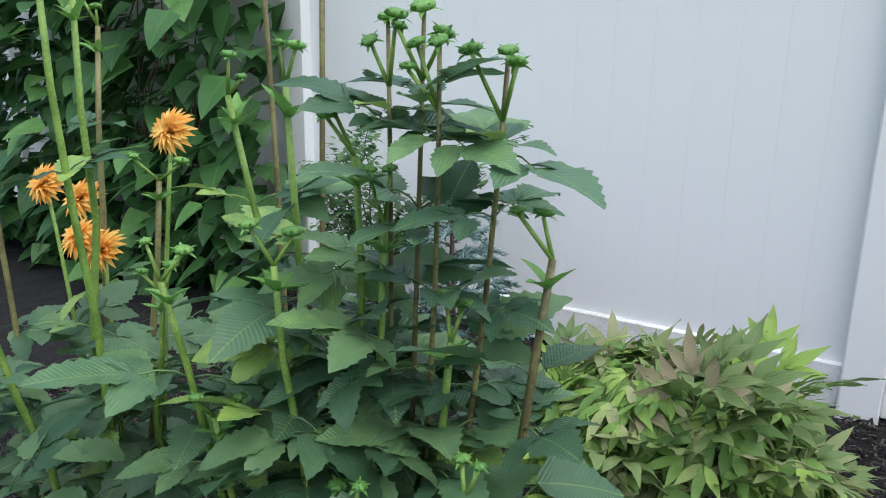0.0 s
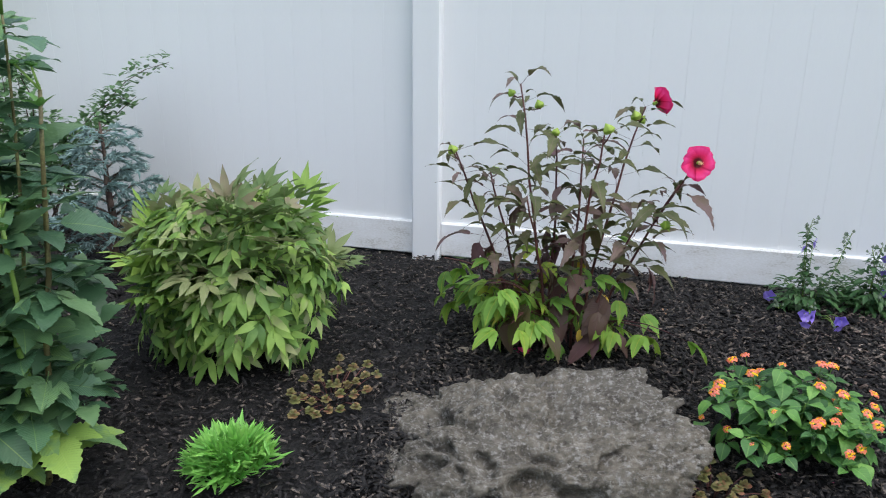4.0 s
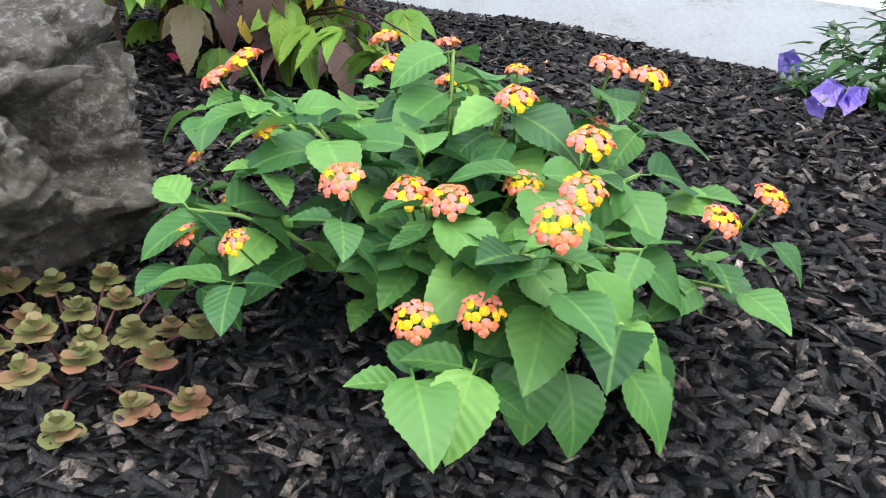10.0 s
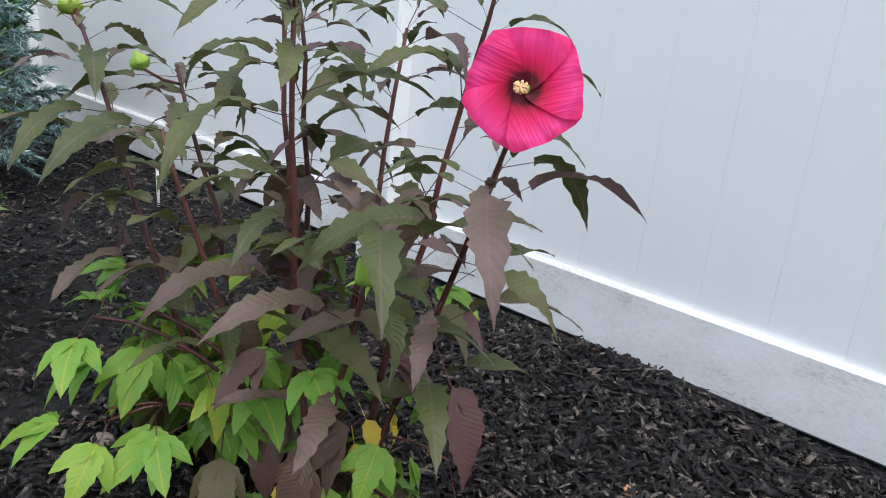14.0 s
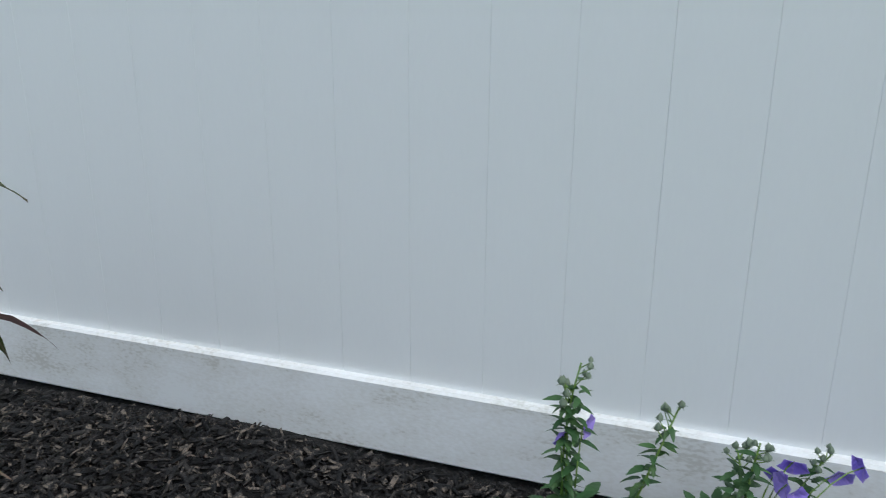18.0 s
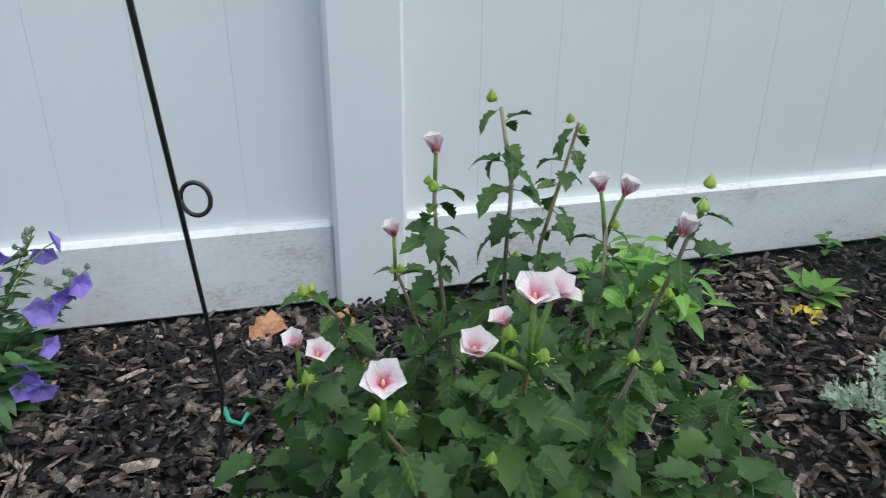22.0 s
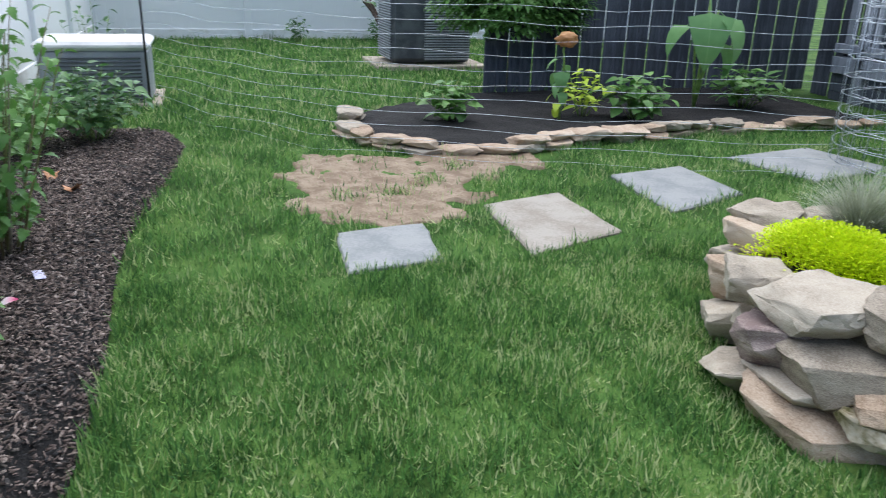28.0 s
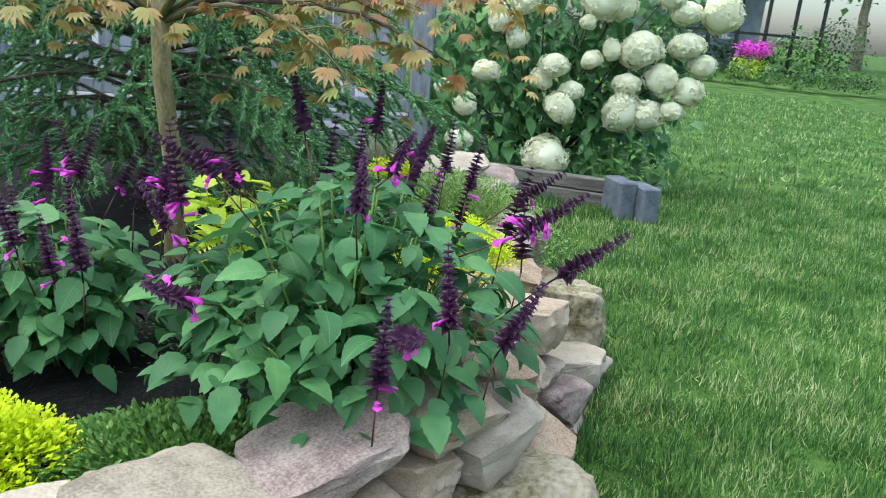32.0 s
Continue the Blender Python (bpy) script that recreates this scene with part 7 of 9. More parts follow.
PAVERS = [[(6.67, -2.27), (6.73, -2.75), (6.20, -2.70), (6.13, -2.23)], [(6.99, -3.18), (7.14, -3.73), (6.39, -3.75), (6.16, -3.14)], [(7.46, -4.25), (7.60, -4.89), (6.90, -4.90), (6.64, -4.22)], [(7.78, -5.40), (7.95, -6.30), (7.25, -6.45), (7.05, -5.60)]]
WALL_LINE = [(5.95, -4.8), (5.75, -4.3), (5.59, -3.72), (4.83, -3.33), (4.50, -3.31), (4.03, -3.58), (3.63, -3.93), (3.51, -4.41), (3.34, -4.76), (3.14, -5.47), (3.07, -6.17), (2.95, -6.6), (2.85, -7.0)]
BED_POLY = WALL_LINE + [(2.9, -8.2), (6.6, -8.2), (6.5, -5.6)]
RING = [(9.06, -2.75), (8.58, -2.85), (8.27, -3.28), (8.25, -3.87), (8.40, -4.40), (8.50, -5.05), (8.68, -5.90), (8.62, -7.1), (8.7, -7.8), (10.9, -7.8), (10.8, -4.4), (10.3, -3.55), (9.75, -2.92)]
DIRT = [(7.6, -2.1), (6.8, -2.25), (6.75, -2.85), (7.1, -3.2), (7.6, -3.3), (7.9, -4.1), (8.2, -4.2), (8.22, -3.3), (8.3, -2.8), (8.4, -2.3)]


def grass(name, n, x0, x1, y0, y1, h, w, seed, thin=None):
    g_ = np.random.default_rng(seed)
    x, y = g_.uniform(x0, x1, n), g_.uniform(y0, y1, n)
    keep = ~((y > bed_front(x) - 0.01) & (x < 9.3) & (x > -8))
    for poly in [[(cx + 0.95 * (px - cx), cy + 0.95 * (py - cy)) for px, py in q for cx, cy in [np.mean(q, 0)]] for q in PAVERS] + [BED_POLY, RING]:
        keep &= ~in_poly(x, y, poly)
    bare = in_poly(x, y, DIRT)
    keep &= ~bare | (g_.random(n) < 0.06) | ((rough_noise(x, y, 3.2, 4.0) > 0.22) if bare.any() else False)
    x, y = x[keep], y[keep]
    m = len(x)
    clump = rough_noise(x[: m], y[: m], 5.0) if m < 400000 else np.zeros(m)
    hh = h * g_.uniform(0.5, 1.4, m) * (1 + 1.1 * clump)
    v = [(-0.5, 0, 0), (0.5, 0, 0), (0.4, 0.55, 0.10), (-0.4, 0.55, 0.10), (0, 1, 0.38)]
    f = [(0, 1, 2), (0, 2, 3), (3, 2, 4)]
    sizes = np.stack([w * g_.uniform(0.6, 1.3, m), hh, hh], -1)
    t = turns_of(g_.uniform(0, 6.28, m), g_.uniform(0.15, 1.4, m), g_.uniform(-0.7, 0.7, m))
    z = np.full(m, LAWN_Z - 0.004) + 0.6 * smooth_step(10, 45, -y)
    ob = new(name, scatter(name, v, f, np.stack([x, y, z], -1), t, sizes, BLADE))
    tagged(ob, "blades of mown green lawn grass", "grass", kind="stuff")


grass("grass", 130000, 2.2, 6.2, -4.8, -1.15, 0.046, 0.0052, 301)
grass("grass_far", 75000, 6.2, 10.5, -8.0, -1.0, 0.055, 0.006, 302)
grass("grass_beyond", 40000, 9.0, 17.0, -6.5, -0.2, 0.07, 0.012, 303)
grass("grass_side", 125000, -0.6, 3.6, -8.6, -3.2, 0.05, 0.005, 304)
grass("grass_back", 34000, -7.0, 3.0, -19.0, -7.2, 0.06, 0.013, 305)

# flagstones
for k, q in enumerate(PAVERS):
    c = np.mean(q, 0)
    bm = bmesh.new()
    top, r = [], rng_of(400 + k)
    ring_ = []
    for (xa, ya), (xb, yb) in zip(q, q[1:] + q[:1]):
        for u in (0.0, 0.25, 0.5, 0.75):
            ring_.append((xa + (xb - xa) * u + r.uniform(-0.008, 0.008), ya + (yb - ya) * u + r.uniform(-0.008, 0.008)))
    lo = [bm.verts.new((x - c[0], y - c[1], -0.05)) for x, y in ring_]
    hi = [bm.verts.new((x - c[0], y - c[1], 0.012 + r.uniform(-0.002, 0.002))) for x, y in ring_]
    ins = [bm.verts.new(((x - c[0]) * 0.965, (y - c[1]) * 0.965, 0.02 + r.uniform(-0.001, 0.001))) for x, y in ring_]
    m = len(ring_)
    for i in range(m):
        j = (i + 1) % m
        bm.faces.new((lo[i], lo[j], hi[j], hi[i]))
        bm.faces.new((hi[i], hi[j], ins[j], ins[i]))
    bm.faces.new(ins)
    bmesh.ops.recalc_face_normals(bm, faces=bm.faces)
    me = bpy.data.meshes.new("flagstone")
    bm.to_mesh(me)
    bm.free()
    me.materials.append(TANFLAG if k == 1 else BLUESTONE)
    ob = new("flagstone", me)
    ob.location = (c[0], c[1], LAWN_Z)
    tagged(ob, "tan flagstone step set in the lawn" if k == 1 else "blue-grey flagstone step set in the lawn", "paving stone", "flagstone steps")

# bare soil
xs, ys = np.meshgrid(np.linspace(6.6, 8.4, 110), np.linspace(-3.95, -2.0, 110))
edge = in_poly(xs + 0.22 * rough_noise(xs, ys, 4.5), ys + 0.22 * rough_noise(xs, ys, 4.5, 3.0), DIRT)
zs = LAWN_Z + np.where(edge, 0.012, -0.03) + 0.016 * rough_noise(xs, ys, 7.0) + 0.008 * rough_noise(xs, ys, 25.0)
ii = np.arange(12100).reshape(110, 110)
soil = new("bare_soil", bulk("bare_soil", np.stack([xs, ys, zs], -1).reshape(-1, 3), np.stack([ii[:-1, :-1], ii[:-1, 1:], ii[1:, 1:], ii[1:, :-1]], -1).reshape(-1, 4), SOIL, True))
tagged(soil, "patch of bare dry tan soil in the lawn", "soil", kind="structure")


# ring bed with its stone border
def filled(name, poly, z, mat, lump=0.02):
    bm = bmesh.new()
    bm.faces.new([bm.verts.new((x, y, z)) for x, y in poly])
    bmesh.ops.triangulate(bm, faces=bm.faces)
    for _ in range(4):
        bmesh.ops.subdivide_edges(bm, edges=bm.edges[:], cuts=1, use_grid_fill=True)
    for v in bm.verts:
        v.co.z += lump * noise.noise(v.co * 5)
    me = bpy.data.meshes.new(name)
    bm.to_mesh(me)
    bm.free()
    me.materials.append(mat)
    return new(name, me)


tagged(filled("ring_bed_soil", RING, LAWN_Z + 0.035, MULCH), "dark mulch inside a stone-edged bed", "mulch", kind="structure")
edging = thing("stone_edging", "low border of stacked flat tan stones round the planting bed", "edging", (8.6, -4.5, LAWN_Z))
EDGE_STONES = [fieldstone("stone", 500 + k, 0.18, 0.11, 0.033, (STONE_TAN, STONE_TAN, STONE_GREY, STONE_TAN)[k % 4]) for k in range(8)]
re_ = rng_of(510)
line = [Vector((x, y)) for x, y in ([RING[-1]] + RING[:9])]
for a, b in zip(line, line[1:]):
    d = b - a
    n_ = max(2, int(d.length / 0.24))
    for i in range(n_):
        for lvl in range(2 if re_.random() < 0.75 else 1):
            p = a.lerp(b, (i + 0.5) / n_) + Vector((re_.uniform(-0.03, 0.03), re_.uniform(-0.03, 0.03)))
            part("stone", re_.choice(EDGE_STONES), edging, Matrix.Translation((p.x - 8.6, p.y + 4.5, 0.025 + lvl * 0.058)) @ Matrix.Rotation(math.atan2(d.y, d.x) + re_.uniform(-0.25, 0.25), 4, "Z") @ Matrix.Rotation(re_.uniform(-0.12, 0.12), 4, "X") @ Matrix.Scale(re_.uniform(0.75, 1.15), 4))

# plants in the ring bed
leafy_clump("hosta", "green broad-leaved plant in the stone-edged bed", (9.35, -3.7, LAWN_Z + 0.03), 12, 0.22, 0.32, 520, HEARTS, "perennial", 1.8, "leafy plants in the ring bed", I_GREEN)
leafy_clump("hosta", "light green broad-leaved plant in the stone-edged bed", (9.2, -5.45, LAWN_Z + 0.03), 14, 0.3, 0.38, 521, HEARTS, "perennial", 2.0, "leafy plants in the ring bed", I_GREEN)
leafy_clump("hosta", "yellow-green leafy plant in the stone-edged bed", (9.4, -5.0, LAWN_Z + 0.03), 10, 0.25, 0.42, 522, PH2, "perennial", 2.6, "leafy plants in the ring bed", I_LIME)
leafy_clump("hosta", "dark leafy plant in the stone-edged bed", (9.6, -6.9, LAWN_Z + 0.03), 14, 0.4, 0.4, 523, HEARTS, "perennial", 2.0, "leafy plants in the ring bed", I_GREEN)
sunf = thing("spent_sunflower", "drooping plant with a rusty spent flower head", "flowering plant", (9.3, -4.72, LAWN_Z + 0.03))
stem(sunf, arc((0, 0, 0), (0.02, 0.0, 0.66), 0, 6, 0.02), 0.012, 0.008, STEM_GREEN)
BIG = leaves_of("leaf", L_EAR, [dict(length=0.22, width=0.17, shape="heart", n=8, droop=1.1, fold=0.15, petiole=0.06), dict(length=0.26, width=0.2, shape="heart", n=8, droop=1.4, fold=0.1, petiole=0.06)])
PALE = leaves_of("leaf", L_LIME_LEAF, [dict(length=0.16, width=0.12, shape="heart", n=7, droop=1.2, fold=0.1, petiole=0.05)])
rsf = rng_of(530)
for k in range(12):
    part("leaf", rsf.choice(BIG if k > 3 else PALE), sunf, laid((0.02, 0, 0.12 + 0.038 * k), k * 2.4, rsf.uniform(-0.9, -0.1), 0, rsf.uniform(0.6, 0.85)))
part("flower_head", ball("flower_head", 0.095, F_RUST, 1, 1, 0.7, 3, 0.35, 4), sunf, Matrix.Translation((0.0, -0.02, 0.70)), "rusty brown flower head")
ear = thing("elephant_ear", "elephant ear with one huge pale green leaf", "foliage plant", (9.7, -6.4, LAWN_Z + 0.03))
for k, (az, el, s, h) in enumerate([(2.7, -0.9, 2.6, 1.05), (3.6, -0.6, 1.9, 0.95), (1.6, -0.5, 1.7, 0.85), (4.6, -0.7, 1.6, 0.7)]):
    p = (math.cos(az) * 0.12, math.sin(az) * 0.12, h)
    stem(ear, arc((0, 0, 0), p, 0, 5), 0.016, 0.01, STEM_GREEN)
    part("leaf", BIG[k % 2], ear, laid(p, az, el, 0, s))
# evergreen shrub against the house
arb = thing("evergreen_shrub", "broad light green evergreen shrub by the air conditioner", "shrub", (11.0, -4.9, LAWN_Z))
ra = rng_of(540)
stem(arb, [(0, 0, 0), (0, 0, 0.5), (0, 0, 0.9)], 0.04, 0.02, BARK_DARK, 7, "trunk")
ga = np.random.default_rng(541)
n = 9000
u, ph = ga.random(n) ** 0.33, ga.uniform(0, 6.28, n)
ct = ga.uniform(-0.55, 1, n)
st_ = np.sqrt(1 - ct ** 2)
lump = 1 + 0.25 * np.sin(ph * 5) * st_
part("crown", scatter("crown", *[np.array(a) for a in leaf_shape(0.09, 0.045, "ovate", 2, droop=0.4)], np.stack([0.55 * u * st_ * np.cos(ph) * lump, 0.75 * u * st_ * np.sin(ph) * lump, 0.92 + 0.48 * u * ct], -1), turns_of(ph + ga.normal(0, 0.6, n), ga.uniform(-0.9, 0.6, n)), ga.uniform(0.7, 1.3, n), L_GREEN), arb)["kind"] = "stuff"

# air conditioner
ac = thing("air_conditioner", "grey outdoor air-conditioning unit with slatted sides on a pad", "air conditioner", (13.35, -4.55, LAWN_Z))
part("pad", joined("pad", [box(-0.55, 0.55, -0.75, 0.75, -0.05, 0.06, 0.01)], STONE_GREY, False), ac)
part("body", joined("body", [box(-0.40, 0.40, -0.55, 0.55, 0.08, 0.98, 0.06)], CHARCOAL, False), ac)
part("top_cover", joined("top_cover", [box(-0.42, 0.42, -0.57, 0.57, 0.98, 1.04, 0.02)], METALGREY, False), ac)
for k in range(26):
    part("slat", joined("slat", [box(-0.415, -0.395, -0.52, 0.10, -0.008, 0.008, 0.002)], METALGREY, False) if k == 0 else bpy.data.meshes["slat"], ac, Matrix.Translation((0, 0, 0.13 + k * 0.033)))
    part("slat", joined("side_slat", [box(-0.38, 0.38, 0.545, 0.562, -0.008, 0.008, 0.002)], METALGREY, False) if k == 0 else bpy.data.meshes["side_slat"], ac, Matrix.Translation((0, 0, 0.13 + k * 0.033)))
for k in range(14):
    part("fin", joined("fin", [box(-0.412, -0.395, -0.006, 0.006, 0.10, 0.96, 0.002)], CHARCOAL, False) if k == 0 else bpy.data.meshes["fin"], ac, Matrix.Translation((0, -0.50 + k * 0.045, 0)))
# grey unit with a pale lid beside the fence
unit = thing("equipment_box", "grey slatted equipment box with a pale rounded lid", "equipment box", (10.98, -0.72, LAWN_Z))
part("body", joined("body", [box(-0.38, 0.38, -0.46, 0.46, 0.0, 0.50, 0.02)], METALGREY, False), unit)
part("lid", joined("lid", [box(-0.41, 0.41, -0.49, 0.49, 0.50, 0.58, 0.03)], LIDWHITE, False), unit, None, "pale lid")
for k in range(12):
    part("louvre", joined("louvre", [box(-0.395, -0.378, -0.40, 0.30, -0.008, 0.008, 0.003)], CHARCOAL, False) if k == 0 else bpy.data.meshes["louvre"], unit, Matrix.Translation((0, 0, 0.06 + k * 0.034)))
part("pad", joined("unit_pad", [box(-0.45, 0.45, -0.55, 0.55, -0.05, 0.03, 0.01)], STONE_GREY, False), unit)
# shrubs along the far fence
for k, (x, y, s) in enumerate([(12.6, -0.5, 1.0), (16.5, -3.2, 0.5), (16.6, -4.6, 0.5)]):
    leafy_clump("fence_shrub", "small dark shrub at the foot of the far fence", (x, y, LAWN_Z), 10, 0.4 * s, 0.8 * s, 550 + k, DEEP, "shrub", 1.3, "shrubs by the far fence", I_DEEP)
crape = thing("bare_shrub", "dark many-stemmed shrub with sparse leaves by the far fence", "shrub", (15.6, -4.6, LAWN_Z))
BAG[crape.name] = []
rc = rng_of(560)
for k in range(11):
    a = rc.uniform(0, 6.28)
    tip = (math.cos(a) * 0.8, math.sin(a) * 0.9, rc.uniform(0.9, 1.9))
    pts = arc((0, 0, 0), tip, 0.1, 6, 0.05, rc, 0.04)
    stem(crape, pts, 0.03, 0.008, BARK_DARK, 6, "branch")
    fan(crape, "leaf", DEEP, pts, rc, 14, 0.4, 1.0, (-0.6, 0.4), (1.0, 1.8))
flush(crape, I_DEEP)

# strands of wire fencing and a standing roll of it
wire = thing("wire_fence", "thin galvanised wire strands strung across the lawn", "wire fence", (8.0, -3.5, LAWN_Z))
way = [Vector(p) for p in [(7.15, -5.75), (7.6, -4.6), (8.0, -3.5), (8.6, -2.4), (9.5, -1.7), (10.6, -1.15)]]
for k in range(11):
    r = rng_of(570 + k)
    pts = []
    for i in range(41):
        q = along([Vector((p.x, p.y, 0)) for p in way], i / 40)
        pts.append((q.x - 8.0, q.y + 3.5, 0.02 + 0.105 * k + 0.012 * math.sin(i * 0.7 + k) + r.uniform(-0.004, 0.004)))
    stem(wire, pts, 0.0016, 0.0016, WIRE, 4, "strand")
for x, y in [(10.55, -1.17)]:
    part("post", joined("wire_post", [tube([(0, 0, -0.05), (0, 0, 1.3)], (0.012, 0.012), 6)], BLACK), wire, Matrix.Translation((x - 8.0, y + 3.5, 0)))
roll = thing("wire_roll", "standing roll of galvanised mesh fencing on the lawn", "wire roll", (7.3, -6.68, LAWN_Z))
rr_ = rng_of(580)
for k in range(10):
    for c in range(2):
        rad = 0.57 - 0.07 * c
        pts = [(math.cos(a) * rad * (1 + 0.02 * math.sin(3 * a + k)), math.sin(a) * rad, 0.02 + 0.125 * k + rr_.uniform(-0.01, 0.01) + 0.01 * math.sin(a + k)) for a in np.linspace(0, 6.283, 33)]
        stem(roll, pts, 0.0032, 0.0032, WIRE, 4, "hoop")
up_mesh = joined("upright", [tube([(0, 0, 0), (0, 0, 1.2)], (0.0016, 0.0016), 4)], WIRE)
for k in range(54):
    a = 6.283 * k / 54
    rad = 0.57 if k % 2 else 0.50
    part("upright", up_mesh, roll, Matrix.Translation((math.cos(a) * rad, math.sin(a) * rad, 0)))


# ---- the raised stone bed ----
wall_bed = thing("rock_wall", "dry-stacked wall of flat tan and grey fieldstones holding a raised bed", "stone wall", (4.3, -4.2, LAWN_Z))
KIND = {"T": STONE_TAN, "G": STONE_GREY, "W": STONE_GREY, "P": STONE_PLUM, "M": STONE_MOSS}
seed_at = 600


def lay(rows, thick=0.5):
    """Stones of (kind, x, y, z, turn, width, height), each laid into the wall's face."""
    global seed_at
    for kind, x, y, z, turn_, w, h in rows:
        x += 0.20 if y < -6.2 else (0.08 if y < -5.5 else 0.0)
        seed_at += 1
        d = max(0.12, min(0.20, 0.52 * w))
        me = rock("stone", seed_at, w * 0.58, d * 1.2, h * 0.54, STONE_MOSS, 12, 0.10, 5, 0.25, 3.2) if kind == "M" and h > 0.2 else fieldstone("stone", seed_at, w * 0.60, d * 1.1, max(h * thick * 0.86, 0.030), KIND[kind])
        inn = Vector((math.sin(turn_), -math.cos(turn_)))
        if inn.dot(Vector((4.9 - x, -5.4 - y))) < 0:
            inn = -inn
        r = rng_of(seed_at)
        jut = r.uniform(-0.28, 0.22)
        part("stone", me, wall_bed, Matrix.Translation((x + inn.x * d * (0.45 + jut) - 4.3, y + inn.y * d * (0.45 + jut) + 4.2, z - LAWN_Z)) @ Matrix.Rotation(turn_ + r.uniform(-0.12, 0.12), 4, "Z") @ Matrix.Rotation(r.uniform(-0.2, 0.2), 4, "Y") @ Matrix.Rotation(r.uniform(-0.16, 0.16), 4, "X"))


lay([("T", 5.50, -3.80, 0.22, 2.67, 0.25, 0.12), ("G", 5.62, -3.95, 0.27, 1.9, 0.24, 0.10), ("T", 5.36, -3.66, 0.09, 2.67, 0.26, 0.2), ("G", 5.08, -3.52, 0.21, 2.67, 0.16, 0.16), ("G", 4.77, -3.51, 0.25, 3.06, 0.36, 0.15), ("W", 4.45, -3.60, 0.27, -2.61, 0.35, 0.15), ("P", 4.20, -3.78, 0.30, -2.61, 0.31, 0.14), ("T", 3.96, -3.99, 0.31, -2.45, 0.25, 0.12), ("T", 3.72, -4.30, 0.24, -1.95, 0.20, 0.16), ("T", 3.60, -4.68, 0.25, -2.02, 0.44, 0.16)])
lay([("T", 3.52, -5.10, 0.28, -1.85, 0.26, 0.10), ("P", 3.46, -5.40, 0.30, -1.85, 0.34, 0.12), ("M", 3.30, -5.20, 0.09, -1.85, 0.42, 0.36), ("P", 3.26, -5.68, 0.28, -1.85, 0.24, 0.16), ("G", 3.22, -6.0, 0.12, -1.75, 0.40, 0.28), ("G", 3.30, -6.35, 0.30, -1.84, 0.41, 0.14), ("T", 3.12, -6.5, 0.12, -1.8, 0.36, 0.26), ("G", 3.25, -6.85, 0.33, -1.8, 0.5, 0.12), ("P", 3.0, -7.0, 0.18, -1.8, 0.4, 0.24)])
lay([("G", 4.62, -3.47, 0.13, 3.07, 0.37, 0.15), ("P", 4.84, -3.40, 0.12, 3.0, 0.26, 0.18), ("T", 4.35, -3.62, 0.19, -2.61, 0.20, 0.09), ("T", 4.18, -3.72, 0.20, -2.61, 0.23, 0.11), ("G", 4.19, -3.66, 0.13, -2.61, 0.37, 0.12), ("T", 4.00, -3.88, 0.20, -2.44, 0.20, 0.16), ("W", 3.85, -4.03, 0.22, -2.44, 0.24, 0.20), ("T", 3.72, -4.22, 0.14, -1.80, 0.17, 0.08), ("G", 3.57, -4.56, 0.11, -2.02, 0.25, 0.13), ("P", 3.52, -4.60, 0.03, -2.02, 0.29, 0.15), ("G", 5.02, -3.48, 0.02, 2.75, 0.26, 0.2)])
lay([("G", 4.69, -3.39, 0.03, 3.08, 0.33, 0.10), ("T", 4.40, -3.51, 0.09, -2.62, 0.22, 0.13), ("M", 4.41, -3.46, 0.03, -2.62, 0.22, 0.08), ("G", 4.05, -3.75, 0.11, -2.43, 0.28, 0.11), ("M", 3.75, -3.95, 0.05, -2.43, 0.42, 0.28), ("T", 3.60, -4.34, 0.0, -1.81, 0.2, 0.2), ("G", 3.48, -4.58, -0.04, -2.02, 0.16, 0.10), ("T", 4.54, -3.37, -0.03, -2.62, 0.46, 0.13), ("P", 4.08, -3.66, 0.0, -2.55, 0.56, 0.20), ("G", 4.86, -3.40, -0.03, 2.8, 0.34, 0.14), ("G", 5.25, -3.60, -0.03, 2.67, 0.36, 0.18), ("G", 5.58, -3.85, 0.05, 2.2, 0.34, 0.24)])
lay([("T", 5.78, -4.2, 0.05, 1.9, 0.4, 0.3), ("G", 5.90, -4.6, 0.05, 1.9, 0.4, 0.3), ("G", 3.38, -4.9, -0.02, -1.9, 0.4, 0.2), ("T", 3.2, -5.6, -0.02, -1.85, 0.45, 0.22)])
INNER = [(5.85, -4.9), (5.62, -4.35), (5.45, -3.90), (4.80, -3.62), (4.50, -3.65), (4.18, -3.85), (3.85, -4.15), (3.70, -4.55), (3.55, -4.95), (3.40, -5.55), (3.30, -6.2), (3.2, -7.2), (3.2, -8.2), (6.6, -8.2), (6.5, -5.6)]
soil2 = filled("raised_bed_soil", INNER, 0.20, MULCH, 0.03)
tagged(soil2, "dark soil filling the raised stone bed", "soil", kind="structure")
BZ = 0.20

# low golden and green mats
LUMP = [(x * 0.009, y * 0.012, z * 0.010) for x, y, z in [(-0.1, 0, 0), (0.1, 0, 0), (0.5, 0.6, 0.1), (0, 1, 0.25), (-0.5, 0.6, 0.1)]]
LF = [(0, 1, 2, 3), (0, 2, 3, 4)]
for x, y, rx, ry, h, n_, lab in [(5.07, -3.88, 0.36, 0.27, 0.15, 20000, "bright chartreuse sedum mat spilling over the stones"), (3.725, -5.26, 0.25, 0.44, 0.18, 16000, "bright chartreuse sedum mound among the stones"), (3.80, -7.0, 0.3, 0.35, 0.12, 4000, "small chartreuse sedum patch at the bed's back")]:
    mat_plant("golden_sedum", lab, (x, y, BZ), rx, ry, h, n_, LUMP, LF, L_LIME, int(n_ / 7), lumps=90, sig=0.15)
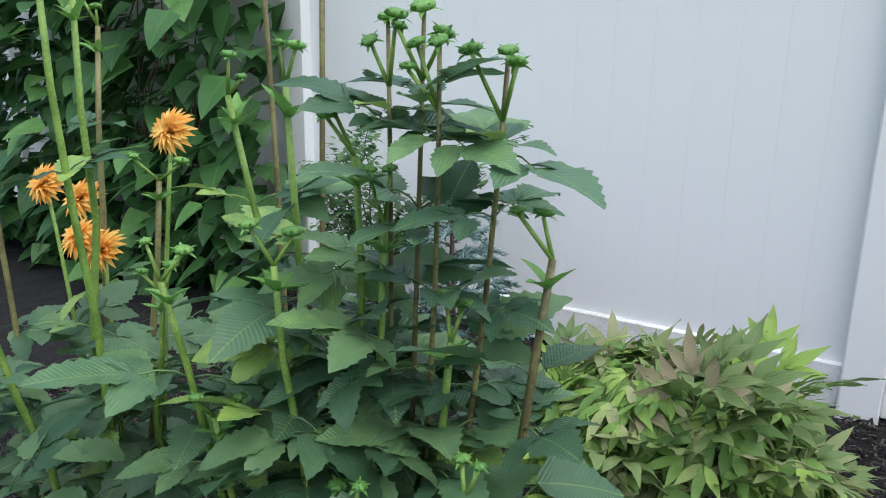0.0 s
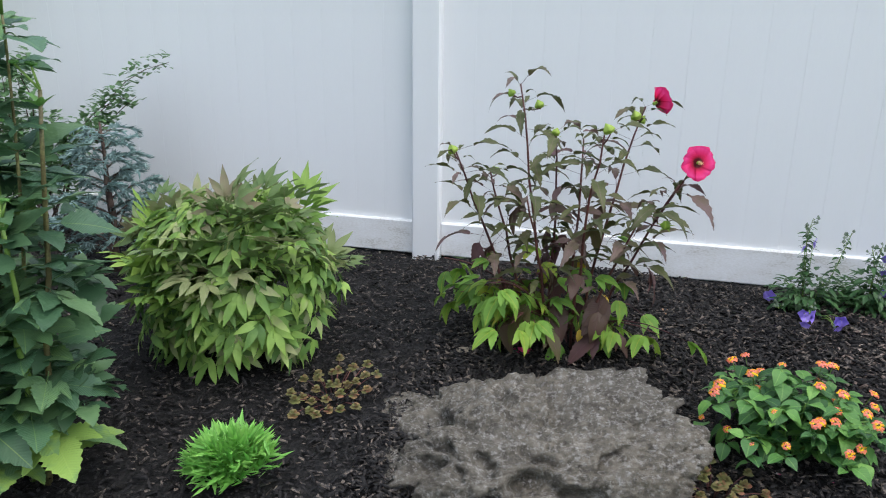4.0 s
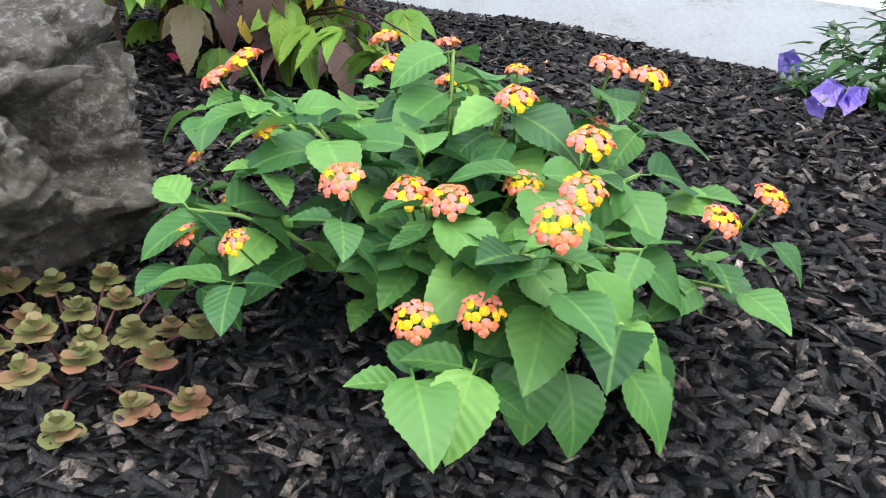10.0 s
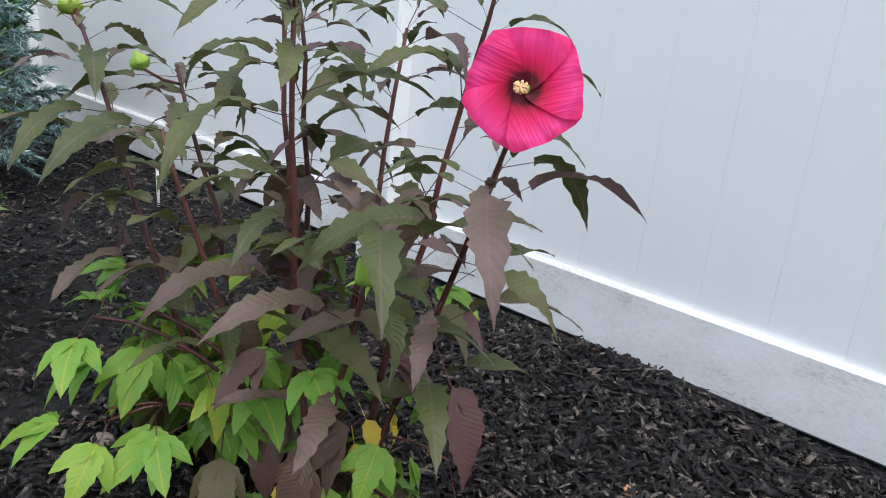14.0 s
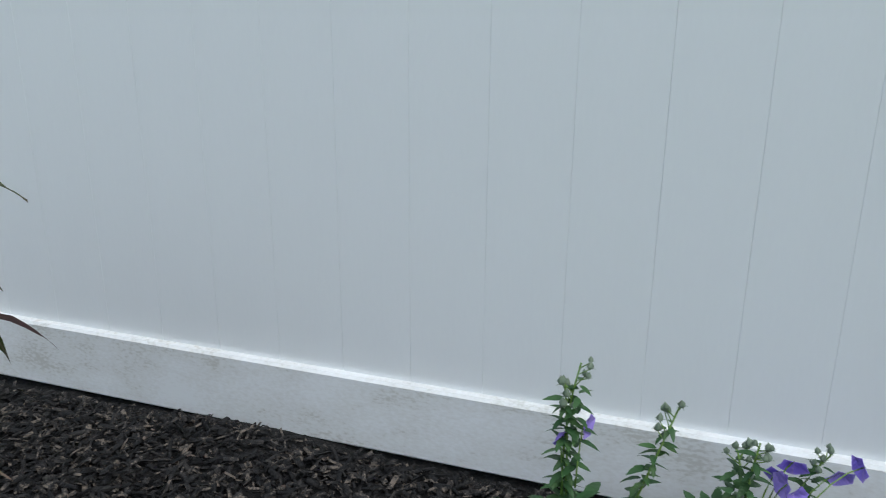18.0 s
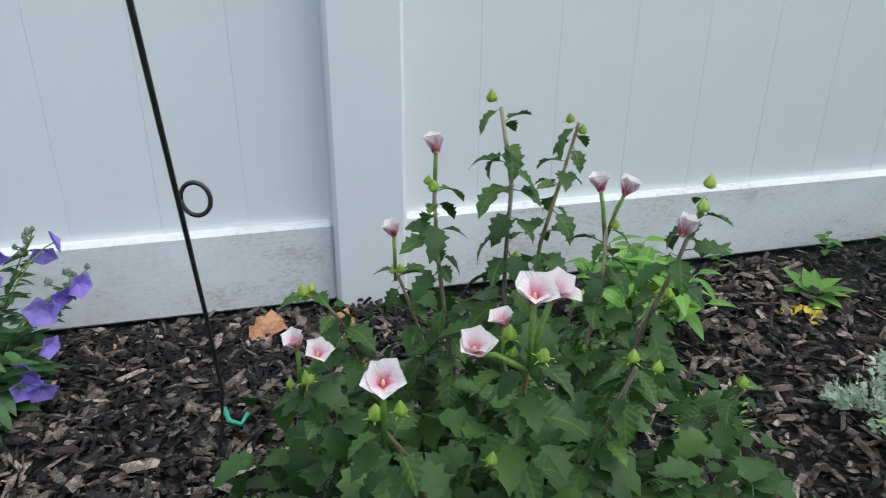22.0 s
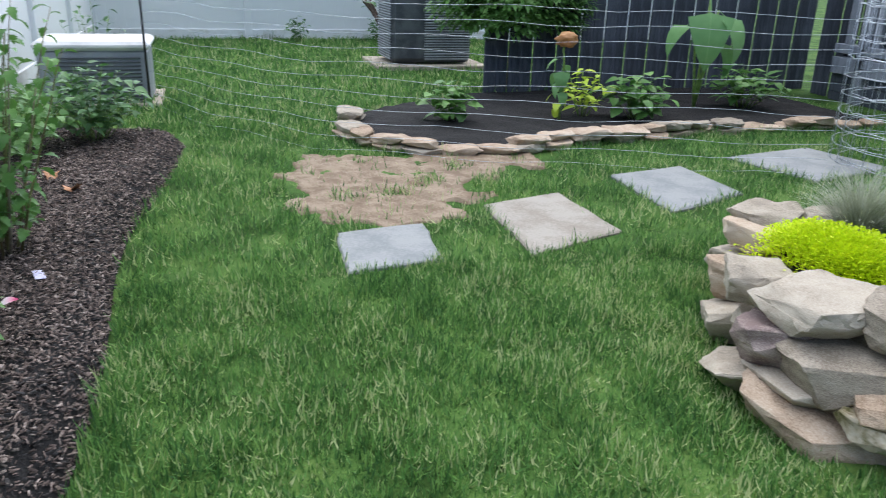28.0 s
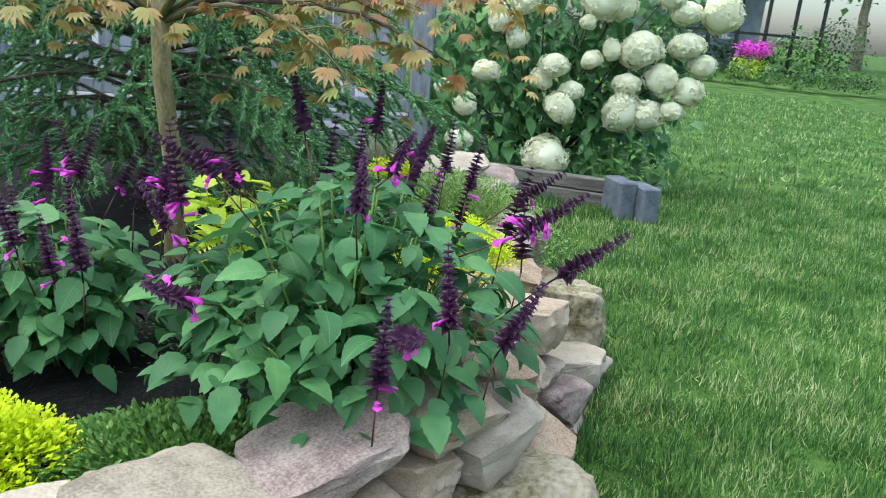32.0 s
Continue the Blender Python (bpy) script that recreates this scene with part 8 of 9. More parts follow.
for x, y, rx, ry, h, n_, lab in [(4.55, -3.95, 0.34, 0.22, 0.09, 11000, "low green thyme mat beside the stones"), (3.58, -6.0, 0.42, 0.80, 0.19, 19000, "spreading fresh green ground cover draping over stones"), (5.3, -4.4, 0.3, 0.3, 0.06, 3000, "low green mat under the plants"), (4.3, -4.9, 0.6, 0.5, 0.06, 5000, "dark green ground cover under the taller plants"), (4.35, -6.3, 0.7, 0.9, 0.10, 12000, "dark green ground cover round the spruce")]:
    mat_plant("ground_cover", lab, (x, y, BZ), rx, ry, h, n_, [(a * 1.0, b * 1.3, c) for a, b, c in LUMP], LF, L_FRESH if "fresh" in lab else L_THYME, int(n_ / 3))


# tufts of fine grass
def tuft(name, label, loc, n_, ln, mat, seed, spread=0.9):
    e = thing(name, label, "ornamental grass", loc)
    g_ = np.random.default_rng(seed)
    v = [(-0.5, 0, 0), (0.5, 0, 0), (0.45, 0.4, 0.0), (-0.45, 0.4, 0.0), (0.35, 0.75, -0.10), (-0.35, 0.75, -0.10), (0.03, 1, -0.3), (-0.03, 1, -0.3)]
    f = [(0, 1, 2, 3), (3, 2, 4, 5), (5, 4, 6, 7)]
    az = g_.uniform(0, 6.28, n_)
    p = np.stack([np.cos(az) * 0.05 * g_.random(n_), np.sin(az) * 0.05 * g_.random(n_), np.zeros(n_)], -1)
    L = ln * g_.uniform(0.6, 1.1, n_)
    part("foliage", scatter("foliage", v, f, p, turns_of(az, np.pi / 2 - spread * g_.random(n_)), np.stack([np.full(n_, 0.004), L, L], -1), mat), e)["kind"] = "stuff"
    return e


tuft("grey_grass_tuft", "grey-green fine grass tuft at the bed's edge", (5.42, -4.30, BZ), 900, 0.30, L_GREYGRASS, 701)
tuft("green_grass_tuft", "green grass tuft beside the golden sedum", (5.18, -4.35, BZ), 300, 0.28, BLADE, 702, 0.5)
tuft("dry_grass_tuft", "dry straw-coloured grass tuft among the stones", (3.78, -4.73, BZ), 2200, 0.19, STRAW, 703, 1.4)
tuft("blue_grass_tuft", "small grey grass tuft at the bed's far end", (3.9, -7.5, BZ), 500, 0.3, L_GREYGRASS, 704)

# salvia
SAL_LEAVES = leaves_of("leaf", L_SALVIA, [dict(length=0.088, width=0.060, n=12, teeth=0.06, droop=0.6, fold=0.25, petiole=0.02), dict(length=0.104, width=0.068, n=12, teeth=0.06, droop=0.9, fold=0.2, petiole=0.025), dict(length=0.065, width=0.042, n=9, teeth=0.05, droop=0.4, fold=0.3, petiole=0.015)])


def salvia_spike(seed):
    """A tapering spike of dark calyces in whorls."""
    r = rng_of(seed)
    sh = [tube([(0, 0, 0), (0, 0, 0.1), (0, 0, 0.2)], (0.0022, 0.001), 5)]
    for k in range(13):
        z = 0.03 + 0.0135 * k
        for j in range(6):
            a, s = 6.283 * j / 6 + k * 0.5, (1 - k / 17)
            v, f = leaf_shape(0.027 * s + 0.004, 0.016 * s + 0.002, "ovate", 4, fold=0.9, droop=0.5)
            t = turns_of(np.array([a + r.uniform(-0.2, 0.2)]), np.array([r.uniform(0.2, 0.8)]))[0]
            sh.append(((np.array(v) @ t.T + np.array([0, 0, z])).tolist(), f))
    return joined("flower_spike", sh, F_DARK)


SPIKES = [salvia_spike(k) for k in range(3)]
tube_flower = joined("petal", [tube([(0, 0, 0), (0, 0.012, 0.001), (0, 0.022, -0.001)], (0.0022, 0.0038), 6), leaf_shape(0.013, 0.014, "petal", 3, fold=0.2, droop=0.8, start=(0, 0.021, -0.002)), leaf_shape(0.010, 0.010, "petal", 3, fold=0.2, droop=0.1, start=(0, 0.020, 0.003))], F_MAGENTA)


def spike_at(e, r, foot, top):
    """A bare stalk that carries a spike with a few open flowers."""
    stem(e, [foot, top], 0.0022, 0.0018, STEM_RED, 5, "flower_stalk")
    d = (top - foot).normalized() + Vector((r.uniform(-0.25, 0.25), r.uniform(-0.25, 0.25), 0))
    sp = part("flower_spike", r.choice(SPIKES), e, Matrix.Translation(top) @ d.to_track_quat("Z", "Y").to_matrix().to_4x4() @ Matrix.Scale(r.uniform(0.8, 1.15), 4), "dark purple flower spike")
    for j in range(r.choice((0, 1, 2, 2, 4))):
        part("petal", tube_flower, sp, laid((0, 0, r.uniform(0.0, 0.10)), r.uniform(0, 6.28), r.uniform(-0.6, 0.3), 0, r.uniform(1.1, 1.6)), "magenta petal")


def salvia(loc, n_, rx, ry, h, spikes, seed, label):
    e = thing("salvia", label, "flowering plant", loc, "salvias in the raised bed")
    r = rng_of(seed)
    for k in range(n_):
        a, q = k * 2.4, math.sqrt((k + 0.5) / n_)
        tip = Vector((math.cos(a) * rx * q, math.sin(a) * ry * q, h * (1.0 - 0.45 * q * q)))
        pts = arc((tip.x * 0.3, tip.y * 0.3, 0), tip, 0.03, 6)
        stem(e, pts, 0.0035, 0.0025, STEM_GREEN, 5)
        fan(e, "leaf", SAL_LEAVES, pts, r, 4, 0.25, 1.0, (-0.6, 0.4), (0.85, 1.3), True)
        if k % 3 == 1:
            spike_at(e, r, tip, tip + Vector((tip.x * 0.25 + r.uniform(-0.05, 0.05), tip.y * 0.25 + r.uniform(-0.05, 0.05), r.uniform(0.03, 0.11))))
    for x, y, z in spikes:
        q = Vector((x, y, z)) - DATUM - Vector(loc)
        foot = Vector((q.x * 0.9, q.y * 0.9, q.z - 0.30))
        spike_at(e, r, foot, foot.lerp(q, 0.42))
    BAG[e.name] = []
    for k in range(n_ * 12):
        a, q = k * 2.4, math.sqrt((k + 0.5) / (n_ * 12))
        put("leaf", r.choice(SAL_LEAVES), e, laid((math.cos(a) * rx * q, math.sin(a) * ry * q, h * (1.0 - 0.5 * q * q) * r.uniform(0.42, 1.0)), a + r.uniform(-1.2, 1.2), r.uniform(-0.8, 0.3), r.uniform(-0.3, 0.3), r.uniform(0.6, 1.0)))
    flush(e, I_SALVIA)
    return e


salvia((4.20, -4.20, BZ), 46, 0.41, 0.38, 0.60, [(4.716, -4.246, 0.857), (4.599, -4.415, 0.888), (4.285, -4.579, 0.888), (3.861, -4.213, 0.76), (3.977, -4.62, 0.74), (4.378, -4.557, 0.85), (4.102, -3.847, 0.718), (4.259, -3.745, 0.64), (3.994, -3.874, 0.679), (4.05, -4.45, 0.93), (3.99, -4.40, 0.90), (3.90, -4.30, 0.80), (4.15, -4.2, 0.82)], 711, "bushy salvia with dark purple spikes and magenta flowers")
salvia((4.93, -4.48, BZ), 24, 0.23, 0.24, 0.42, [(5.147, -4.501, 0.676), (5.0, -4.3, 0.66), (4.9, -4.2, 0.70), (4.85, -4.5, 0.80), (4.75, -4.4, 0.82), (5.05, -4.6, 0.72)], 712, "smaller salvia with dark purple spikes")
leafy_clump("golden_heuchera", "bright golden-leaved plant behind the salvia", (4.55, -5.05, BZ), 14, 0.26, 0.40, 713, leaves_of("leaf", L_LIME_LEAF, [dict(length=0.09, width=0.08, shape="heart", n=8, teeth=0.1, droop=0.5, fold=0.2, petiole=0.03)]), "perennial", 1.0)
wisp = leafy_clump("pale_wispy_plant", "pale grey-green wispy perennial at the bed's edge", (5.55, -4.75, BZ), 12, 0.22, 0.32, 714, PHLOX, "perennial", 1.0, bag=I_GREEN)

# solar lamp
lampth = thing("solar_light", "small green-rimmed solar garden light on a stake", "garden light", (4.17, -5.31, BZ))
part("stake", joined("lamp_stake", [tube([(0, 0, -0.02), (0, 0, 0.24)], (0.006, 0.006), 8)], BLACK), lampth)
part("head", joined("lamp_head", [tube([(0, 0, 0), (0, 0, 0.02), (0, 0, 0.05)], (0.03, 0.045), 14)], TIE), lampth, laid((0, 0, 0.24), -1.0, 0.2) @ Matrix.Rotation(-0.9, 4, "X"), "dark green lamp rim")
part("glass", joined("lamp_glass", [tube([(0, 0, 0.05), (0, 0, 0.054)], (0.038, 0.036), 14)], GLASS_DARK), lampth, laid((0, 0, 0.24), -1.0, 0.2) @ Matrix.Rotation(-0.9, 4, "X"))

# Japanese maple
MAPLE = []
for v in range(2):
    MAPLE.append(joined("leaf", [leaf_shape(0.045 * (1 - 0.28 * abs(k) / 3), 0.011, "lance", 6, 0.08, 0.3, 0.5 + 0.2 * v, 0.0, 0.0, 0.0, (0, 0.03, 0), k * 0.42) for k in range(-3, 4)] + [tube([(0, 0, 0), (0, 0.03, 0)], (0.0012, 0.001), 4)], L_MAPLE))
mp = thing("japanese_maple", "young Japanese maple with bronze-tinted leaves and a slim trunk", "tree", (4.70, -4.73, BZ))
rmp = rng_of(721)
tk = [Vector(p) for p in [(0, 0, -0.02), (-0.01, 0.02, 0.25), (-0.02, 0.05, 0.5), (0.0, 0.08, 0.75), (0.0, 0.1, 0.98)]]
stem(mp, tk, 0.030, 0.023, BARK_OLIVE, 12, "trunk")
MAPLE_TIPS = [(-0.75, 0.25, 0.86), (-0.62, 0.05, 0.95), (-0.9, 0.1, 1.05), (-0.5, 0.4, 0.80), (0.35, 0.25, 1.0), (0.25, 0.45, 0.92), (-0.35, -0.2, 1.15), (-0.7, -0.25, 1.15), (0.45, -0.1, 1.2), (-0.15, 0.5, 1.0), (-0.2, 0.1, 1.5), (0.15, 0.0, 1.55), (-0.45, 0.3, 1.3), (-1.0, -0.05, 1.0)]
for t in MAPLE_TIPS:
    pts = arc(tk[-1] + Vector((0, 0, -0.08)), t, 0.10, 7, rmp.uniform(-0.04, 0.04), rmp, 0.015)
    stem(mp, pts, 0.010, 0.002, BARK_DARK if rmp.random() < 0.5 else STEM_BROWN, 6, "branch")
    for j in range(3):
        u = rmp.uniform(0.35, 0.9)
        q = along(pts, u)
        q2 = q + Vector((rmp.uniform(-0.2, 0.2), rmp.uniform(-0.2, 0.2), rmp.uniform(-0.12, 0.05)))
        tp = arc(q, q2, 0.02, 4)
        stem(mp, tp, 0.003, 0.001, STEM_BROWN, 4, "twig")
        fan(mp, "leaf", MAPLE, tp, rmp, 5, 0.3, 1.0, (-0.9, 0.0), (0.9, 1.4))
    fan(mp, "leaf", MAPLE, pts, rmp, 9, 0.4, 1.0, (-1.0, 0.0), (0.9, 1.4))
BAG[mp.name] = []
for k in range(170):
    t = Vector(rmp.choice(MAPLE_TIPS))
    p = tk[-1].lerp(t, rmp.uniform(0.45, 1.08)) + Vector((rmp.gauss(0, 0.09), rmp.gauss(0, 0.09), rmp.gauss(-0.01, 0.06)))
    put("leaf", rmp.choice(MAPLE), mp, laid(p, rmp.uniform(0, 6.28), rmp.uniform(-1.0, 0.0), 0, rmp.uniform(0.7, 1.2)))
flush(mp, I_MAPLE)

# weeping spruce behind it
rsp = rng_of(731)
br = []
for k in range(100):
    br.append((rsp.uniform(0.2, 1.2), k * 2.4, rsp.uniform(0.7, 1.35), rsp.uniform(-0.35, 0.12)))
for k in range(10):
    br.append((rsp.uniform(0.5, 0.9), rsp.choice((3.3, 2.8, 3.8, 0.9, 2.2)), rsp.uniform(1.2, 1.6), rsp.uniform(-0.25, 0.0)))
spruce("weeping_spruce", "large dark green weeping spruce in front of the deck", (5.08, -6.15, BZ), br, L_SPRUCE, 0.025, 731, 1.35, 1300, 0.12, 0.26, 0.45, 10, 0.13)

# ---- the deck ----
deck = thing("deck", "grey-stained timber deck with a railing of upright boards", "deck", (3.55, -8.5, LAWN_Z))
part("corner_post", joined("corner_post", [box(-0.075, 0.075, -0.075, 0.075, 0, 2.4, 0.01)], DECK, False), deck)
for k in range(1, 5):
    part("post", joined("deck_post", [box(-0.07, 0.07, -0.07, 0.07, 0, 2.4, 0.01)], DECK, False) if k == 1 else bpy.data.meshes["deck_post"], deck, Matrix.Translation((k * 1.55 + (0.0 if k > 1 else -0.75), 0, 0)))
for k in range(34):
    x = 0.17 + k * 0.19
    part("baluster", joined("baluster", [box(-0.045, 0.045, -0.02, 0.02, 0.62, 1.62, 0.004)], DECK, False) if k == 0 else bpy.data.meshes["baluster"], deck, Matrix.Translation((x, 0.03, 0)))
for z0, z1, nm in ((0.52, 0.62, "lower_rail"), (1.60, 1.70, "upper_rail"), (0.30, 0.48, "rim_board")):
    part(nm, joined(nm, [box(0.06, 6.6, -0.05, 0.07, z0, z1, 0.006)], DECK, False), deck)
for k in range(3):
    part("skirt_board", joined("skirt_board", [box(0.06, 6.6, -0.02, 0.02, 0, 0.09, 0.004)], DARKWOOD, False) if k == 0 else bpy.data.meshes["skirt_board"], deck, Matrix.Translation((0, 0, 0.0 + k * 0.1)))
part("step", joined("deck_step", [box(0.15, 0.95, 0.05, 0.42, 0.36, 0.42, 0.01), box(0.2, 0.9, 0.08, 0.40, 0.0, 0.36, 0.01)], DECK, False), deck)
part("floor", joined("deck_floor", [box(0.0, 6.6, -4.0, -0.06, 0.40, 0.46, 0.004)], DECK, False), deck)
side = thing("board_fence", "dark grey fence of upright timber boards by the deck", "fence", (10.7, -6.2, LAWN_Z))
for k in range(30):
    part("board", joined("board", [box(-0.012, 0.012, -0.065, 0.065, 0.0, 2.2, 0.004)], DARKWOOD, False) if k == 0 else bpy.data.meshes["board"], side, Matrix.Translation((0.15 + 0.02 * (k % 2), 1.6 - k * 0.14, 0)))
side2 = thing("board_screen", "dark grey board screen joining the deck", "fence", (8.6, -8.6, LAWN_Z))
for k in range(18):
    part("board", bpy.data.meshes["board"], side2, Matrix.Translation((1.9 - k * 0.14, 0.0 + 0.02 * (k % 2), 0)) @ Matrix.Rotation(radians(90), 4, "Z"))
# house wall behind the deck
house = thing("house", "house wall behind the deck with grey siding and dark windows", "house", (7.5, -12.6, LAWN_Z), kind="")
part("wall", joined("house_wall", [box(-4.0, 6.0, -0.2, 0.0, 0, 5.0, 0.0)], METALGREY, False), house)
for k in range(24):
    part("siding_board", joined("siding_board", [box(-4.0, 6.0, 0.002, 0.022, 0, 0.19, 0.004)], METALGREY, False) if k == 0 else bpy.data.meshes["siding_board"], house, Matrix.Translation((0, 0, 0.2 + 0.2 * k)))
for x in (-2.6, 0.2, 3.0):
    wdw = part("window", joined("window_pane", [box(-0.6, 0.6, 0.03, 0.05, 0.6, 2.3, 0)], GLASS_DARK, False), house, Matrix.Translation((x, 0, 0)))
    part("frame", joined("window_frame", [box(-0.68, -0.6, 0.02, 0.08, 0.52, 2.38, 0.004), box(0.6, 0.68, 0.02, 0.08, 0.52, 2.38, 0.004), box(-0.6, 0.6, 0.02, 0.08, 2.3, 2.38, 0.004), box(-0.6, 0.6, 0.02, 0.08, 0.52, 0.6, 0.004)], LIDWHITE, False), wdw)
part("roof", joined("house_roof", [box(-4.4, 6.4, -3.2, 0.5, 5.0, 5.2, 0.02)], CHARCOAL, False), house)

# ---- hydrangea ----
HYD_LEAVES = leaves_of("leaf", L_HYD, [dict(length=0.15, width=0.085, n=6, droop=0.6, fold=0.25, petiole=0.02), dict(length=0.12, width=0.07, n=6, droop=0.9, fold=0.2, petiole=0.02)])


def hyd_head(seed):
    """A dense, slightly lumpy ball of four-petalled florets."""
    g_ = np.random.default_rng(seed)
    n_ = 620
    d = g_.normal(0, 1, (n_, 3))
    d /= np.linalg.norm(d, axis=1, keepdims=True)
    bump = g_.normal(0, 1, (8, 3))
    bump /= np.linalg.norm(bump, axis=1, keepdims=True)
    rad = 0.76 + 0.36 * (np.clip((d @ bump.T).max(1), 0.6, 1) - 0.6) / 0.4 + g_.uniform(-0.05, 0.05, n_)
    v, f = [], []
    for k in range(4):
        a = k * math.pi / 2
        c, s = math.cos(a), math.sin(a)
        b = len(v)
        v += [(0, 0, 0)] + [(x * c - y * s, x * s + y * c, z) for x, y, z in ((0.10, 0.03, 0.03), (0.13, 0.13, 0.0), (0.03, 0.10, 0.03))]
        f.append((b, b + 1, b + 2, b + 3))
    tilt = d + g_.normal(0, 0.28, (n_, 3))
    tilt /= np.linalg.norm(tilt, axis=1, keepdims=True)
    x = np.cross(tilt, g_.normal(0, 1, (n_, 3)))
    x /= np.linalg.norm(x, axis=1, keepdims=True)
    return scatter("flower_head", v, f, d * rad[:, None], np.stack([x, np.cross(tilt, x), tilt], -1), g_.uniform(0.85, 1.3, n_), F_WHITE)


HEADS = [hyd_head(k) for k in range(3)]
HEAD_CORE = ball("floret_mass", 0.90, F_WHITE, level=3, lump=0.06, seed=5)
hyd = thing("hydrangea", "large hydrangea covered in creamy white flower heads", "flowering shrub", (2.45, -8.75, LAWN_Z))
rhy = rng_of(741)
heads = [(3.23, 0.56, 0.09), (3.25, 0.30, 0.10), (2.57, 0.21, 0.18), (2.51, 0.59, 0.12), (2.42, 0.72, 0.10), (2.58, 0.90, 0.11), (3.11, 0.82, 0.09), (2.88, 1.08, 0.09), (3.04, 1.21, 0.10), (2.87, 1.35, 0.11), (2.30, 0.96, 0.08), (2.25, 1.39, 0.15), (1.91, 1.07, 0.16), (1.99, 0.58, 0.15), (1.80, 0.57, 0.13), (1.73, 0.86, 0.13), (1.33, 1.37, 0.15), (3.42, 0.69, 0.06), (2.35, 1.23, 0.06), (2.13, 1.04, 0.08), (2.66, 0.79, 0.09), (2.09, 1.37, 0.11), (1.76, 1.48, 0.11), (2.7, 1.6, 0.12), (2.3, 1.75, 0.12), (1.55, 1.12, 0.13), (1.50, 0.78, 0.12), (1.60, 1.36, 0.10), (1.62, 0.62, 0.10), (1.40, 0.98, 0.10), (1.98, 0.80, 0.11), (2.05, 1.60, 0.11)]
for x, z, rd_ in heads:
    q = Vector((x - 2.45, 0.55 + rhy.uniform(-0.08, 0.05), z - LAWN_Z))
    hh = part("flower_head", rhy.choice(HEADS), hyd, Matrix.Translation(q) @ Matrix.Rotation(rhy.uniform(0, 6), 4, "Z") @ Matrix.Diagonal((rd_ * rhy.uniform(0.85, 1.15), rd_, rd_ * rhy.uniform(0.8, 1.0), 1)), "creamy white flower head")
    part("floret_mass", HEAD_CORE, hh)
    stem(hyd, arc((q.x * 0.2, 0, 0.2), q - Vector((0, rd_ * 0.5, 0)), 0.1, 5), 0.008, 0.005, BARK_DARK, 5)
BAG[hyd.name] = []
for k in range(420):
    a, u = rhy.uniform(0, 6.28), rhy.random() ** 0.5
    p = (math.cos(a) * 1.05 * u - 0.1, 0.42 * rhy.random() + 0.05, 0.12 + 1.6 * rhy.random())
    put("leaf", rhy.choice(HYD_LEAVES), hyd, laid(p, 1.57 + rhy.uniform(-1.2, 1.2), rhy.uniform(-0.9, 0.4), rhy.uniform(-0.4, 0.4), rhy.uniform(0.7, 1.2)))
flush(hyd, L_HYD, "outer_foliage")
gh = np.random.default_rng(742)
n = 2600
hv = leaf_shape(0.15, 0.085, "ovate", 3, droop=0.6)
part("inner_leaves", scatter("inner_leaves", hv[0], np.array(hv[1]), np.stack([gh.uniform(-1.05, 1.0, n), gh.uniform(-0.6, 0.4, n), gh.uniform(0.0, 1.75, n)], -1), turns_of(1.57 + gh.normal(0, 0.8, n), gh.uniform(-1.0, 0.3, n)), gh.uniform(0.7, 1.2, n), L_HYD), hyd)["kind"] = "stuff"
leafy_clump("hydrangea_underplant", "fine dark green plant below the hydrangea", (2.0, -8.15, LAWN_Z), 20, 0.4, 0.45, 743, PHLOX, "perennial", 1.6, bag=I_GREEN)
# timber edging and block by it
tim = thing("timber_edging", "weathered grey timber edging under the hydrangea", "edging", (2.685, -8.01, LAWN_Z))
tim.rotation_euler = (0, 0, -0.48)
part("board", joined("edging_board", [box(-0.55, 0.5, -0.04, 0.04, 0, 0.105, 0.01)], TIMBER, False), tim)
part("board", joined("edging_board_top", [box(-0.55, 0.5, -0.05, 0.03, 0.110, 0.21, 0.01)], TIMBER, False), tim)
for k, (x, y) in enumerate([(2.20, -7.51), (2.06, -7.43)]):
    blk = new("edging_block", joined("edging_block", [box(-0.065, 0.065, -0.13, 0.13, 0, 0.27 - 0.02 * k, 0.012)], BLOCK, False))
    blk.location, blk.rotation_euler = (x, y, LAWN_Z), (0, 0, 0.15)
    tagged(blk, "blue-grey upright block ending the timber edging", "block", "edging blocks")

# ---- the far garden ----
BUSH = leafy("hedge_leaf", [(0.0, (0.03, 0.08, 0.02)), (1.0, (0.10, 0.20, 0.05))], island=True, vein=0)


def bush(name, label, cat, loc, rx, ry, rz, n_, size, mat, seed, group="", base=0.0):
    e = thing(name, label, cat, loc, group)
    g_ = np.random.default_rng(seed)
    u, ph, ct_ = g_.random(n_) ** 0.3, g_.uniform(0, 6.28, n_), g_.uniform(-1, 1, n_)
    s = np.sqrt(1 - ct_ ** 2)
    lump_ = 1 + 0.18 * np.sin(ph * 4 + seed) * s + 0.15 * np.sin(ct_ * 7 + ph * 3)
    p = np.stack([rx * u * s * np.cos(ph) * lump_, ry * u * s * np.sin(ph) * lump_, base + rz + rz * u * ct_ * lump_], -1)
    lv = leaf_shape(size, size * 0.6, "ovate", 2, droop=0.5)
    part("crown", scatter("crown", lv[0], np.array(lv[1]), p, turns_of(ph + g_.normal(0, 0.7, n_), g_.uniform(-0.9, 0.7, n_)), g_.uniform(0.7, 1.3, n_), mat), e)["kind"] = "stuff"
    return e


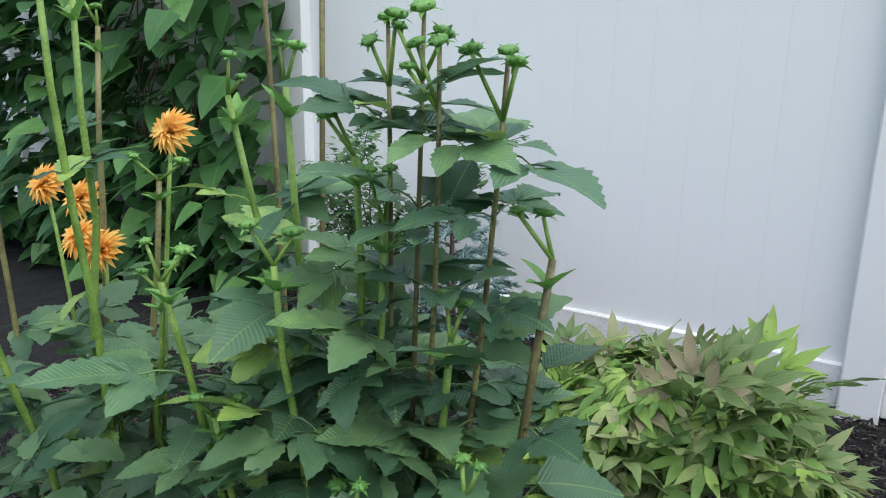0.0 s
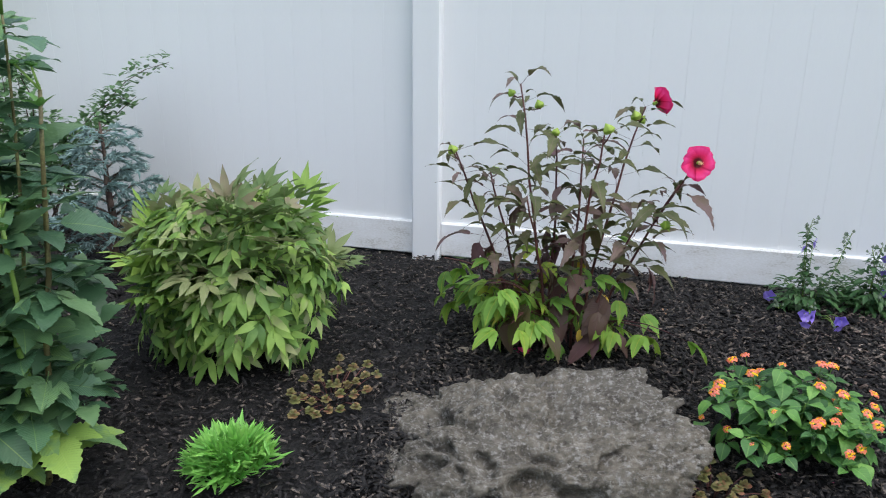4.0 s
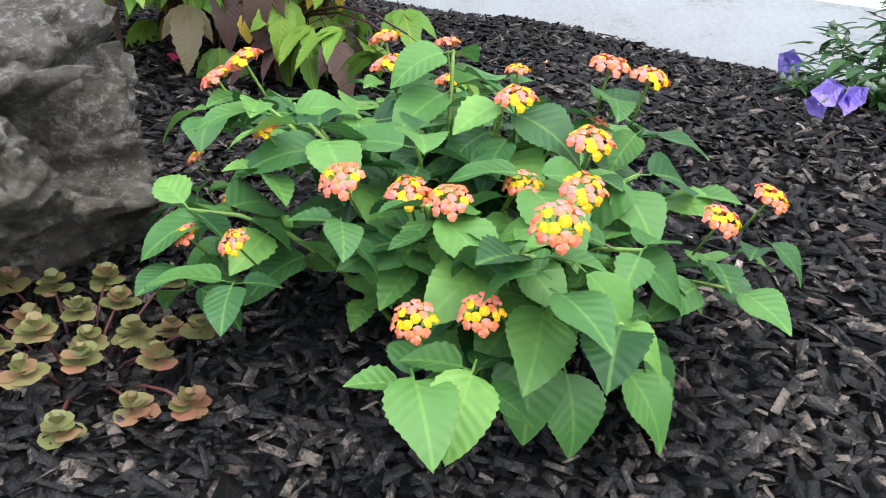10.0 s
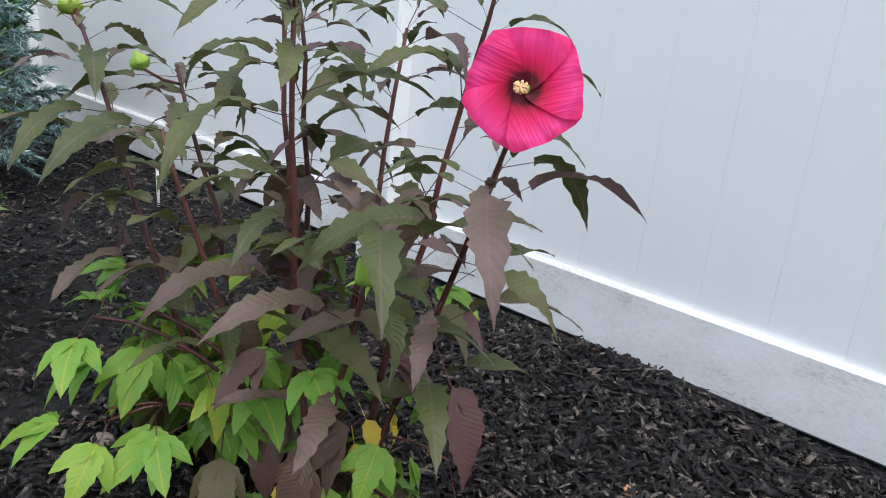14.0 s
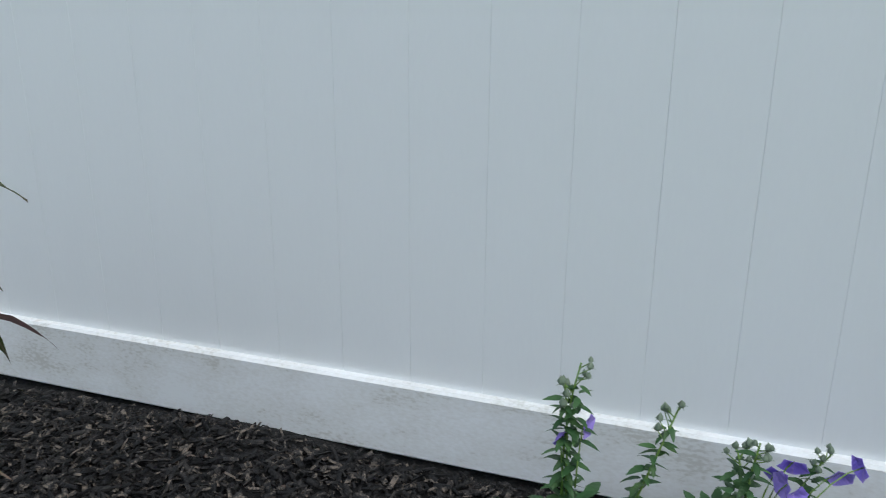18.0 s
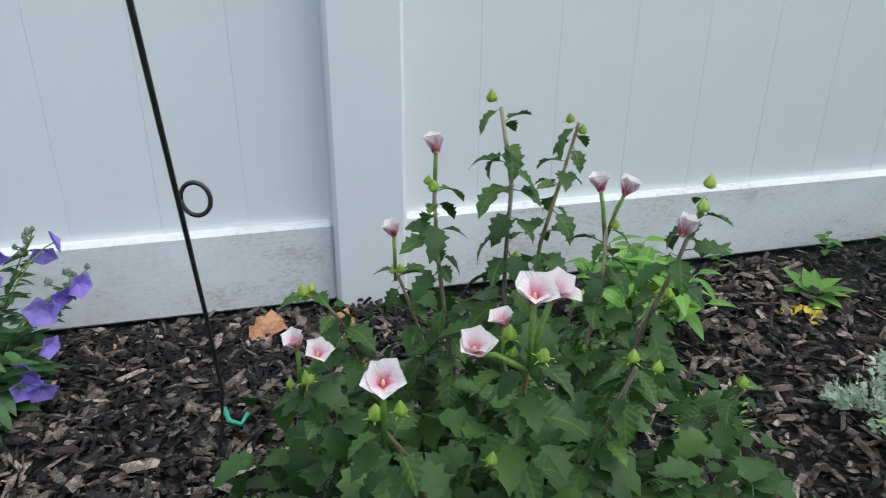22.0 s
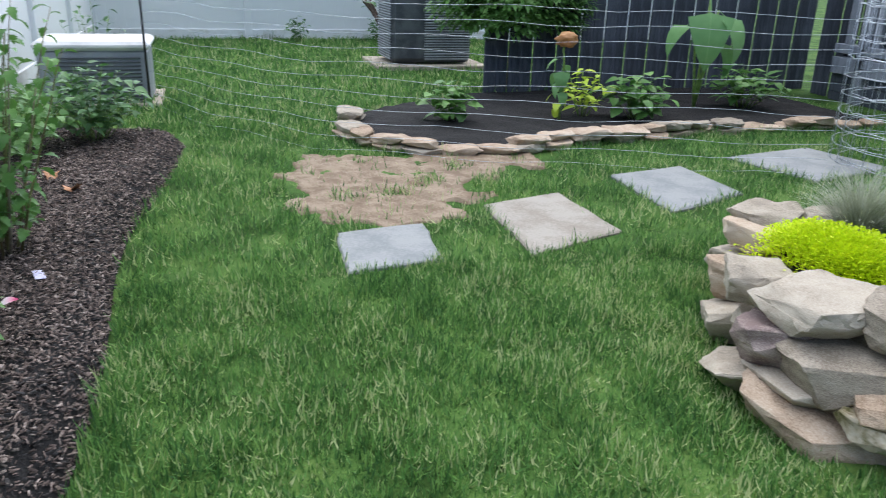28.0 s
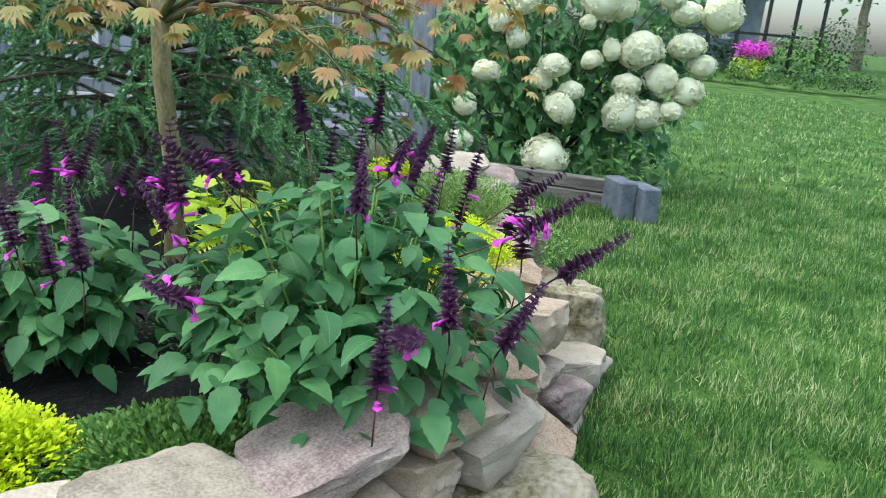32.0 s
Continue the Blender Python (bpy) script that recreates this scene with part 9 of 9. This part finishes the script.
for k in range(22):
    x, y = -3.0 - k * 0.62, -24.0 + 0.28 * k + 0.3 * math.sin(k)
    bush("box_hedge", "clipped round box bush edging the far lawn", "hedge", (x, y, LAWN_Z + 0.20 + 0.005 * k), 0.38, 0.36, 0.27, 420, 0.09, BUSH, 800 + k, "box bushes in a row")
for k in range(9):
    bush("border_shrub", "leafy shrub in the far border", "shrub", (0.5 - k * 1.7, -27.5 + 0.4 * math.sin(k * 2), LAWN_Z + 0.3), 1.0, 0.9, 0.55 + 0.25 * (k % 3), 900, 0.16, (L_DEEP, L_GREEN, L_PLAT)[k % 3], 830 + k, "far border shrubs")
bush("pink_flowers", "bright pink flowering clump in the far border", "flowering plant", (-8.2, -24.4, LAWN_Z + 0.9), 0.55, 0.5, 0.25, 500, 0.12, F_MAGENTA, 850)
bush("lime_shrub", "yellow-green shrub under the pink flowers", "shrub", (-8.2, -24.5, LAWN_Z + 0.25), 0.5, 0.5, 0.35, 500, 0.14, L_LIME_LEAF, 851)
green = thing("greenhouse", "glazed garden shed with a pale roof and dark frame", "garden shed", (-9.0, -29.0, LAWN_Z + 0.35))
part("roof", joined("shed_roof", [box(-3.2, 3.2, -2.2, 2.2, 3.0, 3.2, 0.03)], LIDWHITE, False), green, Matrix.Rotation(0.28, 4, "X"))
part("wall", joined("shed_wall", [box(-3, 3, -2.0, -1.9, 0, 2.9, 0.01)], METALGREY, False), green)
for k in range(7):
    part("frame_post", joined("frame_post", [box(-0.05, 0.05, 1.9, 2.0, 0, 2.7, 0.01)], BLACK, False) if k == 0 else bpy.data.meshes["frame_post"], green, Matrix.Translation((-3 + k, 0, 0)))
for z0 in (0.05, 1.2, 2.6):
    part("frame_rail", joined("frame_rail", [box(-3, 3, 1.9, 2.0, 0, 0.09, 0.01)], BLACK, False) if z0 == 0.05 else bpy.data.meshes["frame_rail"], green, Matrix.Translation((0, 0, z0)))
for x, z0, w_ in [(-2.2, 1.0, 1.2), (0.4, 1.0, 1.6), (2.2, 1.0, 0.9), (-0.6, 0.5, 0.8)]:
    part("shelf", joined("shelf", [box(-0.5, 0.5, -0.2, 0.2, 0, 0.06, 0.01), box(-0.4, -0.2, -0.1, 0.1, 0.06, 0.35, 0.02), box(0.0, 0.25, -0.1, 0.1, 0.06, 0.25, 0.02)], LIDWHITE, False), green, Matrix.Translation((x, 1.2, z0)))


def far_tree(x, y, h, seed):
    e = thing("tree", "tall leafy green tree beyond the garden", "tree", (x, y, LAWN_Z + 0.3), "trees beyond the garden")
    r = rng_of(seed)
    stem(e, arc((0, 0, -0.3), (0, 0, h * 0.7), 0, 6, 0.1, r, 0.1), 0.3, 0.08, BARK, 8, "trunk")
    g_ = np.random.default_rng(seed)
    P = []
    for k in range(16):
        a = k * 2.4
        c = Vector((math.cos(a) * h * 0.26 * r.random(), math.sin(a) * h * 0.26 * r.random(), h * r.uniform(0.4, 0.95)))
        stem(e, arc((0, 0, h * 0.35), c, 0.3, 5), 0.09, 0.02, BARK, 5, "limb")
        q = g_.normal(0, 1, (170, 3)) * np.array([h * 0.10, h * 0.10, h * 0.065]) + np.array(c)
        P.append(q)
    P = np.concatenate(P)
    lv = leaf_shape(0.45, 0.3, "ovate", 2, droop=0.5)
    part("crown", scatter("crown", lv[0], np.array(lv[1]), P, turns_of(g_.uniform(0, 6.28, len(P)), g_.uniform(-0.9, 0.6, len(P))), g_.uniform(0.7, 1.4, len(P)), L_GREEN if seed % 2 else L_DEEP), e)["kind"] = "stuff"


for k, (x, y, h) in enumerate([(-3, -38, 9), (-12, -40, 11), (-20, -36, 10), (4, -36, 8), (-27, -30, 10), (-16, -46, 12), (0, -48, 12)]):
    far_tree(x, y, h, 861 + k)

for ob in scene.collection.objects:
    if ob.parent is None and ob not in EARLY:
        ob.location = ob.location + DATUM
